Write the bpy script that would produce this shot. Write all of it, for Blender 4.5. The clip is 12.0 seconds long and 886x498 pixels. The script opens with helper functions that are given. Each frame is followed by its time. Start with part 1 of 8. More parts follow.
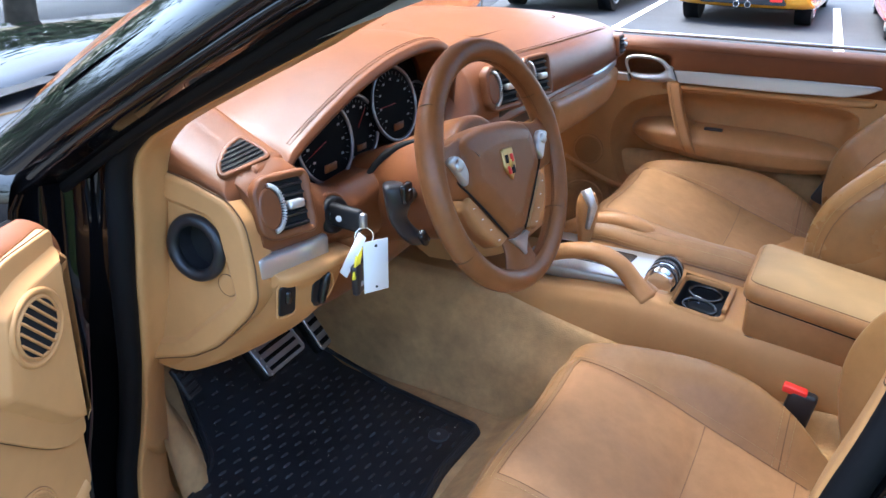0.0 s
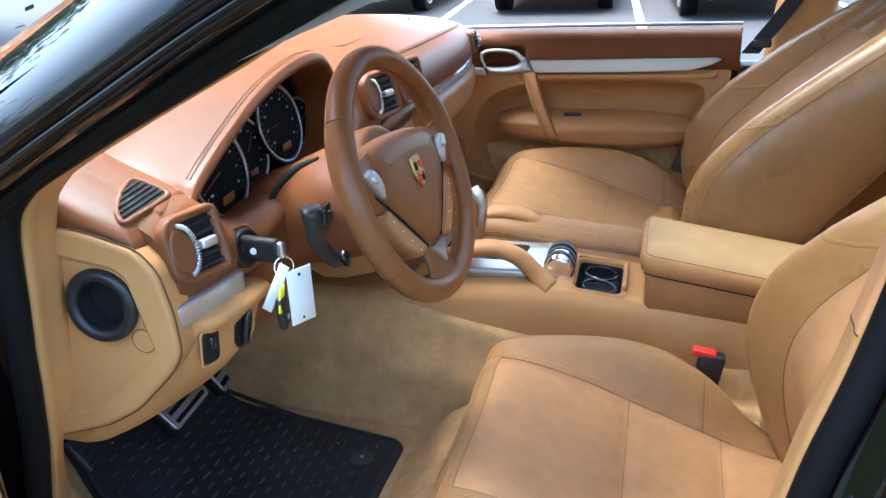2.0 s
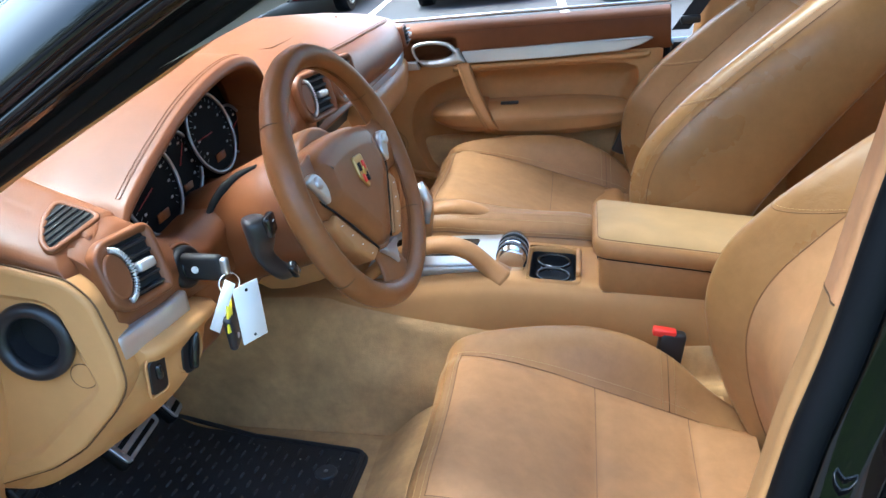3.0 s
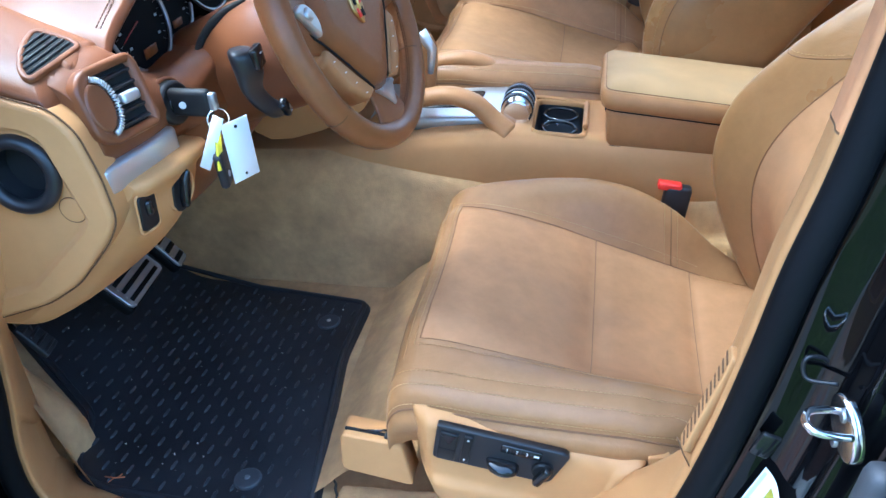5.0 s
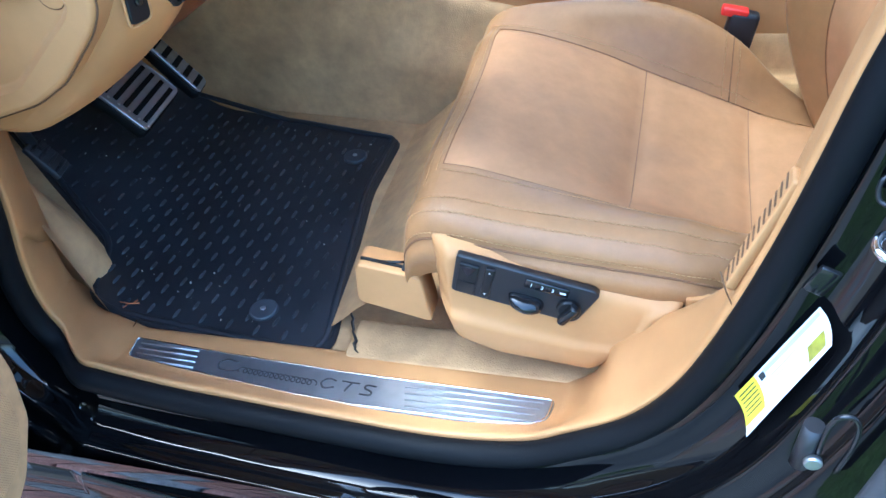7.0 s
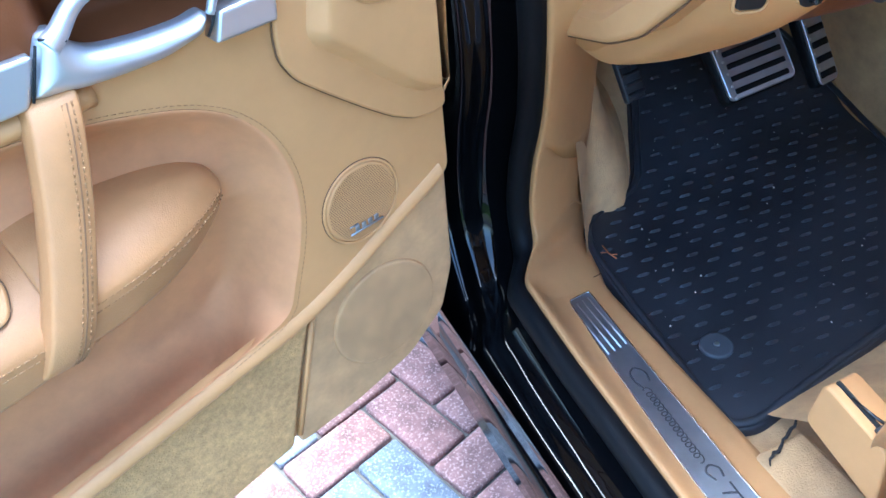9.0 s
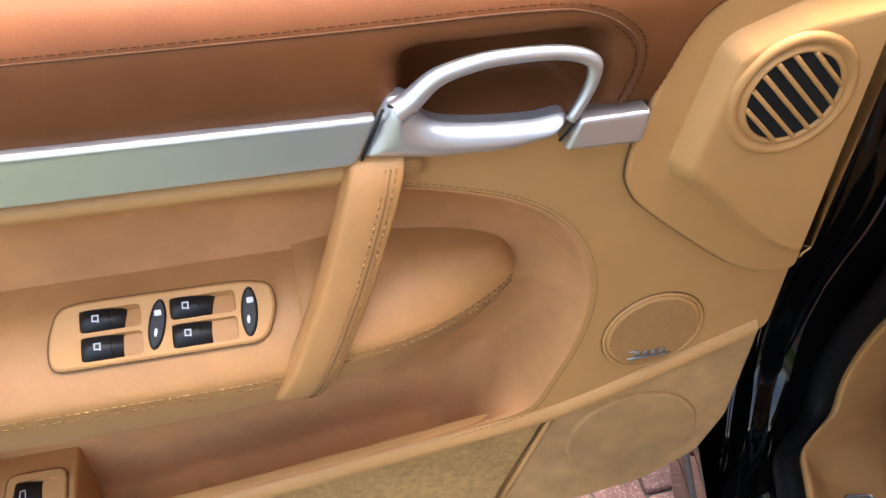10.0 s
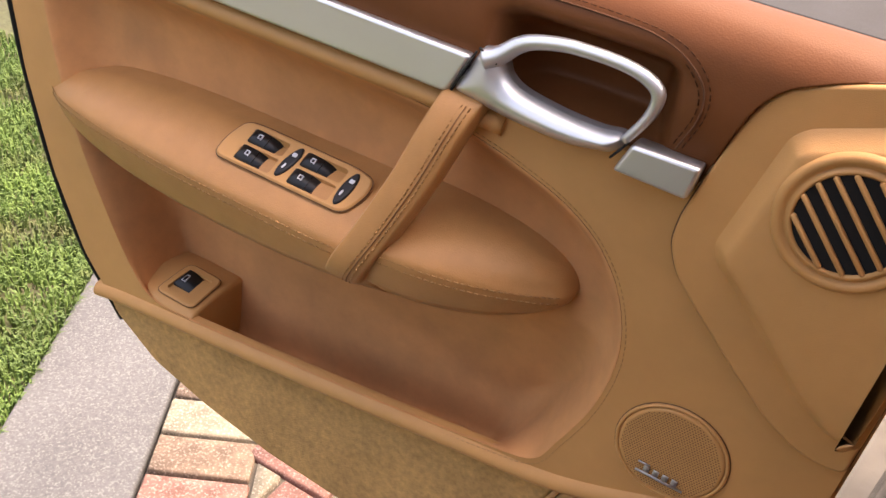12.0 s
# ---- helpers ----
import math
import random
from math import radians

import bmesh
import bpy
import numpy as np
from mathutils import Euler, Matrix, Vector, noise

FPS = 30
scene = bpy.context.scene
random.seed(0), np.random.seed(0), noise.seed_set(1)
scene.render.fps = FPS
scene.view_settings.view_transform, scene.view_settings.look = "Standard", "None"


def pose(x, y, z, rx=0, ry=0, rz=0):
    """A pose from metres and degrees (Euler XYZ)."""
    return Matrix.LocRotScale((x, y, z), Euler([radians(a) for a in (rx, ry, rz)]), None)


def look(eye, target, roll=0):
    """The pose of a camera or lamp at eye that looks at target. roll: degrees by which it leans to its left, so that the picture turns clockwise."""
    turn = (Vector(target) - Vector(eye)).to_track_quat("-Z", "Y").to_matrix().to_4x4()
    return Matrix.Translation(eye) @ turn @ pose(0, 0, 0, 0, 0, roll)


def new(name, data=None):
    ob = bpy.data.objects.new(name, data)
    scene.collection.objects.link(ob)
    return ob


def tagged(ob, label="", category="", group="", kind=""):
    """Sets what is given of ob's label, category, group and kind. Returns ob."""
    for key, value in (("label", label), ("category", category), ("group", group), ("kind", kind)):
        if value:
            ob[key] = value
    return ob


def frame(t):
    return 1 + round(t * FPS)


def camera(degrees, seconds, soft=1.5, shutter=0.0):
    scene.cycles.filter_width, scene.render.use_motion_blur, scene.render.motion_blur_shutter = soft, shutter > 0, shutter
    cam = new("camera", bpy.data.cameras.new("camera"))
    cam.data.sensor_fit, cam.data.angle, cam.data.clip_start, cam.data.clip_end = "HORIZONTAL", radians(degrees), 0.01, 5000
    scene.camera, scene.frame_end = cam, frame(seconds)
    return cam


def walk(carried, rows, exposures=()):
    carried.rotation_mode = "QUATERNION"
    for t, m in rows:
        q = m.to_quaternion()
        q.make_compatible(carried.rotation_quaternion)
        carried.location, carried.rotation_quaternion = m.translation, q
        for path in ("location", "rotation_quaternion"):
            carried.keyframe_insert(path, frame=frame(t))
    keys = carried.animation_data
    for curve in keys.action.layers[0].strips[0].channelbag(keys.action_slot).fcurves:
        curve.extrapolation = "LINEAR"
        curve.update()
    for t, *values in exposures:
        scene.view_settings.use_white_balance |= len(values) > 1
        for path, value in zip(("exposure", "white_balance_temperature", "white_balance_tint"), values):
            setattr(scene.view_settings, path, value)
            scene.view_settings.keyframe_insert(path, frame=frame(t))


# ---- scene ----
cam = camera(56.1, 12.0)
PATH = [
    (0, (0.0067, 0.1837, 1.4952), (-0.9352, 2.0238, 0.6317), 0.80),
    (0.5, (-0.0560, 0.1837, 1.4952), (-0.8837, 2.0776, 0.6317), 0.10),
    (1, (-0.0762, 0.1736, 1.4963), (-0.7930, 2.1202, 0.6518), -0.50),
    (1.5, (-0.0974, 0.1714, 1.4952), (-0.7280, 2.1504, 0.6552), -1.30),
    (2, (-0.1098, 0.1803, 1.4907), (-0.6630, 2.1762, 0.6350), -2.90),
    (2.5, (-0.1266, 0.1994, 1.4885), (-0.5846, 2.2187, 0.6328), -4.80),
    (2.7, (-0.1333, 0.2106, 1.4840), (-0.5522, 2.2378, 0.6272), -5.50),
    (4.3, (-0.1266, 0.2274, 1.4515), (-0.5141, 2.1504, 0.3718), -7.40),
    (4.5, (-0.1221, 0.2274, 1.4448), (-0.5286, 2.1314, 0.3371), -7.00),
    (5, (-0.1142, 0.2251, 1.4302), (-0.5578, 2.0810, 0.2576), -6.40),
    (5.5, (-0.1075, 0.2262, 1.4090), (-0.5723, 2.0250, 0.1557), -5.80),
    (6, (-0.1008, 0.2296, 1.3877), (-0.5790, 1.9656, 0.0549), -6.00),
    (6.5, (-0.1042, 0.2453, 1.3541), (-0.5936, 1.9219, -0.0482), -6.80),
    (6.7, (-0.1042, 0.2542, 1.3418), (-0.6037, 1.9085, -0.0840), -7.20),
    (8.3, (-0.0907, 0.4536, 1.2846), (-1.2622, 1.6330, -0.2173), -7.30),
    (8.5, (-0.0874, 0.4670, 1.2902), (-1.3798, 1.5176, -0.2083), -6.90),
    (9, (-0.1400, 0.4760, 1.3126), (-1.6923, 1.1110, -0.1714), -5.20),
    (9.5, (-0.2274, 0.4939, 1.3328), (-1.8805, 0.6966, -0.1658), -2.70),
    (10, (-0.2677, 0.5018, 1.3530), (-1.9096, 0.3853, -0.1658), 0.60),
    (10.5, (-0.3091, 0.5421, 1.3619), (-1.8211, -0.0146, -0.1938), 4.10),
    (11, (-0.3024, 0.6160, 1.3485), (-1.6610, -0.3192, -0.1669), 7.10),
    (11.5, (-0.2890, 0.7224, 1.3082), (-1.6509, -0.3965, -0.0728), 10.00),
    (12, (-0.2531, 0.8131, 1.2802), (-1.6666, -0.4346, 0.0694), 11.20),
]
LIGHTING = [(0.0, 2.2, 5400, 4), (1.5, 2.3, 5400, 1), (2.5, 2.3, 5400, -3), (4.5, 2.38, 4650, -4), (5.5, 2.52, 4600, -4), (6.5, 2.6, 4550, -4), (8.5, 3.0, 4650, -2), (9.0, 2.85, 4700, -1), (9.5, 2.35, 5800, 5), (10.0, 2.15, 7200, 10), (10.5, 1.93, 8300, 17), (11.0, 1.40, 8300, 21), (11.5, 1.34, 8300, 21), (12.0, 1.58, 8300, 20)]
walk(cam, [(t, look(eye, target, roll)) for t, eye, target, roll in PATH], LIGHTING)

# ---- world, sun and exposure ----
SUN_EL, SUN_AZ = 70.0, 292.0          # height and bearing of the sun, degrees
world = bpy.data.worlds.new("sky_world")
scene.world = world
world.use_nodes = True
wt = world.node_tree
sky = wt.nodes.new("ShaderNodeTexSky")
sky.sky_type = "NISHITA"
sky.sun_disc = False
sky.sun_elevation = radians(SUN_EL)
sky.sun_rotation = radians(SUN_AZ)
sky.air_density, sky.dust_density, sky.ozone_density = 1.0, 5.0, 1.0
wt.links.new(sky.outputs[0], wt.nodes["Background"].inputs[0])
wt.nodes["Background"].inputs[1].default_value = 0.3
sun_data = bpy.data.lights.new("sun", "SUN")
sun_data.energy, sun_data.angle, sun_data.color = 0.5, radians(9), (1.0, 0.96, 0.9)
sun = new("sun", sun_data)
az, el = radians(SUN_AZ), radians(SUN_EL)
SUN_DIR = Vector((math.sin(az) * math.cos(el), math.cos(az) * math.cos(el), math.sin(el)))
sun.matrix_world = look(SUN_DIR * 30, (0, 0, 0))


# ---- helpers of this scene ----
def cr(pts, n=8, closed=False):
    """A smooth curve through points: n steps a span."""
    p = np.array(pts, float)
    k = len(p)
    out = []
    for i in range(k if closed else k - 1):
        if closed:
            a, b, c, d = p[(i - 1) % k], p[i], p[(i + 1) % k], p[(i + 2) % k]
        else:
            b, c = p[i], p[i + 1]
            a = p[i - 1] if i > 0 else 2 * b - c
            d = p[i + 2] if i + 2 < k else 2 * c - b
        for j in range(n):
            t = j / n
            out.append(0.5 * (2 * b + (c - a) * t + (2 * a - 5 * b + 4 * c - d) * t * t + (3 * b - a - 3 * c + d) * t ** 3))
    if not closed:
        out.append(p[-1])
    return np.array(out)


def rounded(pts, r=0.01, n=5):
    """A closed polygon with its corners rounded."""
    p = np.array(pts, float)
    k = len(p)
    out = []
    for i in range(k):
        a, b, c = p[i - 1], p[i], p[(i + 1) % k]
        la, lc = np.linalg.norm(a - b), np.linalg.norm(c - b)
        q = min(r, la * 0.45, lc * 0.45)
        s, e = b + (a - b) / la * q, b + (c - b) / lc * q
        for j in range(n + 1):
            t = j / n
            out.append((1 - t) ** 2 * s + 2 * t * (1 - t) * b + t * t * e)
    return np.array(out)


def ellipse(cx, cy, rx, ry, n=40, turn=0.0):
    a = np.linspace(0, 2 * math.pi, n, endpoint=False)
    x, y = rx * np.cos(a), ry * np.sin(a)
    c, s = math.cos(radians(turn)), math.sin(radians(turn))
    return np.stack([cx + c * x - s * y, cy + s * x + c * y], 1)


def inset(p, d):
    """Offset a closed planar outline inwards by d."""
    nx, pv = np.roll(p, -1, 0), np.roll(p, 1, 0)
    area = 0.5 * np.sum(p[:, 0] * nx[:, 1] - nx[:, 0] * p[:, 1])
    t = nx - pv
    t /= np.maximum(np.linalg.norm(t, axis=1), 1e-9)[:, None]
    nrm = np.stack([-t[:, 1], t[:, 0]], 1) * (1 if area > 0 else -1)
    return p + nrm * d


def grid(rows, closed_u=False, closed_v=False, cap=False, flip=False):
    """A skin over rows of points."""
    bm = bmesh.new()
    vs = [[bm.verts.new(tuple(map(float, p))) for p in r] for r in rows]
    m, n = len(vs), len(vs[0])
    for i in range(m if closed_v else m - 1):
        for j in range(n if closed_u else n - 1):
            q = (vs[i][j], vs[i][(j + 1) % n], vs[(i + 1) % m][(j + 1) % n], vs[(i + 1) % m][j])
            bm.faces.new(q[::-1] if flip else q).smooth = True
    if cap:
        for r in (vs[0][::-1], vs[-1]):
            bm.faces.new(r)
    bmesh.ops.recalc_face_normals(bm, faces=bm.faces)
    return bm


def loft(sections, along=6, around=6, closed=True, cap=True):
    """A smooth skin through cross-sections that all have the same number of control points."""
    secs = [cr(s, around, closed) if around > 1 else np.array(s, float) for s in sections]
    k = len(secs[0])
    cols = [cr([s[j] for s in secs], along) if along > 1 else np.array([s[j] for s in secs]) for j in range(k)]
    rows = [[cols[j][i] for j in range(k)] for i in range(len(cols[0]))]
    return grid(rows, closed_u=closed, cap=cap and closed)


def tube(path, r, n=10, closed=False, flat=1.0, up=(0, 0, 1), cap=True):
    """A round bar along a path. r: one radius or one a point; flat: its thickness along up."""
    p = np.array(path, float)
    k = len(p)
    rr = np.full(k, r) if np.isscalar(r) else np.interp(np.linspace(0, 1, k), np.linspace(0, 1, len(r)), r)
    if closed:
        t = np.roll(p, -1, 0) - np.roll(p, 1, 0)
    else:
        t = np.gradient(p, axis=0)
    t /= np.linalg.norm(t, axis=1)[:, None]
    rows = []
    u0 = np.array(up, float)
    for i in range(k):
        u = u0 - t[i] * (u0 @ t[i])
        if np.linalg.norm(u) < 1e-3:
            u = np.cross(t[i], [1, 0.3, 0.2])
        u /= np.linalg.norm(u)
        v = np.cross(t[i], u)
        u0 = u if flat == 1.0 else u0
        rows.append([p[i] + rr[i] * (math.cos(a) * v + flat * math.sin(a) * u) for a in np.linspace(0, 2 * math.pi, n, endpoint=False)])
    return grid(rows, closed_u=True, closed_v=closed, cap=cap and not closed)


def slab(outline, d0, d1, place=None, bevel=0.003, steps=3, back=True):
    """A plate with a rounded front edge: an outline in the plane (a, b), from depth d0 to d1. place maps (a, depth, b) to a place."""
    f = place or (lambda a, d, b: (a, d, b))
    o = np.array(outline, float)
    sg = 1 if d1 > d0 else -1
    rings = [(o, d0), (o, d1 - sg * bevel)]
    for i in range(1, steps + 1):
        a = i / steps * math.pi / 2
        rings.append((inset(o, bevel * (1 - math.cos(a))), d1 - sg * bevel * (1 - math.sin(a))))
    bm = bmesh.new()
    vs = [[bm.verts.new(f(x, d, y)) for x, y in r] for r, d in rings]
    n = len(o)
    for i in range(len(vs) - 1):
        for j in range(n):
            bm.faces.new((vs[i][j], vs[i][(j + 1) % n], vs[i + 1][(j + 1) % n], vs[i + 1][j])).smooth = True
    bm.faces.new(vs[-1])
    if back:
        bm.faces.new(vs[0][::-1])
    bmesh.ops.recalc_face_normals(bm, faces=bm.faces)
    return bm


def dish(outline, depth, nz=64, nx=72, place=None):
    """A hollow skin inside an outline in the plane (a, b): depth(distance to the edge, a, b) at every point of a fine net."""
    f = place or (lambda a, d, b: (a, d, b))
    o = np.array(outline, float)
    nxt = np.roll(o, -1, 0)
    lo, hi = o[:, 1].min(), o[:, 1].max()
    rows = []
    for t in np.linspace(0.0005, 0.9995, nz):
        z = lo + (hi - lo) * (0.5 - 0.5 * math.cos(math.pi * t))
        xs = []
        for (x0, y0), (x1, y1) in zip(o, nxt):
            if (y0 - z) * (y1 - z) < 0:
                xs.append(x0 + (x1 - x0) * (z - y0) / (y1 - y0))
        a, b = min(xs), max(xs)
        row = []
        for k in range(nx):
            x = a + (b - a) * (0.5 - 0.5 * math.cos(math.pi * k / (nx - 1)))
            q = np.array([x, z])
            e = nxt - o
            u = np.clip(np.sum((q - o) * e, 1) / np.maximum(np.sum(e * e, 1), 1e-12), 0, 1)
            d = np.min(np.linalg.norm(o + e * u[:, None] - q, axis=1))
            row.append(f(x, depth(d, x, z), z))
        rows.append(row)
    return grid(rows)


def inside(p, poly):
    c = False
    for k in range(len(poly)):
        (x0, y0), (x1, y1) = poly[k - 1], poly[k]
        if (y0 > p[1]) != (y1 > p[1]) and p[0] < (x1 - x0) * (p[1] - y0) / (y1 - y0) + x0:
            c = not c
    return c


def holed(outer, holes, d, place=None, thick=0.0):
    """A flat sheet with holes in the plane (a, b) at depth d."""
    f = place or (lambda a, dd, b: (a, dd, b))
    bm = bmesh.new()
    edges = []
    for loop in (outer, *holes):
        v = [bm.verts.new(f(x, d, y)) for x, y in loop]
        edges += [bm.edges.new((v[i], v[(i + 1) % len(v)])) for i in range(len(v))]
    bmesh.ops.triangle_fill(bm, use_beauty=True, edges=edges)
    return bm


def bridged(outer, hole, d, place=None, centre=None):
    """A flat sheet between two outlines, one round the other, seen from a centre as rays."""
    f = place or (lambda a, dd, b: (a, dd, b))
    c = np.array(centre if centre is not None else np.mean(hole, 0), float)

    def reach(loop, ang):
        v = np.array([math.cos(ang), math.sin(ang)])
        q, best = np.array(loop, float) - c, 0.0
        for (x0, y0), (x1, y1) in zip(q, np.roll(q, -1, 0)):
            ex, ey = x1 - x0, y1 - y0
            det = v[0] * -ey + v[1] * ex
            if abs(det) > 1e-12:
                t, u = (x0 * -ey + y0 * ex) / det, (v[0] * y0 - v[1] * x0) / det
                if t > 0 and -1e-9 <= u <= 1 + 1e-9:
                    best = max(best, t)
        return c + v * best
    angs = sorted(math.atan2(y, x) for loop in (outer, hole) for x, y in np.array(loop, float) - c)
    rows = [[reach(l, a) for a in angs] for l in (outer, hole)]
    return grid([[f(x, d, y) for x, y in r] for r in rows], closed_u=True)


def rbox(c, s, r=0.01, seg=3, turn=(0, 0, 0)):
    """A block with rounded edges, centre c and size s."""
    bm = bmesh.new()
    bmesh.ops.create_cube(bm, size=1.0)
    for v in bm.verts:
        v.co = Vector((v.co.x * s[0], v.co.y * s[1], v.co.z * s[2]))
    bmesh.ops.bevel(bm, geom=list(bm.edges), offset=min(r, min(s) * 0.48), segments=seg, affect="EDGES", profile=0.5)
    for fc in bm.faces:
        fc.smooth = True
    bm.transform(pose(*c, *turn))
    return bm


def disc(c, axis, r, h, bevel=0.003, n=32):
    """A round plate with its base at c, standing along axis by h."""
    z = Vector(axis).normalized()
    q = z.to_track_quat("Z", "Y").to_matrix()
    f = lambda a, d, b: tuple(Vector(c) + q @ Vector((a, b, d)))
    return slab(ellipse(0, 0, r, r, n), 0, h, f, bevel)


def ring(c, axis, r, tr, n=40, m=10, flat=1.0):
    """A torus round c."""
    z = Vector(axis).normalized()
    q = z.to_track_quat("Z", "Y").to_matrix()
    path = [tuple(Vector(c) + q @ Vector((r * math.cos(a), r * math.sin(a), 0))) for a in np.linspace(0, 2 * math.pi, n, endpoint=False)]
    return tube(path, tr, m, closed=True, flat=flat, up=tuple(z))


def join(*bms):
    out = bmesh.new()
    for b in bms:
        me = bpy.data.meshes.new("tmp")
        b.to_mesh(me)
        b.free()
        out.from_mesh(me)
        bpy.data.meshes.remove(me)
    return out


def part(name, bm, material, parent=None, label=""):
    """One mesh object from a bmesh, under a thing or a part."""
    me = bpy.data.meshes.new(name)
    bm.to_mesh(me)
    bm.free()
    me.materials.append(material)
    ob = new(name, me)
    if parent is not None:
        ob.parent = parent
        if parent.type == "EMPTY" and not parent.get("own_axes"):
            ob.matrix_parent_inverse = parent.matrix_basis.inverted()
    if label:
        ob["label"] = label
    return ob


def thing(name, label, category, at=(0, 0, 0), group="", kind="", m=None):
    """An empty that carries the parts of one thing; parts are given in world axes, or in its own with m."""
    ob = new(name)
    ob.empty_display_size = 0.05
    ob.matrix_basis = m if m is not None else Matrix.Translation(at)
    if m is not None:
        ob["own_axes"] = 1
    return tagged(ob, label, category, group, kind)


def stitches(path, parent, material, pitch=0.006, length=0.0042, r=0.0007, name="stitching"):
    """A row of sewn stitches along a path."""
    p = np.array(path, float)
    seg = np.linalg.norm(np.diff(p, axis=0), axis=1)
    cum = np.concatenate([[0], np.cumsum(seg)])
    bm = bmesh.new()
    d = 0.0
    while d + length < cum[-1]:
        a = np.array([np.interp(d, cum, p[:, i]) for i in range(3)])
        b = np.array([np.interp(d + length, cum, p[:, i]) for i in range(3)])
        t = (b - a) / max(np.linalg.norm(b - a), 1e-9)
        u = np.cross(t, [0.31, 0.2, 0.93])
        u /= np.linalg.norm(u)
        w = np.cross(t, u)
        ra = [bm.verts.new(tuple(a + r * (math.cos(k) * u + math.sin(k) * w))) for k in (0, 2.1, 4.2)]
        rb = [bm.verts.new(tuple(b + r * (math.cos(k) * u + math.sin(k) * w))) for k in (0, 2.1, 4.2)]
        for k in range(3):
            bm.faces.new((ra[k], ra[(k + 1) % 3], rb[(k + 1) % 3], rb[k])).smooth = True
        bm.faces.new(ra[::-1]), bm.faces.new(rb)
        d += pitch
    return tagged(part(name, bm, material, parent), kind="stuff")


# ---- materials ----
def material(name, colour, rough=0.5, metal=0.0, vary=0.12, vary_size=6.0, grain=0.0, grain_size=700.0, spots=0.0, spot_colour=(0, 0, 0), spot_size=9.0,
             coat=0.0, sheen=0.0, crease=0.0, rough_vary=0.08, cells=False, island=0.0, spec=0.5, fine=0.0, fine_size=60.0):
    m = bpy.data.materials.new(name)
    m.use_nodes = True
    nt = m.node_tree
    b = nt.nodes["Principled BSDF"]
    tc = nt.nodes.new("ShaderNodeTexCoord")
    big = nt.nodes.new("ShaderNodeTexNoise")
    big.inputs["Scale"].default_value, big.inputs["Detail"].default_value = vary_size, 6.0
    nt.links.new(tc.outputs["Object"], big.inputs["Vector"])
    ramp = nt.nodes.new("ShaderNodeMapRange")
    ramp.inputs[1].default_value, ramp.inputs[2].default_value = 0.3, 0.7
    ramp.inputs[3].default_value, ramp.inputs[4].default_value = 1 - vary, 1 + vary
    nt.links.new(big.outputs[0], ramp.inputs[0])
    mul = nt.nodes.new("ShaderNodeVectorMath")
    mul.operation = "SCALE"
    mul.inputs[0].default_value = colour[:3]
    nt.links.new(ramp.outputs[0], mul.inputs["Scale"])
    col = mul.outputs[0]
    if fine:
        fn = nt.nodes.new("ShaderNodeTexNoise")
        fn.inputs["Scale"].default_value, fn.inputs["Detail"].default_value, fn.inputs["Roughness"].default_value = fine_size, 5.0, 0.65
        nt.links.new(tc.outputs["Object"], fn.inputs["Vector"])
        fr = nt.nodes.new("ShaderNodeMapRange")
        fr.inputs[1].default_value, fr.inputs[2].default_value = 0.3, 0.7
        fr.inputs[3].default_value, fr.inputs[4].default_value = 1 - fine, 1 + fine
        nt.links.new(fn.outputs[0], fr.inputs[0])
        fm = nt.nodes.new("ShaderNodeVectorMath")
        fm.operation = "SCALE"
        nt.links.new(col, fm.inputs[0])
        nt.links.new(fr.outputs[0], fm.inputs["Scale"])
        col = fm.outputs[0]
    if island:
        ri = nt.nodes.new("ShaderNodeObjectInfo")
        mr = nt.nodes.new("ShaderNodeMapRange")
        mr.inputs[3].default_value, mr.inputs[4].default_value = 1 - island, 1 + island
        nt.links.new(ri.outputs["Random"], mr.inputs[0])
        mu = nt.nodes.new("ShaderNodeVectorMath")
        mu.operation = "SCALE"
        nt.links.new(col, mu.inputs[0])
        nt.links.new(mr.outputs[0], mu.inputs["Scale"])
        col = mu.outputs[0]
    if spots:
        sn = nt.nodes.new("ShaderNodeTexNoise")
        sn.inputs["Scale"].default_value, sn.inputs["Detail"].default_value = spot_size, 4.0
        nt.links.new(tc.outputs["Object"], sn.inputs["Vector"])
        sr = nt.nodes.new("ShaderNodeMapRange")
        sr.inputs[1].default_value, sr.inputs[2].default_value = 0.52, 0.75
        sr.inputs[3].default_value, sr.inputs[4].default_value = 0.0, spots
        nt.links.new(sn.outputs[0], sr.inputs[0])
        mx = nt.nodes.new("ShaderNodeMix")
        mx.data_type = "RGBA"
        nt.links.new(sr.outputs[0], mx.inputs[0])
        nt.links.new(col, mx.inputs[6])
        mx.inputs[7].default_value = (*spot_colour[:3], 1)
        col = mx.outputs[2]
    nt.links.new(col, b.inputs["Base Color"])
    rr = nt.nodes.new("ShaderNodeMapRange")
    rr.inputs[3].default_value, rr.inputs[4].default_value = max(0.02, rough - rough_vary), min(1, rough + rough_vary)
    nt.links.new(big.outputs[0], rr.inputs[0])
    nt.links.new(rr.outputs[0], b.inputs["Roughness"])
    b.inputs["Metallic"].default_value = metal
    b.inputs["Specular IOR Level"].default_value = spec
    b.inputs["Coat Weight"].default_value = coat
    b.inputs["Coat Roughness"].default_value = 0.03
    if sheen:
        b.inputs["Sheen Weight"].default_value = sheen
        b.inputs["Sheen Roughness"].default_value = 0.5
        b.inputs["Sheen Tint"].default_value = (*[min(1, c * 2.0) for c in colour[:3]], 1)
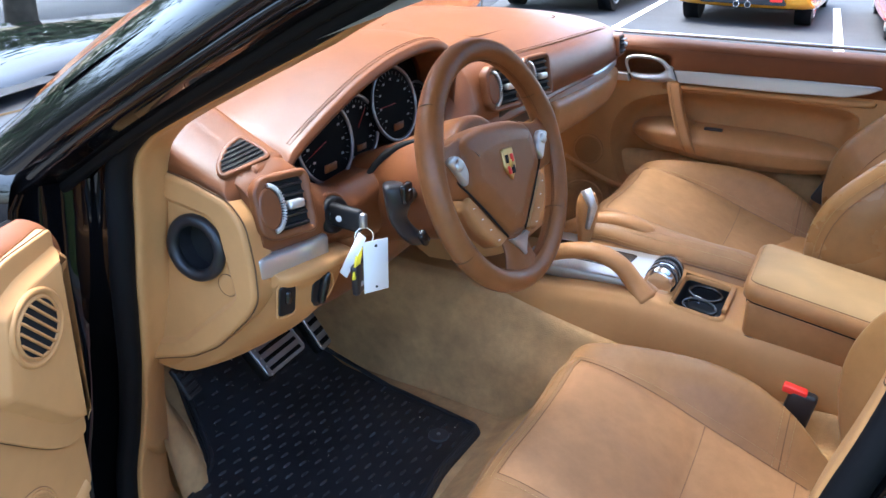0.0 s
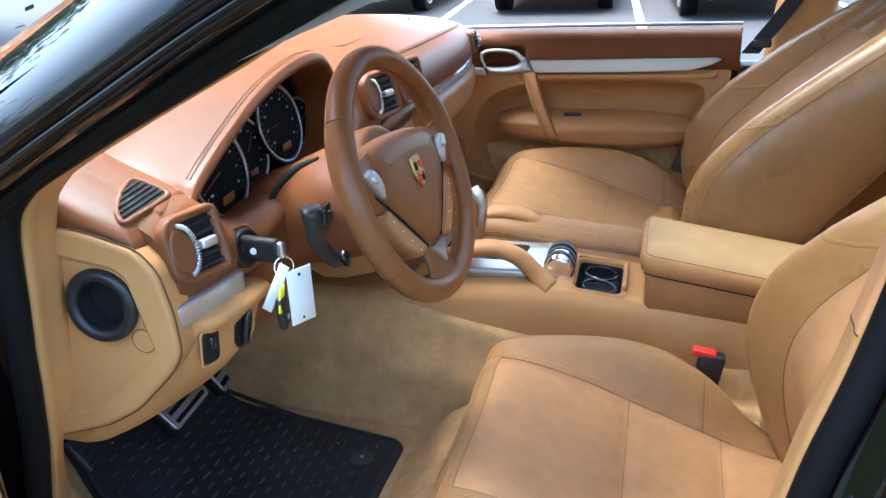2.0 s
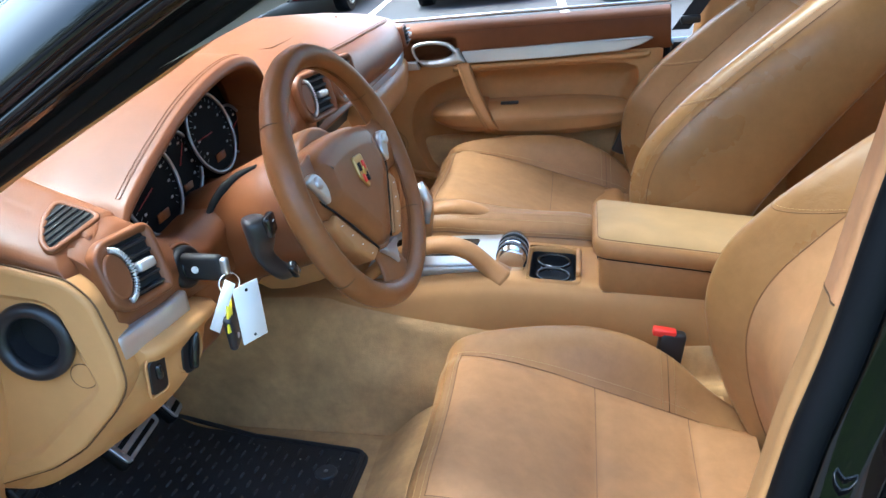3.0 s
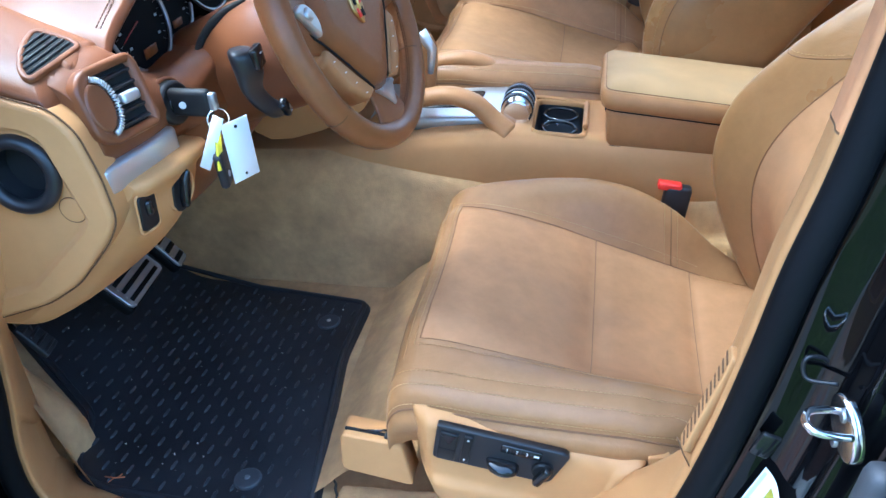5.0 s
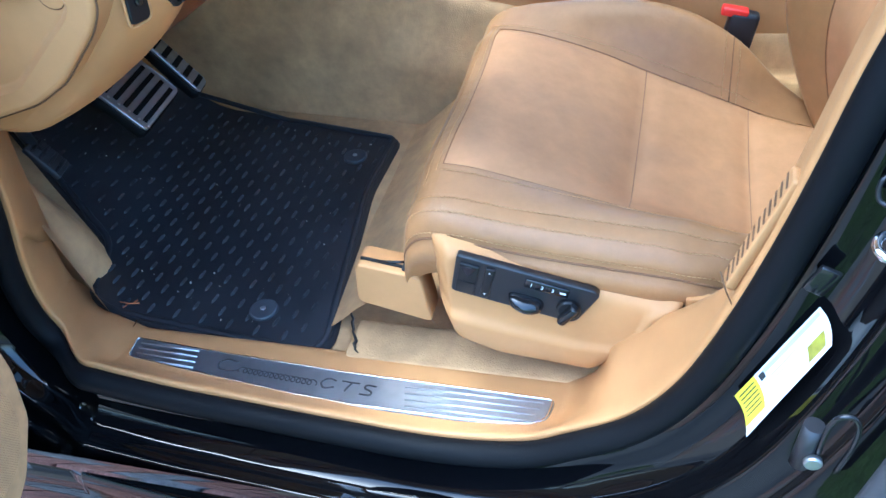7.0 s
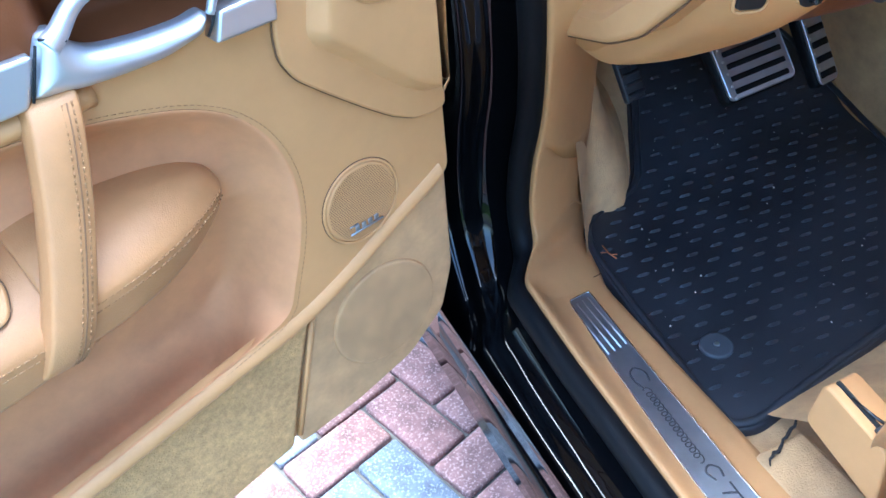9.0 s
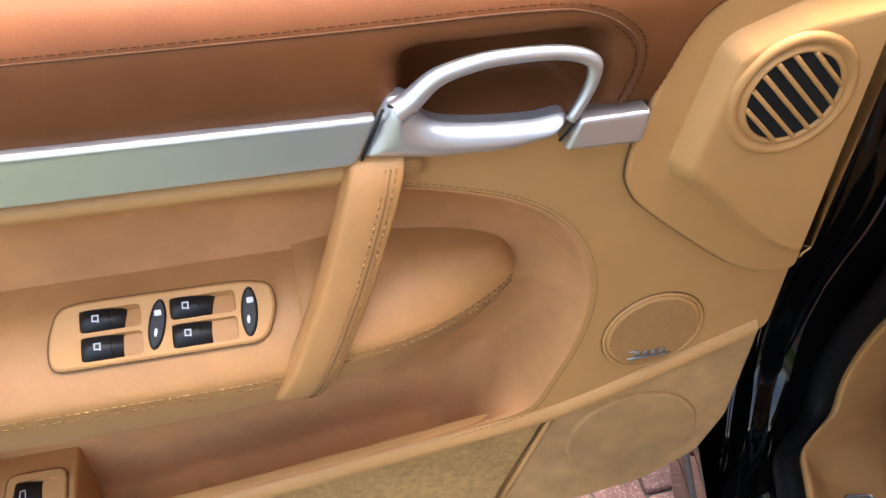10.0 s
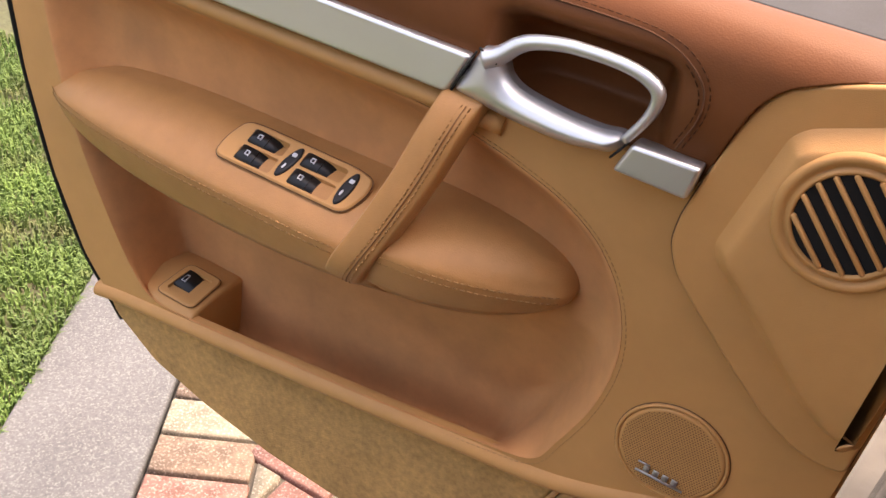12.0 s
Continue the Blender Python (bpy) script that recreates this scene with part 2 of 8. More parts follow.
    if grain:
        if cells:
            g = nt.nodes.new("ShaderNodeTexVoronoi")
            g.inputs["Scale"].default_value = grain_size
            h = g.outputs["Distance"]
        else:
            g = nt.nodes.new("ShaderNodeTexNoise")
            g.inputs["Scale"].default_value, g.inputs["Detail"].default_value = grain_size, 3.0
            h = g.outputs[0]
        nt.links.new(tc.outputs["Object"], g.inputs["Vector"])
        bp = nt.nodes.new("ShaderNodeBump")
        bp.inputs["Strength"].default_value, bp.inputs["Distance"].default_value = grain, 0.001
        nt.links.new(h, bp.inputs["Height"])
        nt.links.new(bp.outputs[0], b.inputs["Normal"])
        if crease:
            cn = nt.nodes.new("ShaderNodeTexNoise")
            cn.inputs["Scale"].default_value, cn.inputs["Detail"].default_value, cn.inputs["Distortion"].default_value = 22.0, 4.0, 1.2
            nt.links.new(tc.outputs["Object"], cn.inputs["Vector"])
            cb_ = nt.nodes.new("ShaderNodeBump")
            cb_.inputs["Strength"].default_value, cb_.inputs["Distance"].default_value = crease, 0.006
            nt.links.new(cn.outputs[0], cb_.inputs["Height"])
            nt.links.new(cb_.outputs[0], bp.inputs["Normal"])
    return m


TAN = material("tan_leather", (0.41, 0.198, 0.071), 0.44, crease=0.10, spec=0.35, vary=0.1, fine=0.06, fine_size=45, grain=0.2, grain_size=900, cells=True)
TRIM = material("tan_trim", (0.50, 0.255, 0.092), 0.5, spec=0.3, vary=0.07, fine=0.04, fine_size=35, grain=0.14, grain_size=1300, cells=True)
SEATL = material("worn_tan_leather", (0.31, 0.153, 0.056), 0.43, spec=0.38, vary=0.14, vary_size=4, fine=0.09, fine_size=38, grain=0.16, grain_size=550, crease=0.22, rough_vary=0.08, spots=0.4, spot_colour=(0.24, 0.125, 0.05), spot_size=9)
SADDLE = material("saddle_brown_leather", (0.155, 0.052, 0.016), 0.40, spec=0.5, crease=0.07, vary=0.1, fine=0.06, fine_size=40, grain=0.1, grain_size=800, cells=True)
DOORSADDLE = material("matt_saddle_leather", (0.15, 0.05, 0.0155), 0.52, spec=0.2, crease=0.07, vary=0.1, fine=0.06, fine_size=40, grain=0.1, grain_size=800, cells=True)
SUEDE = material("rose_tan_suede", (0.55, 0.255, 0.10), 0.9, vary=0.10, vary_size=7, fine=0.11, fine_size=24, grain=0.3, grain_size=1600, spots=0.30, spot_colour=(0.28, 0.13, 0.06), spot_size=13)
CARPET = material("beige_carpet", (0.53, 0.318, 0.136), 0.95, vary=0.16, vary_size=5, fine=0.15, fine_size=30, grain=1.0, grain_size=420, sheen=0.1, spots=0.5, spot_colour=(0.23, 0.128, 0.055), spot_size=6)
CARPET2 = material("brushed_gold_carpet", (0.47, 0.265, 0.095), 0.95, vary=0.12, vary_size=18, fine=0.24, fine_size=130, grain=1.0, grain_size=420, spots=0.3, spot_colour=(0.25, 0.13, 0.04), spot_size=30)
WORNCLOTH = material("worn_beige_cloth", (0.47, 0.262, 0.108), 0.9, vary=0.12, vary_size=10, fine=0.12, fine_size=40, grain=0.4, grain_size=700, spots=0.5, spot_colour=(0.29, 0.165, 0.075), spot_size=16)
DIAL = material("matt_dial", (0.004, 0.004, 0.005), 0.7, spec=0.08)
TRIMTHREAD = material("dark_brown_thread", (0.055, 0.02, 0.008), 0.9, spec=0.1)
DOORTHREAD = material("door_thread", (0.33, 0.165, 0.06), 0.8)
STITCH = material("tan_thread", (0.45, 0.265, 0.112), 0.8)
WHEELL = material("wheel_leather", (0.22, 0.083, 0.025), 0.36, spec=0.45, vary=0.12, vary_size=9, fine=0.08, fine_size=60, grain=0.16, grain_size=900, cells=True, rough_vary=0.08)
THREAD_DARK = material("brown_thread", (0.125, 0.046, 0.016), 0.9)
# brown for the painted shade of grille holes, and for the strap seam
PORE = material("hole_shade_and_seam", (0.20, 0.095, 0.036), 0.9)
SEATSEAM = material("seat_seam", (0.19, 0.092, 0.038), 0.8)
POLISHED = material("polished_tan_leather", (0.30, 0.152, 0.054), 0.29, spec=0.5, vary=0.12, vary_size=4, fine=0.08, fine_size=38, grain=0.14, grain_size=550, crease=0.16, rough_vary=0.07)
SEAM = material("shadow_gap", (0.12, 0.058, 0.022), 0.85)
PAINT = material("black_paint", (0.003, 0.003, 0.0035), 0.05, spec=0.34, vary=0.2, rough_vary=0.03)
RUBBER = material("black_rubber", (0.006, 0.0062, 0.007), 0.55, spec=0.1, vary=0.15, grain=0.2, grain_size=900)
MATRUB = material("ribbed_black_rubber", (0.021, 0.0215, 0.025), 0.5, spec=0.45, vary=0.3, vary_size=8, grain=0.4, grain_size=900, spots=0.25, spot_colour=(0.05, 0.05, 0.055), spot_size=14)
PLASTIC = material("black_plastic", (0.015, 0.015, 0.017), 0.38, vary=0.1, grain=0.1, grain_size=1200)
GLOSS = material("gloss_black_plastic", (0.01, 0.01, 0.011), 0.12, vary=0.1)
SILVER = material("satin_silver", (0.61, 0.615, 0.62), 0.36, metal=0.8, vary=0.03, grain=0.05, grain_size=2500)
CHROME = material("polished_chrome", (0.8, 0.82, 0.85), 0.12, metal=1.0, vary=0.03)
STEEL = material("brushed_steel", (0.42, 0.43, 0.45), 0.34, metal=0.9, vary=0.1, vary_size=40)
WHITE = material("white_card", (0.8, 0.8, 0.78), 0.5, vary=0.03)
# near-black: painted shade inside vents and gaps, also plain black marks
BLACKV = material("black_and_recess_shade", (0.004, 0.004, 0.004), 0.9)
RED = material("red_button", (0.75, 0.03, 0.02), 0.35, vary=0.03)
YELLOW = material("yellow_plastic", (0.75, 0.65, 0.03), 0.4, vary=0.05)
SWITCH = material("matt_black_switch", (0.008, 0.008, 0.009), 0.45, spec=0.35)
GREYTXT = material("printed_grey", (0.55, 0.56, 0.58), 0.5, vary=0.02)

# ---- ground ----
BORDER = np.array([-0.771, -0.284])               # a point on the edge between bricks and concrete
EDGE = np.array([0.667, 0.745])                   # along that edge
ACROSS = np.array([-0.745, 0.667])                # from it towards the bricks
ASPHALT = material("grey_asphalt", (0.036, 0.036, 0.038), 0.85, vary=0.25, vary_size=3, grain=1.0, grain_size=90, spots=0.3, spot_colour=(0.09, 0.088, 0.085), spot_size=60)
CONCRETE = material("pale_concrete", (0.098, 0.101, 0.103), 0.85, vary=0.15, vary_size=5, grain=0.8, grain_size=160, spots=0.55, spot_colour=(0.26, 0.26, 0.25), spot_size=240, fine=0.22, fine_size=120)
SOIL = material("thin_lawn", (0.068, 0.074, 0.034), 0.95, vary=0.3, vary_size=4, fine=0.35, fine_size=70, grain=1.0, grain_size=60, spots=0.5, spot_colour=(0.095, 0.07, 0.04), spot_size=7)
SAND = material("joint_sand", (0.13, 0.115, 0.095), 0.95, vary=0.3, grain=1.0, grain_size=150)

g = bmesh.new()
bmesh.ops.create_grid(g, x_segments=4, y_segments=4, size=400)
g.transform(Matrix.Translation((0, 0, -0.03)))
ground = tagged(part("ground", g, ASPHALT), "flat grey asphalt ground of a parking lot", "ground", kind="structure")


def strip_on_ground(name, a0, a1, b0, b1, z0, z1, mat_, label, bev=0.006):
    """A slab of ground between two distances along and across the brick edge."""
    o = [BORDER + EDGE * a + ACROSS * b for a, b in ((a0, b0), (a1, b0), (a1, b1), (a0, b1))]
    f = lambda x, d, y: (x, y, d)
    return tagged(part(name, slab(np.array(o), z0, z1, f, bev), mat_), label, name.split("_")[0], kind="structure")


strip_on_ground("bed_sand", -3.0, 3.2, 0.0, 2.6, -0.06, -0.014, SAND, "dark sand bed between the paving bricks")
strip_on_ground("kerb_strip", -6, 6, -0.287, -0.004, -0.08, 0.002, CONCRETE, "pale exposed-aggregate concrete edging strip beside the lawn")
strip_on_ground("lawn", -6, 6, -5.0, -0.29, -0.08, -0.02, SOIL, "short green lawn with bare brown patches")

# ---- body shell of the car ----
car = thing("sport_utility_car", "glossy black sport utility car with the driver door open", "car", (-0.4, 1.7, 0.0))

# the driver door opening: x, z round the rubber seal
OPENING = [(-0.30, 1.47), (-0.516, 1.366), (-0.706, 1.270), (-0.764, 1.232), (-0.792, 1.188), (-0.806, 1.09), (-0.820, 1.0), (-0.833, 0.95), (-0.851, 0.895), (-0.874, 0.838), (-0.898, 0.776), (-0.920, 0.71),
           (-0.937, 0.645), (-0.944, 0.58), (-0.937, 0.533), (-0.914, 0.506), (-0.876, 0.500), (-0.838, 0.501), (-0.800, 0.494), (-0.712, 0.481), (-0.628, 0.474), (-0.548, 0.467), (-0.465, 0.461), (-0.388, 0.456), (-0.308, 0.459), (-0.232, 0.474), (-0.18, 0.502), (-0.11, 0.55),
           (-0.062, 0.615), (-0.027, 0.70), (0.003, 0.80), (0.027, 0.90), (0.048, 1.0), (0.072, 1.09), (0.095, 1.2), (0.118, 1.32), (0.11, 1.42), (0.06, 1.475), (-0.1, 1.495)]
SEAL_Y = 0.87
loop2 = cr(OPENING, 6, closed=True)


def seal_in(x, z):
    """How much further in the seal runs at the foot of the front pillar."""
    soft = lambda v: (lambda c: c * c * (3 - 2 * c))(min(1.0, max(0.0, v)))
    return 0.055 * soft((1.05 - z) / 0.35) * (0.0 if x > -0.5 else soft((-0.84 - x) / 0.10) if z < 0.6 else 1.0)


def hoop(profile, name, mat_, parent, label="", mirror=False):
    """Sweep a profile of (outwards, y) round the door opening."""
    n = len(loop2)
    t = np.roll(loop2, -1, 0) - np.roll(loop2, 1, 0)
    t /= np.linalg.norm(t, axis=1)[:, None]
    area = 0.5 * np.sum(loop2[:, 0] * np.roll(loop2[:, 1], -1) - np.roll(loop2[:, 0], -1) * loop2[:, 1])
    out = np.stack([t[:, 1], -t[:, 0]], 1) * (1 if area > 0 else -1)
    rows = []
    for i in range(n):
        x, z = loop2[i]
        k = 1 - 0.999 * min(1, max(0, (z - 1.12) / 0.08)) * (1 if x < -0.25 else 0)
        rows.append([(x + out[i, 0] * (o if o < 0.07 else 0.07 + (o - 0.07) * k), (0.815 + (y - 0.815) * k if o > 0.071 else y) + seal_in(x, z), z + out[i, 1] * (o if o < 0.07 else 0.07 + (o - 0.07) * k)) for o, y in profile])
    return part(name, grid(rows, closed_v=True), mat_, parent, label)


def circ(o, y, r, n=12):
    return [(o + r * math.cos(a), y + r * math.sin(a)) for a in np.linspace(0, 2 * math.pi, n + 1)]


hoop(circ(0.0, SEAL_Y, 0.0165), "door_seal", RUBBER, car, "matt black rubber door seal")
hoop(cr([(0.004, 0.90), (0.014, 0.878), (0.03, 0.868), (0.052, 0.862), (0.068, 0.845), (0.072, 0.815), (0.078, 0.81), (0.095, 0.808), (0.105, 0.803), (0.108, 0.792), (0.12, 0.787), (0.15, 0.784)], 4),
     "door_frame", PAINT, car, "gloss black painted door frame")


def trim_end(x, z):
    """Where the tan trim round the opening ends: outwards and y."""
    if x < -0.5:
        k = min(1, max(0, (0.90 - z) / 0.08)) * min(1, max(0, (z - 0.455) / 0.10))
        low = min(1, max(0, (0.58 - z) / 0.08))
        return (-0.012 + 0.11 * k, 0.942 + (0.055 * low + 0.095 * k * (1 - low)))
    low = min(1, max(0, (0.72 - z) / 0.14))
    return (-0.012 - 0.016 * low, 0.93 + 0.065 * low)


# inner edge of the trim where the front pillar meets the sill, from the pillar down and along the sill
CORNER = np.array(cr([(-0.972, 1.032, 0.735), (-0.974, 1.030, 0.658), (-0.976, 1.030, 0.59), (-0.975, 1.032, 0.53), (-0.990, 1.068, 0.462), (-0.954, 1.040, 0.458), (-0.908, 1.026, 0.458), (-0.862, 1.015, 0.458), (-0.80, 1.008, 0.458)], 8))
CORNER_S = np.array([0.0, 0.17, 0.32, 0.45, 0.62, 0.72, 0.82, 0.91, 1.0])
rows = []
nn = np.roll(loop2, -1, 0) - np.roll(loop2, 1, 0)
nn /= np.linalg.norm(nn, axis=1)[:, None]
sgn = 1 if np.sum(loop2[:, 0] * np.roll(loop2[:, 1], -1) - np.roll(loop2[:, 0], -1) * loop2[:, 1]) > 0 else -1
for (x, z), t in zip(loop2, nn):
    ox, oz = t[1] * sgn, -t[0] * sgn
    eo, ey = trim_end(x, z)
    fl_ = 0.25
    if z < 0.60 and oz < -0.25:
        flat = min(0.16, max(-0.02, (0.459 - z) / oz))
        k = min(1, (-oz - 0.25) / 0.4) * (min(1, max(0, (-0.13 - x) / 0.08)) if x > -0.4 else 1)
        eo, fl_ = eo + (flat - eo) * k, 0.25 + 0.45 * k
        ey = ey + (1.005 - ey) * k
    pr = [(-0.002, 0.884), (-0.013, 0.882), (-0.017, 0.889), (-0.016 + (eo + 0.016) * fl_, 0.889 + (ey - 0.889) * 0.33), (eo, ey), (eo + 0.02, ey + 0.012)]
    line = [(x + ox * o, y + seal_in(x, z), z + oz * o) for o, y in cr(pr, 4)]
    if x < -0.845 and z < 0.74:
        # run from the rim to the corner edge, flat with a soft roll-over
        turn = (min(0.50, (0.74 - z) / 0.19 * 0.50) if x < -0.925 else 0.50 + 0.36 * (min(max((x + 0.925) / 0.08, 0.0), 1.0)))
        k = min(1.0, (0.74 - z) / 0.06) * min(1.0, (-0.845 - x) / 0.012)
        s_ = float(np.interp(turn, CORNER_S, np.linspace(0, len(CORNER) - 1, 9)))
        e = CORNER[int(s_)] + (CORNER[min(int(s_) + 1, len(CORNER) - 1)] - CORNER[int(s_)]) * (s_ - int(s_))
        rim3 = np.array(line[8])
        goal = [line[i] for i in range(9)] + [tuple(rim3 + (e - rim3) * (i - 8) / 8 + np.array([0.010, -0.004, 0.004]) * max(0.0, 1 - 1.5 * turn) * math.sin((i - 8) / 8 * math.pi)) for i in range(9, 17)] + [tuple(e + np.array([-0.003, 0.006, -0.006]) * (i - 16)) for i in range(17, len(line))]
        line = [tuple(np.array(p) * (1 - k) + np.array(q) * k) for p, q in zip(line, goal)]
    rows.append(line)
# the trim of the rear pillar is cloth-covered above a joint
cloth = [i for i, (x, z) in enumerate(loop2) if x > 0.0 and z > 1.115]
c0, c1 = cloth[0], cloth[-1]
part("aperture_trim", grid(rows[c1:] + rows[:c0 + 1]), TRIM, car, "tan soft-touch trim round the door opening")
part("pillar_cloth", grid(rows[c0:c1 + 1]), SUEDE, car, "rose-tan cloth trim on the rear pillar")
part("pillar_joint", tube([(a, b - 0.0006, c) for a, b, c in rows[c0][6:-4]], 0.0010, 5), SEAM, car)


# outer rocker below the sill and the flank in front of and behind the opening
rock = []
for x in np.linspace(-1.25, 0.75, 24):
    rock.append([(x, 0.792, 0.43), (x, 0.789, 0.40), (x, 0.808, 0.375), (x, 0.84, 0.365), (x, 0.83, 0.345), (x, 0.815, 0.33), (x, 0.81, 0.30), (x, 0.80, 0.25), (x, 0.85, 0.2), (x, 1.0, 0.18)])
part("rocker", grid(rock), PAINT, car, "black painted rocker below the sill")
part("sill_floor", rbox((-0.4, 0.89, 0.33), (1.9, 0.12, 0.12), 0.01), PAINT, car)

# floor pan, roof, far side and ends that close the cabin
part("floor_pan", rbox((-0.1, 1.73, 0.40), (2.7, 1.5, 0.07), 0.01), CARPET, car, "beige carpeted floor")
roof_rows = []
for x, z in ((-0.62, 1.40), (-0.35, 1.50), (0.1, 1.56), (0.6, 1.57), (1.1, 1.54), (1.5, 1.46)):
    roof_rows.append([(x, y, z + 0.05 * (1 - ((y - 1.725) / 0.85) ** 2) - (0.08 if abs(y - 1.725) > 0.8 else 0)) for y in np.linspace(0.86, 2.6, 13)])
# unseen roof opening, added so that sky light reaches the seats
roof_open = lambda rows: join(grid(rows[:2]), grid([r[:4] for r in rows[1:4]]), grid([r[9:] for r in rows[1:4]]), grid(rows[3:]))
part("roof", roof_open([[(a, b, c + 0.045) for a, b, c in r] for r in roof_rows]), PAINT, car, "black roof skin round an opening added for light")
for c0 in (3, 9):
    part("added_opening_frame", grid([[r[c0] for r in roof_rows[1:4]], [(r[c0][0], r[c0][1], r[c0][2] + 0.045) for r in roof_rows[1:4]]]), PAINT, car)
HEAD = material("beige_headliner", (0.5, 0.4, 0.28), 0.9, vary=0.05, grain=0.4, grain_size=900)
part("headliner", roof_open(roof_rows), HEAD, car, "beige cloth headliner")

# ---- dashboard ----
dash = thing("dashboard", "saddle-brown leather dashboard with tan lower half and silver trim strip", "dashboard", (-0.8, 1.7, 0.9))


def sec(y, pts):
    return [(x, y, z) for x, z in pts]


# upper half, saddle leather: windscreen edge, top, brow, face, strip line, underside
up = [
    sec(0.962, [(-0.99, 1.165), (-0.92, 1.19), (-0.84, 1.197), (-0.765, 1.184), (-0.70, 1.163), (-0.666, 1.135), (-0.656, 1.07), (-0.72, 1.045), (-0.99, 1.03)]),
    sec(0.975, [(-1.0, 1.167), (-0.93, 1.194), (-0.845, 1.202), (-0.765, 1.189), (-0.697, 1.168), (-0.662, 1.14), (-0.652, 1.07), (-0.72, 1.042), (-1.0, 1.03)]),
    sec(0.99, [(-1.02, 1.17), (-0.94, 1.20), (-0.85, 1.208), (-0.765, 1.194), (-0.695, 1.172), (-0.660, 1.145), (-0.648, 1.07), (-0.72, 1.04), (-1.02, 1.03)]),
    sec(1.04, [(-1.06, 1.18), (-0.97, 1.21), (-0.86, 1.225), (-0.77, 1.210), (-0.69, 1.182), (-0.650, 1.152), (-0.636, 1.07), (-0.72, 1.035), (-1.06, 1.03)]),
    sec(1.085, [(-1.08, 1.19), (-0.98, 1.205), (-0.88, 1.19), (-0.79, 1.155), (-0.70, 1.135), (-0.652, 1.125), (-0.633, 1.075), (-0.70, 1.02), (-1.08, 1.0)]),
    sec(1.15, [(-1.12, 1.20), (-1.0, 1.20), (-0.9, 1.18), (-0.80, 1.125), (-0.70, 1.105), (-0.660, 1.105), (-0.632, 1.07), (-0.70, 1.01), (-1.12, 1.0)]),
    sec(1.22, [(-1.15, 1.21), (-1.02, 1.20), (-0.92, 1.18), (-0.82, 1.125), (-0.70, 1.108), (-0.650, 1.112), (-0.625, 1.085), (-0.68, 1.0), (-1.15, 1.0)]),
    sec(1.34, [(-1.18, 1.21), (-1.02, 1.20), (-0.92, 1.18), (-0.82, 1.125), (-0.70, 1.108), (-0.650, 1.112), (-0.625, 1.085), (-0.68, 1.0), (-1.18, 1.0)]),
    sec(1.48, [(-1.21, 1.21), (-1.03, 1.20), (-0.93, 1.18), (-0.83, 1.13), (-0.70, 1.115), (-0.655, 1.115), (-0.63, 1.08), (-0.70, 1.02), (-1.21, 1.0)]),
    sec(1.56, [(-1.23, 1.22), (-1.05, 1.235), (-0.9, 1.238), (-0.76, 1.23), (-0.68, 1.205), (-0.648, 1.16), (-0.64, 1.10), (-0.70, 1.04), (-1.23, 1.0)]),
    sec(1.62, [(-1.25, 1.22), (-1.05, 1.235), (-0.9, 1.24), (-0.76, 1.235), (-0.675, 1.21), (-0.645, 1.16), (-0.64, 1.11), (-0.70, 1.06), (-1.25, 1.0)]),
    sec(1.95, [(-1.26, 1.22), (-1.06, 1.24), (-0.9, 1.245), (-0.74, 1.235), (-0.65, 1.205), (-0.618, 1.16), (-0.62, 1.11), (-0.68, 1.085), (-1.26, 1.0)]),
    sec(2.25, [(-1.22, 1.21), (-1.02, 1.235), (-0.88, 1.24), (-0.73, 1.228), (-0.64, 1.20), (-0.605, 1.16), (-0.61, 1.11), (-0.68, 1.085), (-1.22, 1.0)]),
    sec(2.47, [(-1.08, 1.19), (-0.96, 1.21), (-0.86, 1.215), (-0.74, 1.205), (-0.66, 1.185), (-0.635, 1.155), (-0.632, 1.10), (-0.69, 1.08), (-1.08, 1.0)]),
]
part("upper_shell", loft(up, 6, 5), SADDLE, dash, "saddle-brown leather dashboard top and face")

# tan lower half on the driver side
low = [
    sec(0.968, [(-0.664, 1.042), (-0.656, 1.01), (-0.672, 0.98), (-0.74, 0.925), (-0.815, 0.868), (-0.875, 0.84), (-1.0, 0.87), (-1.0, 1.03)]),
    sec(0.99, [(-0.65, 1.042), (-0.640, 1.005), (-0.655, 0.965), (-0.72, 0.905), (-0.80, 0.845), (-0.87, 0.825), (-1.0, 0.86), (-1.0, 1.03)]),
    sec(1.05, [(-0.638, 1.042), (-0.630, 1.0), (-0.642, 0.955), (-0.70, 0.90), (-0.79, 0.845), (-0.87, 0.83), (-1.0, 0.86), (-1.0, 1.03)]),
    sec(1.11, [(-0.642, 1.035), (-0.636, 1.0), (-0.66, 0.955), (-0.72, 0.905), (-0.81, 0.86), (-0.88, 0.85), (-1.0, 0.87), (-1.0, 1.02)]),
    sec(1.145, [(-0.70, 1.02), (-0.70, 1.0), (-0.71, 0.965), (-0.75, 0.92), (-0.83, 0.88), (-0.89, 0.87), (-1.0, 0.88), (-1.0, 1.0)]),
]
part("lower_panel", loft(low, 8, 5), TRIM, dash, "tan moulded knee panel under the dashboard")
knee = [sec(y, [(-0.65 - k, 1.06), (-0.632 - k, 1.01), (-0.65 - k, 0.94), (-0.72 - k, 0.875), (-0.84, 0.84), (-1.0, 0.85), (-1.0, 1.02)]) for y, k in ((1.09, 0.07), (1.12, 0.03), (1.25, 0.01), (1.45, 0.02), (1.62, 0.03))]
part("knee_bolster", loft(knee, 6, 5), SADDLE, dash, "saddle-brown leather panel under the steering column")
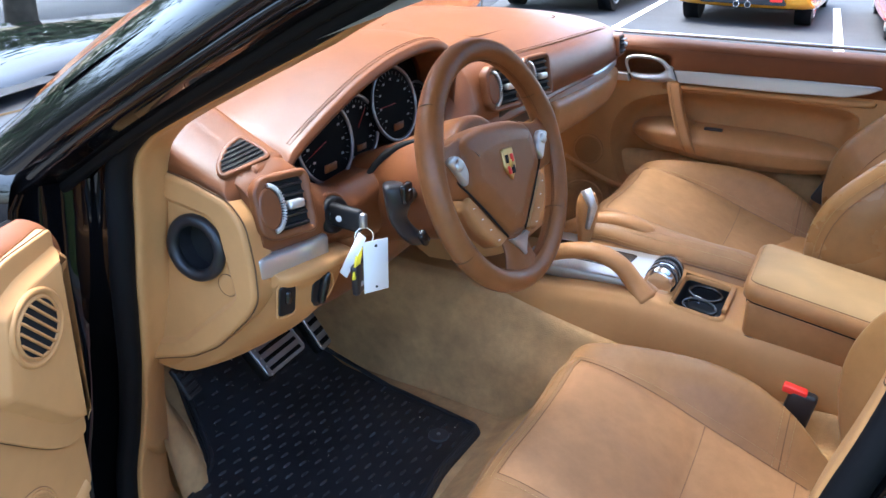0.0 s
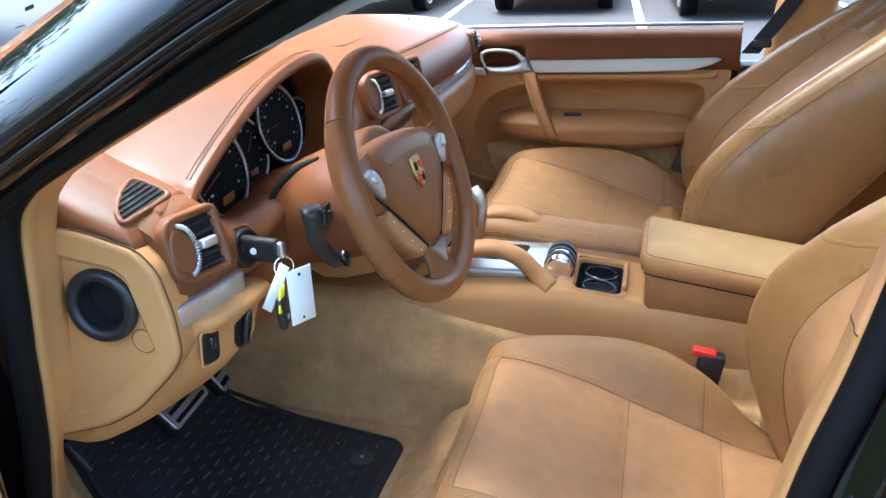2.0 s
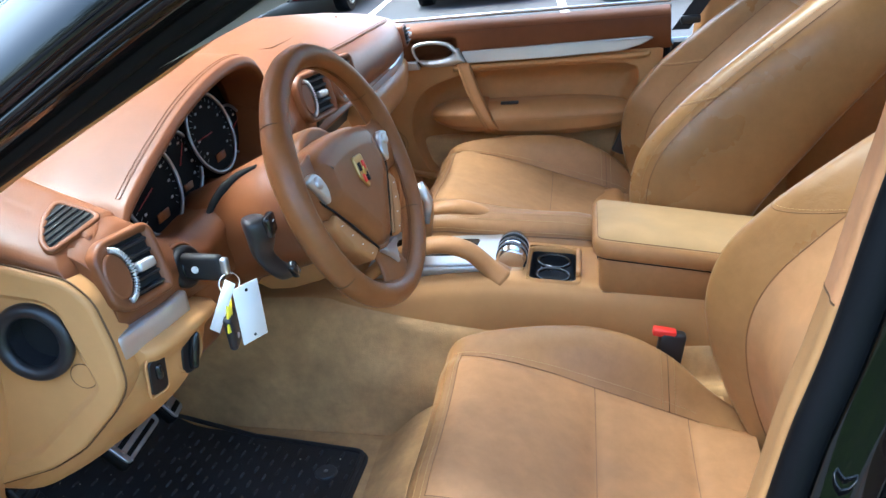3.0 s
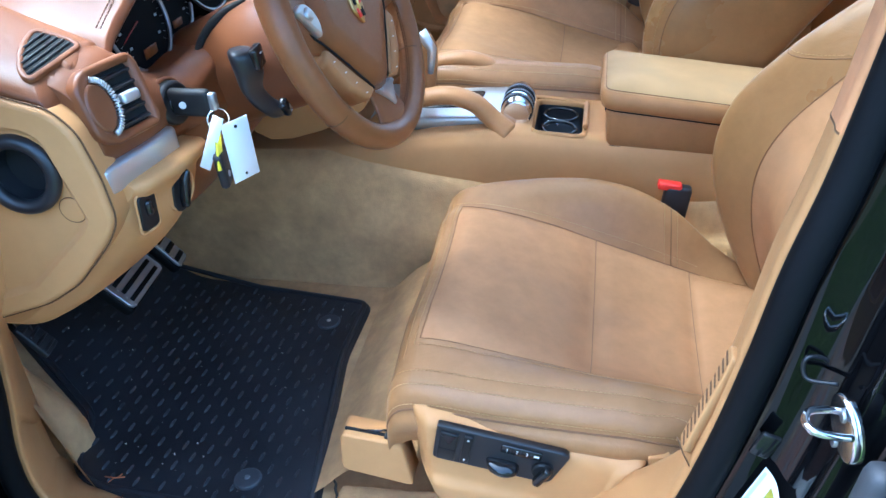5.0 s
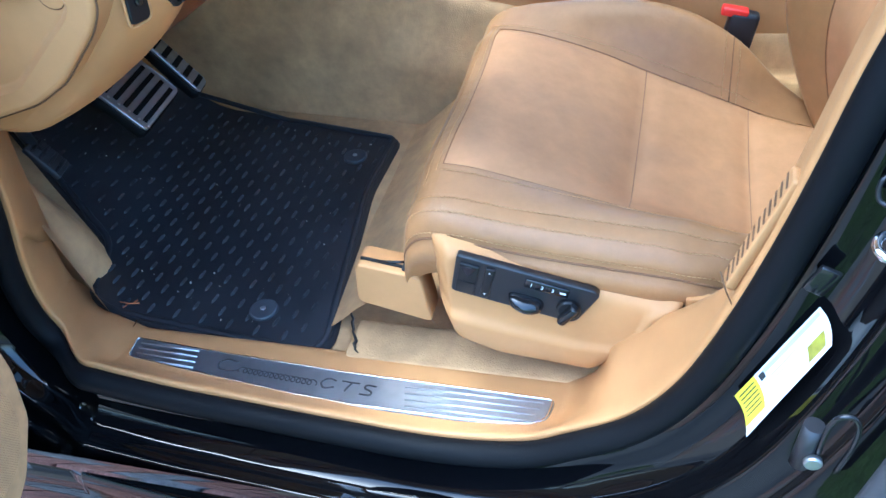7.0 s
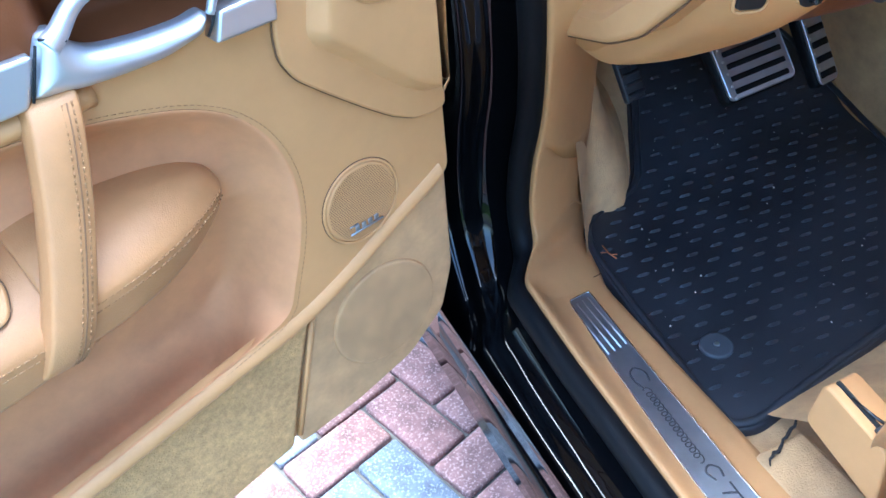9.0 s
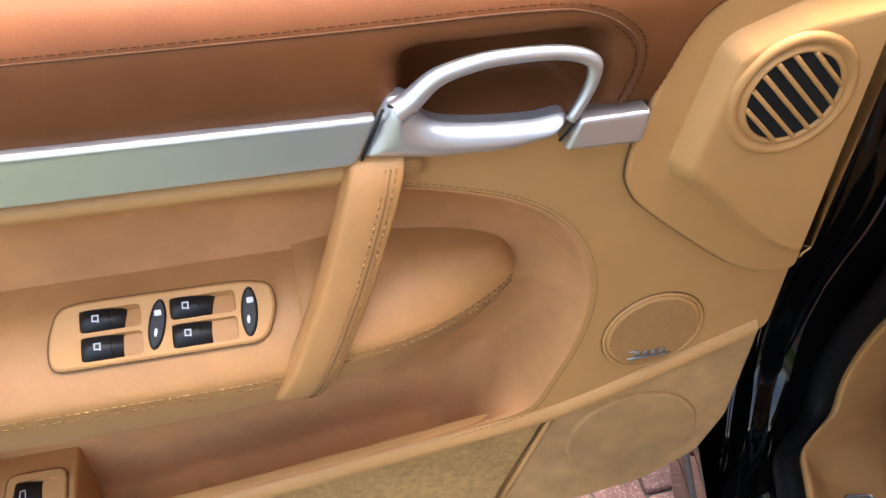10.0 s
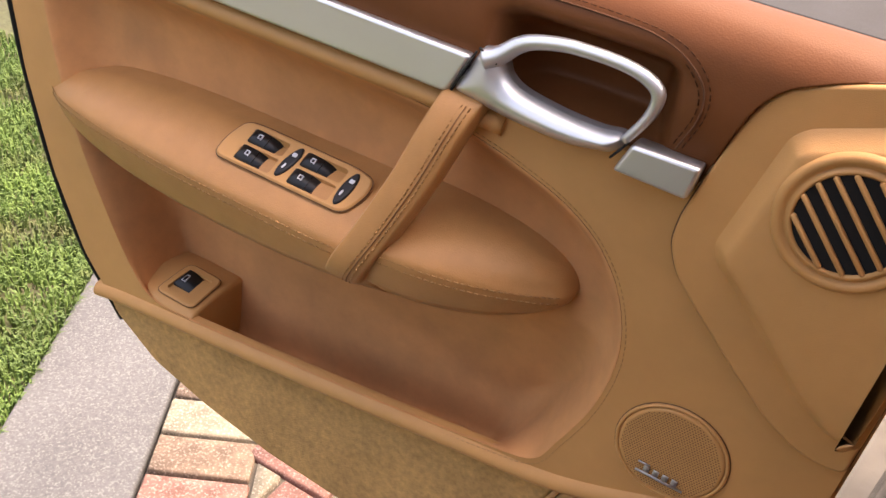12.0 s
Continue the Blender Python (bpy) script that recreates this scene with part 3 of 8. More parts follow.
glove = [sec(y, [(-0.612 - k, 1.082), (-0.60 - k, 1.05), (-0.612 - k, 1.005), (-0.68, 0.965), (-0.9, 0.925), (-1.1, 0.93), (-1.1, 1.08), (-0.7, 1.085)]) for y, k in ((1.93, 0.01), (2.1, 0), (2.3, 0), (2.46, 0.022))]
part("glovebox", loft(glove, 6, 5), TAN, dash, "tan leather glovebox lid")

# end cap towards the door: a raised border round a sunk panel with a round hollow vent
YF = lambda a, d, b: (a, d, b)
cap_o = rounded([(-0.93, 1.178), (-0.826, 1.1735), (-0.748, 1.161), (-0.683, 1.142), (-0.661, 1.116), (-0.6505, 1.063), (-0.6485, 1.012), (-0.666, 0.984), (-0.724, 0.926), (-0.773, 0.897), (-0.855, 0.871), (-0.93, 0.86)], 0.014)
rec_o = rounded([(-0.90, 1.146), (-0.828, 1.142), (-0.716, 1.123), (-0.700, 1.110), (-0.689, 1.060), (-0.6775, 1.013), (-0.688, 0.999), (-0.784, 0.917), (-0.838, 0.903), (-0.90, 0.898)], 0.012)
RC = np.array([-0.7425, 1.0705])
shell_ = grid([[(x, d, z) for x, z in inset(cap_o, ins)] for ins, d in ((0.0, 0.975), (0.0, 0.938), (0.0006, 0.9355), (0.002, 0.9335), (0.004, 0.9325), (0.006, 0.932))], closed_u=True)
slope_ = grid([[(x, d, z) for x, z in inset(rec_o, ins)] for ins, d in ((0.0, 0.932), (0.0012, 0.9326), (0.0055, 0.9368), (0.0072, 0.9382), (0.009, 0.9386))], closed_u=True)
circle_ = ellipse(RC[0], RC[1], 0.037, 0.037, 48)
endcap = part("end_cap", join(shell_, slope_, bridged(inset(cap_o, 0.006), rec_o, 0.932, centre=(-0.78, 1.03)), bridged(inset(rec_o, 0.009), circle_, 0.9386, centre=RC)), TRIM, dash, "tan end cover of the dashboard with a round vent")
part("cap_joint", tube([(x, 0.9385, z) for x, z in inset(cap_o, -0.0012)], 0.0011, 6, closed=True), SEAM, endcap)
part("vent_ring", ring((RC[0], 0.934, RC[1]), (0.06, -1, 0.06), 0.0385, 0.0085, 48, 14), PLASTIC, endcap, "black round vent ring")
part("vent_throat", grid([[(RC[0] + r * math.cos(a), y, RC[1] + r * math.sin(a)) for a in np.linspace(0, 2 * math.pi, 40, endpoint=False)] for r, y in ((0.034, 0.932), (0.033, 0.945), (0.032, 0.9585))], closed_u=True), PLASTIC, endcap, "black vent tube")
# a flat black disc paints the shade deep in the tube
part("vent_shade", disc((RC[0], 0.9595, RC[1]), (0, -1, 0), 0.0325, 0.001, 0.0002), BLACKV, endcap, "near-black disc, painted shade of the vent depth")
part("screw_cap", disc((-0.698, 0.9392, 1.0242), (0, -1, 0), 0.0150, 0.0016, 0.0006), TRIM, endcap)
part("cap_mark", ring((-0.698, 0.9384, 1.0242), (0, -1, 0), 0.0157, 0.0006, 36, 5), SEAM, endcap)

# silver strip: driver end and passenger side
st = [[(x - 0.010, y, 1.067), (x + 0.004, y, 1.066), (x + 0.0065, y, 1.064), (x + 0.0075, y, 1.062), (x + 0.0075, y, 1.039), (x + 0.0065, y, 1.037), (x + 0.004, y, 1.035), (x - 0.014, y, 1.035)] for x, y in ((-0.664, 0.945), (-0.656, 0.952), (-0.648, 0.985), (-0.638, 1.03), (-0.634, 1.068))]
part("silver_strip", loft(st, 5, 1), SILVER, dash, "satin silver trim strip")
st = [[(x - 0.006, y, 1.108), (x + 0.002, y, 1.105), (x + 0.004, y, 1.10), (x + 0.004, y, 1.085), (x, y, 1.08), (x - 0.012, y, 1.08)] for x, y in ((-0.628, 1.93), (-0.617, 2.1), (-0.614, 2.3), (-0.636, 2.468))]
part("silver_strip", loft(st, 5, 1), SILVER, dash, "satin silver trim strip")

# seams of the passenger side
part("dash_seam", tube(cr([(-0.676, 1.64, 1.2095), (-0.65, 1.95, 1.2055), (-0.64, 2.25, 1.2005), (-0.658, 2.44, 1.187)], 10), 0.0011, 6), SEAM, dash)
for k in (0.004, -0.004):
    stitches(cr([(-0.676 - k * 0.8, 1.64, 1.2105 + k * 0.6), (-0.65 - k * 0.8, 1.95, 1.2065 + k * 0.6), (-0.64 - k * 0.8, 2.25, 1.2015 + k * 0.6), (-0.658 - k * 0.8, 2.44, 1.188 + k * 0.6)], 10), dash, THREAD_DARK)
part("airbag_seam", tube(rounded([(-0.98, 1.78, 1.2425), (-0.745, 1.78, 1.2362), (-0.735, 2.26, 1.2296), (-0.98, 2.26, 1.2365)], 0.03, 6), 0.0012, 6, closed=True), SEAM, dash)

# instrument binnacle
hood = []
RIM = [(1.040, 1.168), (1.058, 1.184), (1.10, 1.203), (1.16, 1.226), (1.24, 1.252), (1.33, 1.270), (1.42, 1.277), (1.485, 1.270), (1.52, 1.25), (1.535, 1.215), (1.53, 1.165)]
for x, f, dy in ((-0.666, 1.0, 0.0), (-0.682, 1.05, -0.002), (-0.76, 1.10, -0.012), (-0.85, 1.04, -0.016), (-0.95, 0.84, -0.01), (-1.05, 0.55, 0.0)):
    lift = 0.028 * min(1, (-0.666 - x) / 0.1)
    hood.append([(x, y + dy * (1.3 - y) * 4, 1.16 + (z - 1.16) * f + lift * (1 - (z - 1.16) / 0.12) * (1 if y < 1.4 else 0.3)) for y, z in RIM])
hood_c = [np.array(h) for h in hood]
inner = [(np.array(p) + np.array([-0.004, 0, -0.016])) for p in hood[0]]
inner2 = [(np.array(p) + np.array([-0.07, 0, -0.022])) for p in hood[0]]
part("binnacle_hood", loft([inner2, inner] + hood_c, 5, 5, closed=False), SADDLE, dash, "saddle-brown leather hood over the instruments")
for off in (0.004, 0.009):
    stitches(cr([(x - 0.006 - off, y, z + 0.0046 + off * 0.2) for x, y, z in hood[0]][1:-1], 8), dash, THREAD_DARK)
part("hood_seam", tube(cr([(x - 0.0125, y, z + 0.0046) for x, y, z in hood[0]][1:-1], 8), 0.0006, 5), THREAD_DARK, dash)

BEZEL = material("dark_satin_ring", (0.30, 0.31, 0.33), 0.3, metal=0.9, vary=0.05)
MARK = material("dim_white_mark", (0.34, 0.34, 0.33), 0.6, vary=0.05)
NEEDLE = material("dull_red_needle", (0.30, 0.02, 0.015), 0.5, vary=0.05)
CX = -0.705                                        # plane of the dials
tilt = Vector((0.97, -0.06, 0.22)).normalized()
cluster = thing("instrument_cluster", "black instrument cluster with silver-ringed round dials", "instrument cluster", (CX, 1.32, 1.13))
face = [(y, z) for y, z in ((1.07, 1.105), (1.05, 1.15), (1.1, 1.195), (1.25, 1.245), (1.45, 1.262), (1.525, 1.23), (1.535, 1.16), (1.52, 1.10), (1.3, 1.08))]
part("face_plate", slab(cr(face, 5, closed=True), -0.80, CX - 0.024, lambda a, d, b: (d + (b - 1.13) * -0.2, a, b), 0.004), DIAL, cluster, "matt black face plate")
RIMS = [(1.188, 1.158, 0.064), (1.105, 1.135, 0.034), (1.40, 1.175, 0.063), (1.296, 1.155, 0.052), (1.497, 1.155, 0.040)]
for k, (y, z, r) in enumerate(RIMS):
    c = Vector((CX - 0.012 + (z - 1.13) * -0.2 + (0.012 if r > 0.06 else 0), y, z))
    dial = part("dial", disc(tuple(c - tilt * 0.004), tilt, r, 0.004, 0.001), DIAL, cluster, "round black dial with white marks")
    part("bezel", ring(tuple(c + tilt * 0.001), tilt, r, 0.0032 if r > 0.05 else 0.0024), BEZEL, dial, "dark silver ring")
    part("bezel_tube", grid([[tuple(c + tilt * dd + tilt.to_track_quat("Z", "Y").to_matrix() @ Vector(((r + gr) * math.cos(a), (r + gr) * math.sin(a), 0))) for a in np.linspace(0, 2 * math.pi, 40, endpoint=False)] for gr, dd in ((0.002, 0.002), (0.0045, 0.0), (0.0065, -0.012))], closed_u=True), DIAL, dial, "black ring wall")
    q = tilt.to_track_quat("Z", "Y").to_matrix()
    marks = []
    for a in np.linspace(-2.3, 2.3, 25 if r > 0.05 else 9):
        d = Vector((math.sin(a), math.cos(a), 0))
        pos = c + q @ (d * r * 0.86) + tilt * 0.0012
        marks.append(tube([tuple(pos), tuple(pos - (q @ d) * r * 0.08)], 0.00045, 4))
    part("scale", join(*marks), MARK, dial)
    for a in np.linspace(-2.2, 2.2, 9 if r > 0.05 else 4):
        d = Vector((math.sin(a), math.cos(a), 0))
        part("number_bar", rbox(tuple(c + q @ (d * r * 0.66) + tilt * 0.0012), (0.001, 0.0062, 0.0036), 0.0003, 1), MARK, dial)
    na = (-1.9, 0.4, -1.6, 0.8, 1.2)[k]
    d = q @ Vector((math.sin(na), math.cos(na), 0))
    part("needle", tube([tuple(c + tilt * 0.002), tuple(c + tilt * 0.002 + d * r * 0.74)], [0.0011, 0.0005], 5), NEEDLE, dial, "red needle")
    if r > 0.05:
        ORANGE = material("amber_display", (0.20, 0.06, 0.012), 0.4, vary=0.3, vary_size=200)
        part("display", rbox(tuple(c + q @ Vector((0, -r * 0.62, 0)) + tilt * 0.001), (0.002, r * 0.5, r * 0.2), 0.0005, 1), ORANGE, dial, "amber display window")

# triangular demister vent on top of the driver end
DO, du = np.array([-0.705, 0.995, 1.1795]), np.array([0.23, 0.96, 0.18])
du = du / np.linalg.norm(du)
dn = np.array([0.375, -0.33, 1.0])
dn = dn - du * (dn @ du)
dn = dn / np.linalg.norm(dn)
dw = np.cross(dn, du)
DFR = lambda a, d, b: tuple(DO + du * a + dn * d + dw * b)
demo = rounded([(0.024, 0.035), (0.0285, 0.021), (0.0325, -0.002), (0.0305, -0.0105), (-0.010, -0.0095), (-0.0385, -0.008), (-0.030, 0.0065), (-0.015, 0.018), (0.004, 0.0295)], 0.005, 5)
cap_top = rounded([(0.060, -0.024), (0.056, 0.03), (0.052, 0.075), (0.050, 0.15), (-0.085, 0.15), (-0.082, 0.08), (-0.077, 0.02), (-0.070, -0.035), (-0.064, -0.05), (-0.02, -0.042), (0.02, -0.034)], 0.012)
part("end_top", dish(cap_top, lambda e, a, b: 0.0018 + 0.0035 * math.cos((a + 0.01) * 14) - 0.0035 - (0.030 if a < -0.02 else 0.019) * math.exp(-e / (0.014 if a < 0 else 0.005)), 70, 60, lambda a, d, b: (DFR(a, d, b)[0], max(DFR(a, d, b)[1], 0.9405), DFR(a, d, b)[2])), SADDLE, dash, "saddle-brown leather top of the dashboard end")
tv = part("demister_frame", grid([[DFR(x, d, y) for x, y in inset(demo, i)] for i, d in ((-0.0065, -0.006), (-0.0062, 0.0018), (-0.0054, 0.0030), (-0.0042, 0.0035), (-0.002, 0.0035), (-0.0003, 0.0030), (0.0005, 0.0))], closed_u=True), SADDLE, dash, "leather-coloured demister vent frame")
# the shade below the bars is a solid near-black plate
part("demister_grille", slab(demo, -0.004, 0.0022, DFR, 0.0003), BLACKV, tv, "near-black plate, painted shade under the demister bars")
for k in range(5):
    b = -0.004 + k * 0.0075
    row = [x for x, y in cr(demo, 6, closed=True) if abs(y - b) < 0.0035]
    lo_, hi_ = min(row) + 0.002, max(row) - 0.002
    part("vent_bar", tube([DFR(lo_, 0.0030, b), DFR(hi_, 0.0030, b)], 0.0013, 6), PLASTIC, tv)


def side_vent(c, yaw, pitch, w, h, parent):
    """A face vent: leather surround, sunk mouth painted near-black as shade, blades, silver tab, and a round leather
    dome with a ribbed silver wheel.
    """
    m = pose(*c, 0, pitch, yaw)
    put = lambda b: (b.transform(m), b)[1]
    F = lambda a, d, b: (d, a, b)
    so = rounded([(-w - 0.024, -h + 0.004), (-w - 0.006, -h - 0.010), (w + 0.006, -h - 0.010), (w + 0.012, -h), (w + 0.012, h), (w + 0.004, h + 0.010), (-w - 0.008, h + 0.010), (-w - 0.024, h - 0.004)], 0.02, 6)
    mouth = rounded([(-w, -h), (w, -h), (w, h), (-w, h)], 0.006)
    rows = [[(d, x, z) for x, z in inset(so, i)] for i, d in ((0.0, -0.012), (0.0, 0.001), (0.002, 0.004), (0.004, 0.0045))]
    ang = [math.atan2(z / h, x / w) for x, z in inset(so, 0.004)]
    sq = []
    for a in ang:
        k = 1 / max(abs(math.cos(a)), abs(math.sin(a)))
        sq.append((w * k * math.cos(a), h * k * math.sin(a)))
    rows += [[(0.003, x, z) for x, z in sq], [(-0.022, x * 0.97, z * 0.97) for x, z in sq]]
    rim = part("vent_rim", put(grid(rows, closed_u=True)), SADDLE, parent, "leather-coloured vent surround")
    part("vent_mouth", put(slab(mouth, -0.03, -0.003, F, 0.001)), BLACKV, rim, "near-black plate, painted shade of the vent opening")
    for k in range(5):
        z = -h + (k + 0.5) * 2 * h / 5
        part("vent_blade", put(rbox((-0.006, 0.0, z), (0.018, 2 * w - 0.002, 0.004), 0.0012, 2, (0, 14, 0))), PLASTIC, rim, "black vent blade")
    part("vent_tab", put(rbox((0.006, 0.006, -0.001), (0.014, 0.024, 0.012), 0.003, 2)), SILVER, rim, "silver adjuster tab")
    part("vent_dial", put(slab(ellipse(-w - 0.004, 0, 0.017, h * 0.84, 36), -0.01, 0.006, F, 0.004, 5)), SADDLE, rim, "leather-covered vent dial")
    ribs = []
    for a in np.linspace(-1.45, 1.45, 24):
        ribs.append(rbox((0.006, -w - 0.004 + math.cos(a) * 0.019, math.sin(a) * h * 0.92), (0.007, 0.006, 0.0022), 0.0006, 1, (math.degrees(a), 0, 0)))
    part("thumb_wheel", put(join(*ribs)), SILVER, rim, "ribbed silver thumb wheel")
    part("dial_edge", put(tube([(0.0045, -w - 0.004 + 0.0215 * math.cos(a), math.sin(a) * h * 1.0) for a in np.linspace(-1.5, 1.5, 24)], 0.0011, 6)), CHROME, rim)
    part("rim_seam", put(tube([(0.0035, x, z) for x, z in inset(so, 0.0045)], 0.0007, 5, closed=True)), SEAM, rim)
    return rim


side_vent((-0.6425, 1.006, 1.127), -19, -15, 0.0265, 0.033, dash)
side_vent((-0.622, 1.665, 1.167), -14, -12, 0.036, 0.034, dash)
side_vent((-0.606, 1.80, 1.167), -10, -12, 0.036, 0.034, dash)
pv = part("vent_rim", slab(rounded([(2.41, 1.115), (2.465, 1.12), (2.462, 1.175), (2.415, 1.172)], 0.012), -0.66, -0.612, lambda a, d, b: (d - (b - 1.14) * 0.15, a, b), 0.003), SADDLE, dash)
part("vent_mouth", slab(rounded([(2.418, 1.122), (2.458, 1.126), (2.456, 1.168), (2.422, 1.166)], 0.008), -0.66, -0.6105, lambda a, d, b: (d - (b - 1.14) * 0.15, a, b), 0.001), BLACKV, pv)
for k in range(4):
    part("vent_blade", rbox((-0.608, 2.438, 1.13 + k * 0.01), (0.008, 0.036, 0.003), 0.001, 1), PLASTIC, pv)
part("vent_tab", rbox((-0.602, 2.44, 1.146), (0.006, 0.016, 0.01), 0.002, 1), SILVER, pv)

# ignition and light switches
ig = part("ignition_lock", disc((-0.642, 1.094, 1.085), (0.96, -0.2, 0.1), 0.027, 0.016, 0.005), SWITCH, dash, "round black ignition lock")
part("lock_collar", ring((-0.640, 1.094, 1.085), (0.96, -0.2, 0.1), 0.029, 0.0035), SADDLE, ig)
part("lock_face", disc((-0.627, 1.091, 1.087), (0.96, -0.2, 0.1), 0.015, 0.003, 0.001), GLOSS, ig)
ls = part("light_switch", slab(ellipse(0, 0, 0.0165, 0.029, 36, -14), 0, 0.004, lambda a, d, b: (-0.6305 + d + b * 0.06 + a * 0.22, 1.048 + a, 0.993 + b), 0.002), SWITCH, dash, "oval black light switch")
part("switch_knob", slab(ellipse(0, 0, 0.0055, 0.024, 24, -14), 0, 0.012, lambda a, d, b: (-0.629 + d + b * 0.06 + a * 0.22, 1.048 + a, 0.993 + b), 0.004), GLOSS, ls)
ls2 = part("dimmer_switch", slab(rounded([(-0.0145, -0.024), (0.0125, -0.026), (0.0145, 0.018), (-0.0125, 0.020)], 0.008), 0, 0.004, lambda a, d, b: (-0.640 + d + b * 0.06 + a * 0.25, 0.984 + a, 1.000 + b), 0.002), SWITCH, dash, "small black dimmer switch")
part("dimmer_wheel", rbox((-0.636, 0.984, 1.002), (0.010, 0.010, 0.020), 0.004, 2), GLOSS, ls2)

part("switch_surround", ring((-0.6305, 1.048, 0.993), (0.97, -0.2, -0.06), 0.026, 0.0022, 40, 6), TRIM, ls)
part("dimmer_surround", tube([(-0.6385 + b * 0.06 + a * 0.25, 0.984 + a, 1.000 + b) for a, b in rounded([(-0.0165, -0.027), (0.0145, -0.029), (0.0165, 0.021), (-0.0145, 0.023)], 0.009)], 0.0018, 6, closed=True), TRIM, ls2)

# radio stack between dash and console
SX = -0.08                                        # how far in the panel stands
stack = thing("centre_stack", "black radio and climate panel with silver edging", "control panel", (-0.70, 1.8, 0.95))
part("stack_body", loft([[(-0.60 + SX, y, 1.09), (-0.565 + SX, y, 1.03), (-0.53 + SX, y, 0.93), (-0.50 + SX, y, 0.84), (-0.70 + SX, y, 0.78), (-0.85, y, 0.9), (-0.82, y, 1.08)] for y in (1.655, 1.70, 1.8, 1.9, 1.945)], 3, 4), TRIM, stack, "tan stack surround")
part("stack_panel", rbox((-0.590 + SX, 1.80, 1.02), (0.012, 0.25, 0.21), 0.005, 2, (0, 19, 0)), PLASTIC, stack, "black button panel")
for k in range(4):
    for j in range(4):
        part("button", rbox((-0.596 + SX + k * 0.0125, 1.713 + j * 0.058, 1.092 - k * 0.04), (0.012, 0.042, 0.018), 0.003, 2, (0, 19, 0)), GLOSS, stack)
part("stack_edge", tube([(-0.605 + SX, 1.67, 1.110), (-0.565 + SX, 1.668, 0.99), (-0.53 + SX, 1.668, 0.90)], 0.004, 8), SILVER, stack, "silver edge")

# ---- steering wheel ----
WC, WT, WY = Vector((-0.4581, 1.2713, 1.1371)), radians(19.31), radians(-4.65)
wn = Vector((math.cos(WT) * math.cos(WY), math.cos(WT) * math.sin(WY), math.sin(WT)))
wu = Vector((0, 0, 1)).cross(wn).normalized()
wv = wn.cross(wu)
WM = Matrix(((wu.x, wn.x, wv.x, WC.x), (wu.y, wn.y, wv.y, WC.y), (wu.z, wn.z, wv.z, WC.z), (0, 0, 0, 1)))
WM = WM @ pose(0, 0, 0, 0, 4, 0)
wheel = thing("steering_wheel", "saddle-brown leather three-spoke steering wheel with silver spoke inserts", "steering wheel", m=WM)
RW = 0.1715
rimp = []
for k in range(96):
    a = 2 * math.pi * k / 96
    fat = 0.0168 + 0.0016 * math.exp(-((math.degrees(a) - 20) / 14) ** 2) + 0.0016 * math.exp(-((math.degrees(a) - 160) / 14) ** 2)
    rimp.append([((RW + fat * math.cos(b)) * math.cos(a), 1.12 * fat * math.sin(b), (RW + fat * math.cos(b)) * math.sin(a)) for b in np.linspace(0, 2 * math.pi, 16, endpoint=False)])
rim = part("rim", grid(rimp, closed_u=True, closed_v=True), WHEELL, wheel, "leather-wrapped rim with a stitched inner seam")
for da in (-0.004, 0.004):
    stitches([((RW - 0.0172) * math.cos(a), 0.003 + da * 0.4, (RW - 0.0172) * math.sin(a)) for a in np.linspace(0, 2 * math.pi, 200)], rim, THREAD_DARK, 0.005, 0.0035)
for a in (35, 145, 215, 325):
    part("rim_joint", ring((RW * math.cos(radians(a)), 0, RW * math.sin(radians(a))), (-math.sin(radians(a)), 0, math.cos(radians(a))), 0.0178, 0.0007, 20, 5), SEAM, rim)
hubo = cr([(-0.108, 0.008), (-0.101, 0.040), (-0.082, 0.055), (-0.04, 0.062), (0.0, 0.0635), (0.04, 0.062), (0.082, 0.055), (0.101, 0.040), (0.108, 0.008), (0.104, -0.020), (0.070, -0.056), (0.042, -0.085), (0.024, -0.102), (0.0, -0.107), (-0.024, -0.102), (-0.042, -0.085), (-0.070, -0.056), (-0.104, -0.020)], 5, closed=True)
hub_rows = []
for ins, d in ((0.0, -0.03), (0.0, -0.004), (0.003, 0.004), (0.008, 0.0095), (0.018, 0.0135), (0.032, 0.0155)):
    hub_rows.append([(x, d, z) for x, z in inset(hubo, ins)])
hb = grid(hub_rows, closed_u=True)
hb.faces.new([v for v in list(hb.verts)[-len(hubo):]])
hub = part("hub", hb, WHEELL, wheel, "padded leather airbag cover")
ES = 1.3                                          # the shield is about 3 cm wide
emblem = part("emblem", slab(rounded([(a * ES, b * ES) for a, b in ((-0.0115, 0.018), (0.0115, 0.018), (0.012, -0.004), (0.0, -0.019), (-0.012, -0.004))], 0.004), 0.012, 0.019, None, 0.002), material("gold_emblem", (0.6, 0.42, 0.18), 0.3, metal=0.9), hub, "small gold shield emblem")
for sx, sz in ((-0.0055, 0.006), (0.0055, 0.006), (-0.004, -0.007), (0.004, -0.007)):
    part("emblem_field", rbox((sx * ES, 0.0193, sz * ES), (0.009, 0.001, 0.012), 0.0004, 1), RED if sx * sz > 0 else BLACKV, emblem)
part("emblem_shield", rbox((0, 0.0196, 0), (0.008, 0.001, 0.012), 0.0004, 1), material("gold_field", (0.7, 0.5, 0.12), 0.3, metal=0.8), emblem)
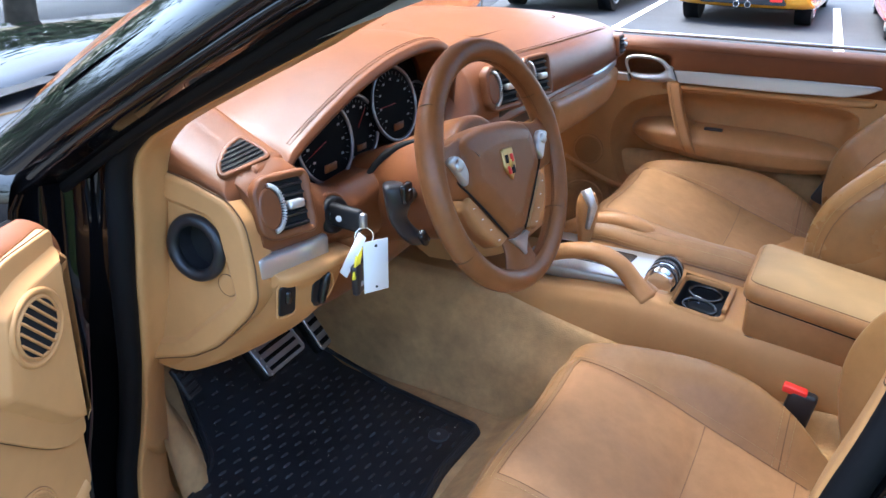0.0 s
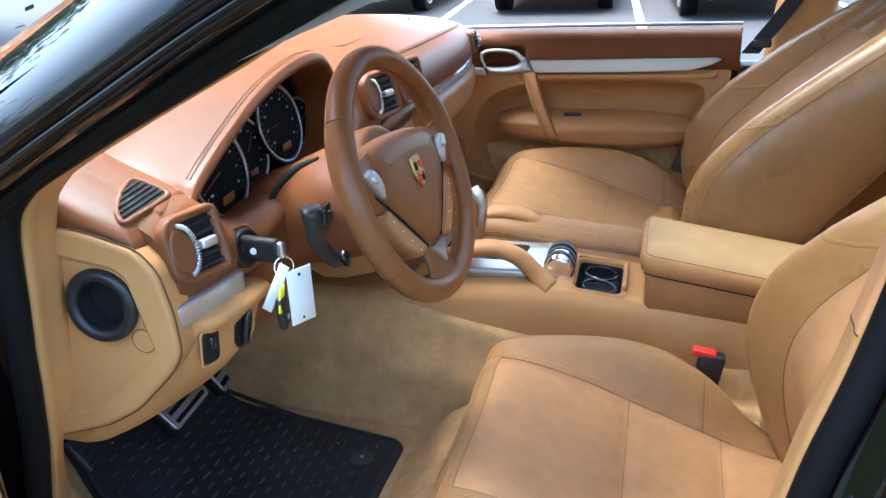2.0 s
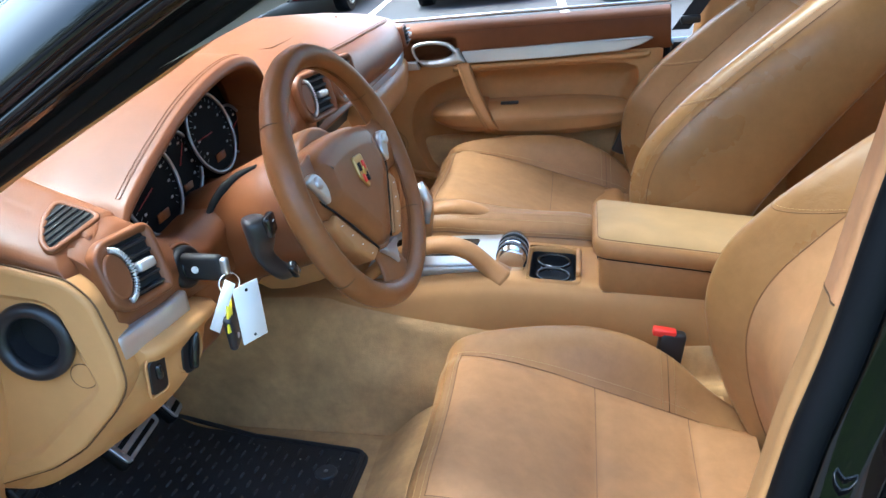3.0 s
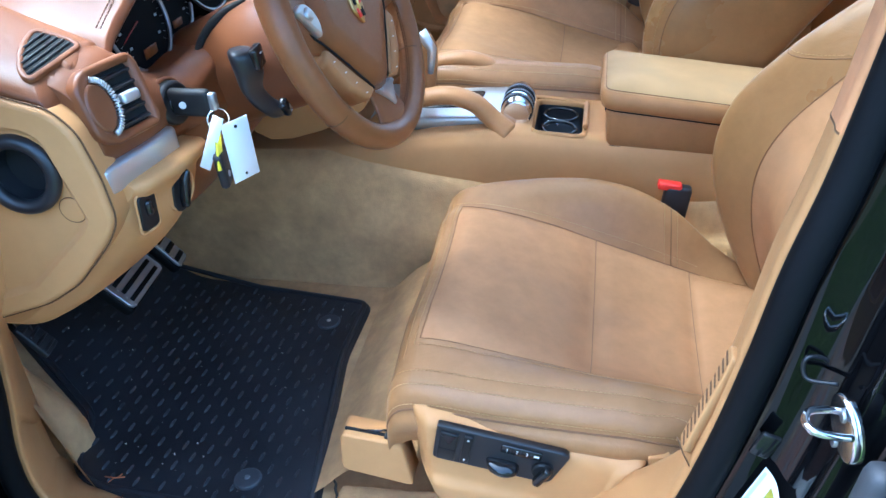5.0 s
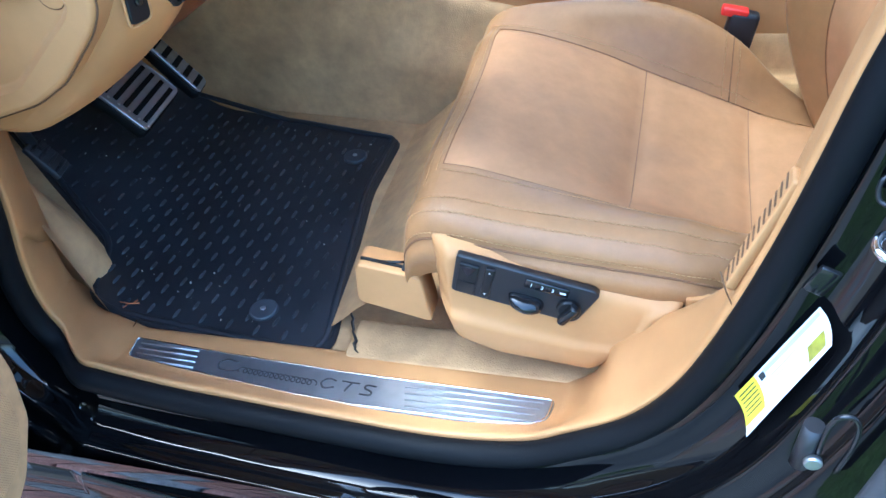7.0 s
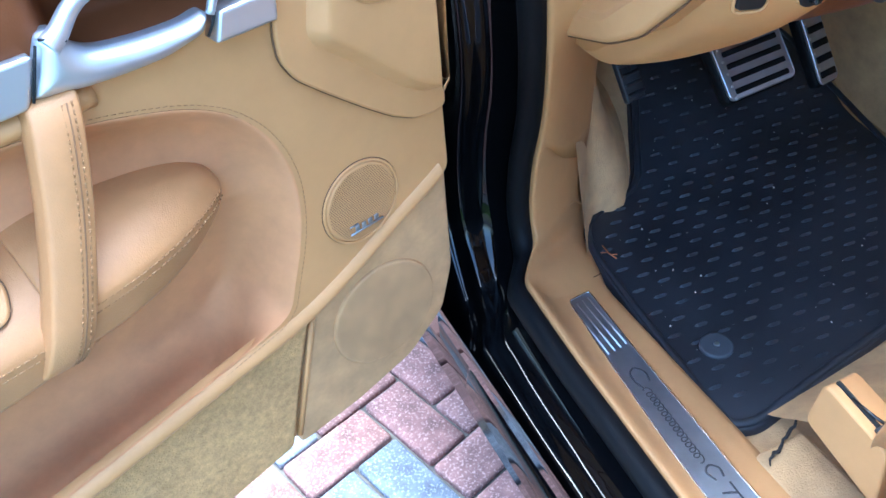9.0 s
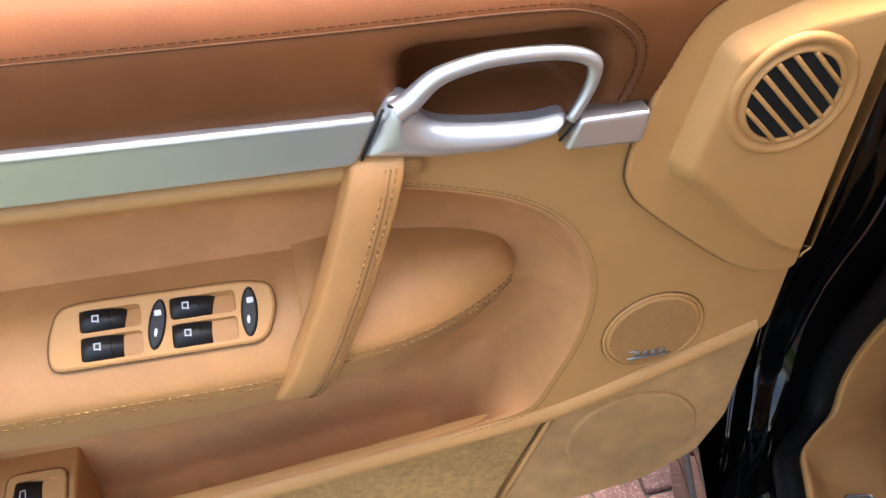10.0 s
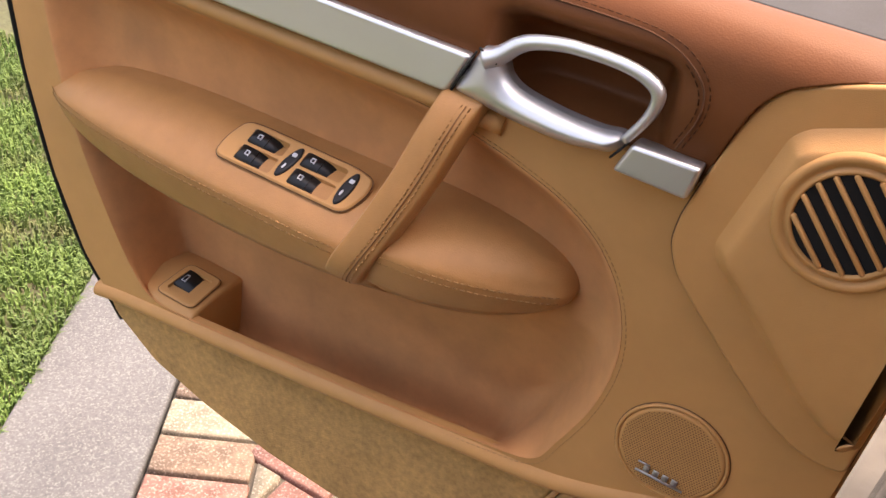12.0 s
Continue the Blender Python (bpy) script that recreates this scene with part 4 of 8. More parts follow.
for sx in (-1, 1):
    sp = loft([[(sx * 0.085, y, z + 0.018) for y, z in ((-0.004, 0.038), (0.004, 0.0), (-0.004, -0.055), (-0.022, 0.0))],
               [(sx * 0.125, y, z + 0.018) for y, z in ((-0.002, 0.031), (0.006, 0.0), (-0.002, -0.045), (-0.018, 0.0))],
               [(sx * 0.162, y, z + 0.020) for y, z in ((0.0, 0.040), (0.008, 0.0), (0.0, -0.042), (-0.012, 0.0))]], 5, 5)
    part("spoke", sp, WHEELL, wheel, "leather-covered spoke")
    ins_ = part("spoke_insert", slab(rounded([(sx * 0.148, 0.029), (sx * 0.124, 0.035), (sx * 0.109, 0.026), (sx * 0.1015, 0.006), (sx * 0.112, -0.014), (sx * 0.128, 0.007)], 0.009), 0.0, 0.0135, None, 0.004), SILVER, wheel, "satin silver spoke insert")
    part("thumb_wheel", disc((sx * 0.124, 0.0115, 0.020), (0, 1, 0), 0.0085, 0.006, 0.004), SILVER, ins_, "round silver thumb switch")
    pad = part("switch_pad", slab(rounded([(sx * 0.106, -0.024), (sx * 0.072, -0.060), (sx * 0.044, -0.089), (sx * 0.029, -0.104), (sx * 0.0565, -0.112), (sx * 0.098, -0.080), (sx * 0.120, -0.040)], 0.008), -0.02, 0.0075, None, 0.006), TAN, wheel, "tan switch pad with white symbols")
    part("pad_gap", tube([(sx * 0.128, 0.003, 0.001), (sx * 0.106, 0.0055, -0.0205), (sx * 0.070, 0.006, -0.0575), (sx * 0.026, 0.004, -0.103)], 0.0015, 6), BLACKV, wheel)
    for j in range(4):
        t = j / 3
        part("symbol", rbox((sx * (0.104 - 0.046 * t), 0.0078, -0.044 - 0.056 * t), (0.005, 0.0008, 0.0014), 0.0003, 1), WHITE, pad)
part("lower_spoke", loft([[(a_, y, -0.085) for a_, y in ((-0.045, -0.006), (0.0, 0.002), (0.045, -0.006), (0.0, -0.024))], [(a_, y, -0.125) for a_, y in ((-0.036, -0.002), (0.0, 0.007), (0.036, -0.002), (0.0, -0.016))], [(a_, y, -0.164) for a_, y in ((-0.055, 0.0), (0.0, 0.010), (0.055, 0.0), (0.0, -0.012))]], 5, 5), WHEELL, wheel, "leather-covered lower spoke")
part("lower_insert", slab(rounded([(-0.027, -0.107), (0.0, -0.110), (0.024, -0.104), (0.013, -0.122), (0.003, -0.140), (-0.008, -0.126)], 0.004), 0.0, 0.0125, None, 0.005), SILVER, wheel, "satin silver lower insert")
part("hub_back", disc((0, -0.075, 0.0), (0, 1, 0), 0.082, 0.05, 0.01), WHEELL, wheel, "saddle-brown hub behind the spokes")

column = thing("steering_column", "brown leather-grained steering column shroud with black stalks", "steering column", (-0.6, 1.3, 1.06))
cm = lambda a, d, b: tuple(WC + wu * a + wn * d + wv * b)
shr = [[cm(r * math.cos(a) * 1.05, d, r * math.sin(a) - 0.012) for a in np.linspace(0, 2 * math.pi, 12, endpoint=False)] for d, r in ((-0.045, 0.062), (-0.055, 0.078), (-0.10, 0.085), (-0.17, 0.08), (-0.26, 0.075))]
part("shroud", loft(shr, 4, 3), SADDLE, column, "saddle-brown column shroud")
sb = part("stalk", loft([[(x + dx, y + dy, z) for dx, dy in ((0.016 * k, 0), (0, 0.020 * k), (-0.016 * k, 0), (0, -0.020 * k))] for x, y, z, k in ((-0.530, 1.078, 1.154, 0.5), (-0.526, 1.080, 1.148, 1.0), (-0.524, 1.086, 1.125, 1.1), (-0.530, 1.096, 1.100, 0.85), (-0.528, 1.112, 1.078, 0.9), (-0.524, 1.128, 1.062, 1.0), (-0.523, 1.140, 1.050, 0.8), (-0.524, 1.144, 1.046, 0.3))], 4, 4), PLASTIC, column, "black control stalk")
part("stalk_key", rbox((-0.509, 1.083, 1.142), (0.010, 0.022, 0.026), 0.003, 2, (10, 0, 0)), GLOSS, sb)
part("stalk_key", rbox((-0.508, 1.130, 1.062), (0.010, 0.014, 0.026), 0.003, 2, (40, 0, 0)), GLOSS, sb)
part("stalk_mark", rbox((-0.5035, 1.083, 1.147), (0.001, 0.006, 0.0015), 0.0003, 1), WHITE, sb)
part("stalk_arm", tube([(-0.535, 1.10, 1.10), (-0.555, 1.16, 1.10), (-0.57, 1.22, 1.10)], 0.010, 10), PLASTIC, column, "black stalk arm")
part("stalk", tube([cm(0.085, -0.075, 0.012), cm(0.105, -0.06, 0.02), cm(0.145, -0.045, 0.035)], [0.010, 0.009, 0.013], 10), PLASTIC, column, "black control stalk")

# ---- key and tags in the ignition ----
keys = thing("car_key", "black car key in the ignition with white paper tags", "key", (-0.6, 1.07, 1.0))
part("key_head", rbox((-0.605, 1.082, 1.090), (0.058, 0.014, 0.034), 0.006, 3, (0, 0, -8)), SWITCH, keys, "black key head")
part("key_end", rbox((-0.574, 1.078, 1.092), (0.010, 0.010, 0.022), 0.003, 2, (0, 0, -8)), STEEL, keys)
part("key_badge", disc((-0.612, 1.0755, 1.089), (0.1, -1, 0), 0.0045, 0.0012, 0.0004), GREYTXT, keys)
part("key_ring", ring((-0.572, 1.076, 1.070), (0.7, -0.7, 0.1), 0.013, 0.0011, 32, 6), CHROME, keys, "split key ring")
part("paper_tag", rbox((-0.549, 1.069, 1.034), (0.0012, 0.038, 0.076), 0.0005, 1, (0, 0, -30)), WHITE, keys, "white paper tag")
part("tag_hole", disc((-0.5485, 1.0687, 1.064), (0.87, -0.5, 0), 0.0022, 0.0006, 0.0002, 14), BLACKV, keys)
part("tag_hole", disc((-0.5485, 1.0687, 1.003), (0.87, -0.5, 0), 0.0018, 0.0006, 0.0002, 14), BLACKV, keys)
part("paper_tag", rbox((-0.574, 1.05, 1.051), (0.0135, 0.0012, 0.074), 0.0005, 1, (0, 27, 0)), WHITE, keys, "narrow white paper tag")
part("yellow_key", rbox((-0.568, 1.052, 1.040), (0.003, 0.013, 0.046), 0.0012, 2, (-18, 0, 0)), YELLOW, keys, "yellow plastic key")
part("remote_fob", rbox((-0.572, 1.060, 1.016), (0.012, 0.032, 0.048), 0.005, 2, (8, 0, 10)), PLASTIC, keys, "black remote fob")
part("fob_button", disc((-0.566, 1.058, 1.008), (1, 0, 0), 0.004, 0.001, 0.0004, 14), GREYTXT, keys)

# near-black bar that paints the shade between the cluster and the column shroud
part("column_gap_shade", tube(cr([(-0.652, 1.205, 1.104), (-0.648, 1.225, 1.117), (-0.633, 1.238, 1.136), (-0.612, 1.247, 1.151), (-0.583, 1.246, 1.164)], 5), [0.002, 0.006, 0.0075, 0.006, 0.003], 10), BLACKV, column, "near-black arch, painted shade of the gap above the column")

# ---- front seats ----
def lofted(sections, along=6, around=4):
    """Rows of points of a smooth open skin through cross-sections."""
    secs = [cr(s, around) for s in sections]
    cols = [cr([s[j] for s in secs], along) for j in range(len(secs[0]))]
    return np.array([[cols[j][i] for j in range(len(cols))] for i in range(len(cols[0]))])


def front_seat(name, label, X0, Y0, Z0, back_x=0.0, back_z=0.0, reach=1.0, panel=None):
    """A front seat with bolsters, centre panels, seams and stitches. X0, Y0, Z0 shift it; the outer side is towards -y unless Y0 mirrors."""
    seat = thing(name, label, "car seat", (X0 - 0.2, Y0, 0.45))
    P = lambda x, y, z: (X0 + x, Y0 + y, Z0 + z)
    # cushion: x, half width, outer height, centre height, inner height, drop of the skirt
    data = [(-0.398, 0.225, 0.575, 0.585, 0.575), (-0.412, 0.245, 0.64, 0.65, 0.64), (-0.408, 0.258, 0.685, 0.692, 0.69), (-0.385, 0.265, 0.715, 0.718, 0.72), (-0.34, 0.27, 0.722, 0.716, 0.733), (-0.28, 0.274, 0.716, 0.698, 0.738),
            (-0.21, 0.277, 0.71, 0.668, 0.74), (-0.14, 0.278, 0.704, 0.632, 0.735), (-0.07, 0.276, 0.695, 0.602, 0.715), (0.0, 0.268, 0.672, 0.578, 0.675), (0.06, 0.255, 0.63, 0.565, 0.62), (0.13, 0.24, 0.58, 0.56, 0.57)]
    secs = []
    for x, w, ho, hc, hi in data:
        x = x * reach if x < 0 else x
        lo = min(ho, hi) - 0.105
        secs.append([P(x, -w - 0.018, lo), P(x, -w - 0.034, ho - 0.070), P(x, -w - 0.033, ho - 0.038), P(x, -w - 0.014, ho - 0.008), P(x, -w + 0.030, ho + 0.001), P(x, -w + 0.08, (ho + hc) / 2 + 0.006), P(x, -0.13, hc + 0.006), P(x, -0.05, hc), P(x, 0.06, hc),
                     P(x, 0.135, hc + 0.008), P(x, 0.178, hc + (hi - hc) * 0.22), P(x, 0.215, hc + (hi - hc) * 0.8), P(x, w - 0.028, hi), P(x, w - 0.004, hi - 0.022), P(x, w + 0.006, hi - 0.07), P(x, w - 0.004, lo)])
    R = lofted(secs, 6, 4)
    cols_ = np.arange(R.shape[1])
    R[:, :, 1] += 0.0045 * np.exp(-((cols_ - 8) / 0.8) ** 2)[None, :] - 0.0030 * np.exp(-((cols_ - 5) / 1.6) ** 2)[None, :]
    R[:, :, 1] -= 0.0045 * np.exp(-((cols_ - 54) / 0.8) ** 2)[None, :]
    for i in range(R.shape[0]):
        k = max(0.0, min(1.0, (i - 44) / 8)) * max(0.0, min(1.0, (66 - i) / 8))
        R[i, :14, 1] += k * 0.0032 * np.sin(i * 1.05 + cols_[:14] * 0.45)
        R[i, 8:18, 2] += k * 0.0028 * np.sin(i * 0.9 - cols_[8:18] * 0.6)
    a, b, i0 = 19, 40, 20                           # columns of the outer and inner seams, row of the front seam
    lead = part("cushion", join(grid(R[:i0 + 1]), grid(R[i0:, :a + 1]), grid(R[i0:, b:])), SEATL, seat, "worn tan leather cushion with raised bolsters")
    sunk = R[i0:, a:b + 1].copy()
    fade = np.minimum(1, np.minimum(np.arange(sunk.shape[1]), sunk.shape[1] - 1 - np.arange(sunk.shape[1])) / 3.0)
    fr = np.minimum(1, np.arange(sunk.shape[0]) / 3.0)
    i1 = 22                                         # row of the cross seam inside the panel
    i2 = int(np.argmin(np.abs(sunk[:, 8, 0] - X0 - 0.018)))   # row of the seam at the foot of the backrest
    dip = np.minimum(1, np.minimum(np.abs(np.arange(sunk.shape[0]) - i1), np.abs(np.arange(sunk.shape[0]) - i2)) / 2.5)
    sunk[:, :, 2] += 0.0085 * (fade[None, :] * fr[:, None] * dip[:, None]) - 0.0012
    centre = part("centre_panel", grid(sunk), panel, seat, "rose-tan suede centre panel with faint stains")
    for path in (R[i0:-8, a], R[i0:-8, b], R[i0, a:b + 1], sunk[i1, :], sunk[i2, :]):
        part("seam", tube(path, 0.0007, 6), SEATSEAM, lead)
    for path, off in ((R[i0:-8, a - 1], 0), (R[i0 - 1, a - 1:b + 2], 0), (R[i0 - 2:-8, b + 1], 0), (R[i0 - 3, a - 3:b + 3], 0)):
        stitches(path + np.array([0, 0, 0.0008]), lead, STITCH)
    part("side_seam", tube(R[8:-14, 8] + np.array([0, -0.0012, 0]), 0.0014, 6), SEATSEAM, lead)
    part("side_seam", tube(R[8:-14, 54] + np.array([0, 0.0005, 0]), 0.0010, 5), SEATSEAM, lead)
    stitches(R[8:-14, 9] + np.array([0, -0.0008, 0.001]), lead, STITCH)
    stitches(R[6:-12, 14] + np.array([0, 0, 0.0008]), lead, STITCH)
    stitches(R[6:-12, 12] + np.array([0, 0, 0.0008]), lead, STITCH)
    for q in (0, 2):
        stitches(R[i0 + i2 - 4 + q, b:53] + np.array([0, 0, 0.0009]), lead, STITCH)
    part("bolster_seam", tube(R[i0 + i2 - 3, b:53] + np.array([0, 0, 0.0003]), 0.0009, 5), SEATSEAM, lead)
    # backrest: bolster edge, centre and back, from the foot to the shoulder
    prof = [((0.115, 0.545), (0.165, 0.54), (0.26, 0.53), 0.215), ((0.075, 0.62), (0.135, 0.62), (0.26, 0.60), 0.245), ((0.04, 0.72), (0.115, 0.715), (0.265, 0.67), 0.262), ((0.03, 0.81), (0.118, 0.80), (0.29, 0.74), 0.27), ((0.055, 0.895), (0.152, 0.872), (0.33, 0.80), 0.272),
            ((0.12, 0.972), (0.215, 0.942), (0.385, 0.865), 0.268), ((0.20, 1.04), (0.285, 1.01), (0.445, 0.935), 0.262), ((0.29, 1.108), (0.36, 1.08), (0.51, 1.005), 0.255), ((0.385, 1.175), (0.44, 1.15), (0.58, 1.075), 0.24), ((0.475, 1.235), (0.51, 1.215), (0.635, 1.14), 0.212), ((0.55, 1.275), (0.57, 1.262), (0.67, 1.19), 0.165), ((0.61, 1.28), (0.62, 1.27), (0.69, 1.22), 0.11)]
    Q = P
    P = lambda x, y, z: Q(x + back_x, y, z + back_z)
    bs = []
    for (bx, bz), (cx, cz), (kx, kz), w in prof:
        mx, mz_ = (bx + cx) / 2, (bz + cz) / 2
        half = [(w - 0.03, kx, kz), (w + 0.002, kx - 0.03, kz + 0.012), (w + 0.008, mx + 0.05, mz_ - 0.02), (w - 0.006, bx + 0.02, bz - 0.006), (w - 0.04, bx, bz), (w - 0.08, mx - 0.012, mz_ + 0.004), (0.125, cx - 0.006, cz + 0.002), (0.05, cx, cz)]
        bs.append([P(x, -y, z) for y, x, z in half] + [P(x, y, z) for y, x, z in half[::-1]])
    B = lofted(bs, 6, 4)
    a2, b2 = 22, B.shape[1] - 23
    j1 = 46
    back = part("backrest", join(grid(B[:, :a2 + 1]), grid(B[:, b2:]), grid(B[j1:, a2:b2 + 1])), POLISHED, seat, "worn tan leather backrest with side bolsters")
    mid = B[:j1 + 1, a2:b2 + 1].copy()
    fade = np.minimum(1, np.minimum(np.arange(mid.shape[1]), mid.shape[1] - 1 - np.arange(mid.shape[1])) / 3.0)
    top = np.minimum(1, (mid.shape[0] - 1 - np.arange(mid.shape[0])) / 4.0)
    tuck = np.ones(mid.shape[0])
    for q in (12, 24):
        tuck = np.minimum(tuck, np.minimum(1, np.abs(np.arange(mid.shape[0]) - q) / 3.0))
    mid[:, :, 0] -= 0.006 * fade[None, :] * top[:, None] * tuck[:, None] - 0.0006
    part("back_panel", grid(mid), panel, seat, "ribbed rose-tan suede back panel")
    part("back_shell", grid([B[:, 0], 0.5 * (B[:, 0] + B[:, -1]) + np.array([0.03, 0, -0.02]), B[:, -1]]), TAN, back, "tan leather seat back shell")
    part("bolster_seam", tube(B[2:52, a2], 0.0009, 5), SEATSEAM, back)
    part("bolster_seam", tube(B[2:52, b2], 0.0009, 5), SEATSEAM, back)
    for c in (11, B.shape[1] - 12):
        part("edge_seam", tube(B[2:60, c], 0.0009, 5), SEATSEAM, back)
        stitches(B[2:60, c + (1 if c < 30 else -1)], back, STITCH)
    # bolster shoulder seam
    for c0, c1 in ((11, a2), (b2, B.shape[1] - 12)):
        span = [30.5 + 3.0 * (t - 0.5) ** 2 * 4 for t in np.linspace(0, 1, c1 - c0 + 1)]
        path = np.array([B[int(r)][c] + (B[int(r) + 1][c] - B[int(r)][c]) * (r - int(r)) for r, c in zip(span, range(c0, c1 + 1))])
        part("shoulder_seam", tube(path, 0.0008, 6), SEATSEAM, back)
        stitches(path + np.array([0.005, 0, 0.005]), back, STITCH)
    # headrest
    H = lambda x, y, z: P(x + 0.60, y, z + 1.37)
    hr = []
    for y, k in ((-0.125, 0.35), (-0.115, 0.75), (-0.08, 0.97), (0.0, 1.04), (0.08, 0.97), (0.115, 0.75), (0.125, 0.35)):
        hr.append([H(-0.045 * k, y, -0.02 - 0.06 * k), H(-0.065 * k - 0.01, y, 0.0), H(-0.03 * k, y, 0.075 * k), H(0.04 * k, y, 0.085 * k), H(0.075 * k, y, 0.02), H(0.05 * k, y, -0.06 * k)])
    part("headrest", loft(hr, 5, 5), POLISHED, seat, "tan leather headrest")
    for y in (-0.06, 0.06):
        part("headrest_post", tube([P(0.58, y, 1.24), P(0.615, y, 1.36)], 0.006, 10), CHROME, seat, "chrome headrest post")
    return seat, R


PANEL = material("worn_suede_panel", (0.42, 0.213, 0.092), 0.7, spec=0.2, vary=0.10, vary_size=5, fine=0.09, fine_size=30, grain=0.3, grain_size=1500, crease=0.1, spots=0.45, spot_colour=(0.25, 0.14, 0.08), spot_size=8)
driver_seat, DR = front_seat("driver_seat", "worn tan leather driver seat with suede centre panels", 0.0, 1.31, 0.0, 0.022, -0.012, panel=PANEL)

# plastic base with the seat switches
bo = rounded([(-0.374, 0.700), (-0.30, 0.680), (-0.20, 0.655), (-0.11, 0.637), (-0.067, 0.632), (-0.066, 0.622), (-0.086, 0.606), (-0.127, 0.533), (-0.168, 0.493), (-0.29, 0.508), (-0.345, 0.533), (-0.368, 0.59), (-0.378, 0.66)], 0.012)
CREASE_X, CREASE_Z = (-0.40, -0.38, -0.353, -0.277, -0.189, -0.146, -0.121, -0.106, -0.067), (0.622, 0.612, 0.590, 0.571, 0.553, 0.550, 0.569, 0.612, 0.640)


def base_face(e, a, b):
    """The side of the seat base: a rounded edge and a band that stands proud below a crease."""
    below = 1 / (1 + math.exp((b - float(np.interp(a, CREASE_X, CREASE_Z))) / 0.0028))
    return 0.987 - 0.009 * below + 0.022 * math.exp(-e / 0.007) + 0.10 * max(0.0, 0.58 - b) * below


BASE_F = lambda a, d, b: (a, d + max(0.0, -a - 0.345) * 0.9, b)
base = part("seat_base", join(dish(bo, base_face, 80, 80, BASE_F), slab(inset(bo, 0.0015), 1.10, 1.004, BASE_F, 0.001)), TRIM, driver_seat, "tan plastic seat base cover with a proud lower band")
part("base_end", slab(rounded([(-0.0655, 0.640), (-0.038, 0.643), (-0.042, 0.63), (-0.0635, 0.606)], 0.004), 1.06, 0.992, YF, 0.002), TRIM, driver_seat, "tan plastic end cap of the seat base")
TILT = 14
sp = part("switch_panel", slab(rounded([(-0.3285, 0.6875), (-0.3405, 0.631), (-0.334, 0.6275), (-0.196, 0.594), (-0.187, 0.598), (-0.161, 0.641), (-0.167, 0.648)], 0.004), 0.992, 0.9815, YF, 0.002), PLASTIC, base, "black seat switch panel")
sq = part("seat_switch", rbox((-0.318, 0.9805, 0.6525), (0.024, 0.005, 0.048), 0.0015, 2, (0, TILT, 0)), SWITCH, sp, "square black seat switch")
part("switch_dip", slab(np.array([(-0.3245, 0.675), (-0.305, 0.671), (-0.3155, 0.6575)]), 0.979, 0.9772, YF, 0.0004, 1), GLOSS, sq)
part("switch_line", tube([(-0.3295, 0.9777, 0.6515), (-0.3075, 0.9777, 0.6465)], 0.0006, 5), BLACKV, sq)
rk_ = part("seat_switch", rbox((-0.2935, 0.9805, 0.649), (0.0115, 0.005, 0.047), 0.0015, 2, (0, TILT, 0)), SWITCH, sp, "narrow black rocker switch")
for dz, k in ((0.017, 1), (-0.017, -1)):
    part("arrow_mark", slab(np.array([(-0.2935 + dz * 0.25 - 0.0016, 0.649 + dz - k * 0.001), (-0.2935 + dz * 0.25 + 0.0016, 0.649 + dz - k * 0.001), (-0.2935 + dz * 0.25, 0.649 + dz + k * 0.0015)]), 0.979, 0.9774, YF, 0.0001, 1), WHITE, rk_)
part("seat_lever", loft([[(x, 0.982, z - h), (x, 0.982 - q, z - h * 0.7), (x, 0.982 - q, z + h * 0.4), (x, 0.982, z + h)] for x, z, q, h in ((-0.269, 0.630, 0.002, 0.003), (-0.264, 0.628, 0.012, 0.008), (-0.248, 0.624, 0.017, 0.0095), (-0.232, 0.621, 0.012, 0.008), (-0.227, 0.620, 0.002, 0.003))], 4, 4), GLOSS, sp, "gloss black seat lever")
kb_ = part("recline_knob", disc((-0.197, 0.983, 0.6185), (0, -1, 0), 0.0145, 0.008, 0.003), SWITCH, sp, "round recline knob")
part("knob_grip", rbox((-0.197, 0.970, 0.6185), (0.011, 0.014, 0.033), 0.004, 3, (0, 36, 0)), GLOSS, kb_)
mem = part("memory_keys", rbox((-0.2225, 0.981, 0.648), (0.053, 0.004, 0.0135), 0.0015, 2, (0, TILT, 0)), GLOSS, sp, "memory key row")
for k, digit in enumerate(("1", "2", "3")):
    cv_ = bpy.data.curves.new("digit", "FONT")
    cv_.body, cv_.size, cv_.align_x, cv_.align_y = digit, 0.0075, "CENTER", "CENTER"
    tx = new("digit", cv_)
    dm_ = bpy.data.meshes.new_from_object(tx.evaluated_get(bpy.context.evaluated_depsgraph_get()))
    bpy.data.objects.remove(tx)
    bd = bmesh.new()
    bd.from_mesh(dm_)
    bd.transform(pose(-0.2405 + k * 0.0125, 0.9786, 0.6525 - k * 0.0031, 90, 0, 0) @ pose(0, 0, 0, 0, 0, -TILT))
    part("digit", bd, WHITE, mem)
    part("key_line", tube([(-0.2345 + k * 0.0125, 0.9787, 0.6565 - k * 0.0031), (-0.2375 + k * 0.0125, 0.9787, 0.6455 - k * 0.0031)], 0.0004, 4), BLACKV, mem)
part("key_mark", rbox((-0.2035, 0.9785, 0.6435), (0.007, 0.001, 0.003), 0.0003, 1, (0, TILT, 0)), WHITE, mem)
rail = part("rail_cover", slab(rounded([(-0.482, 0.6195), (-0.395, 0.604), (-0.385, 0.524), (-0.489, 0.551)], 0.012), 1.062, 1.022, YF, 0.003), TRIM, driver_seat, "tan plastic rail cover")
part("rail_slot", rbox((-0.437, 1.036, 0.6115), (0.082, 0.005, 0.005), 0.001, 1, (0, 10.5, 0)), BLACKV, rail)
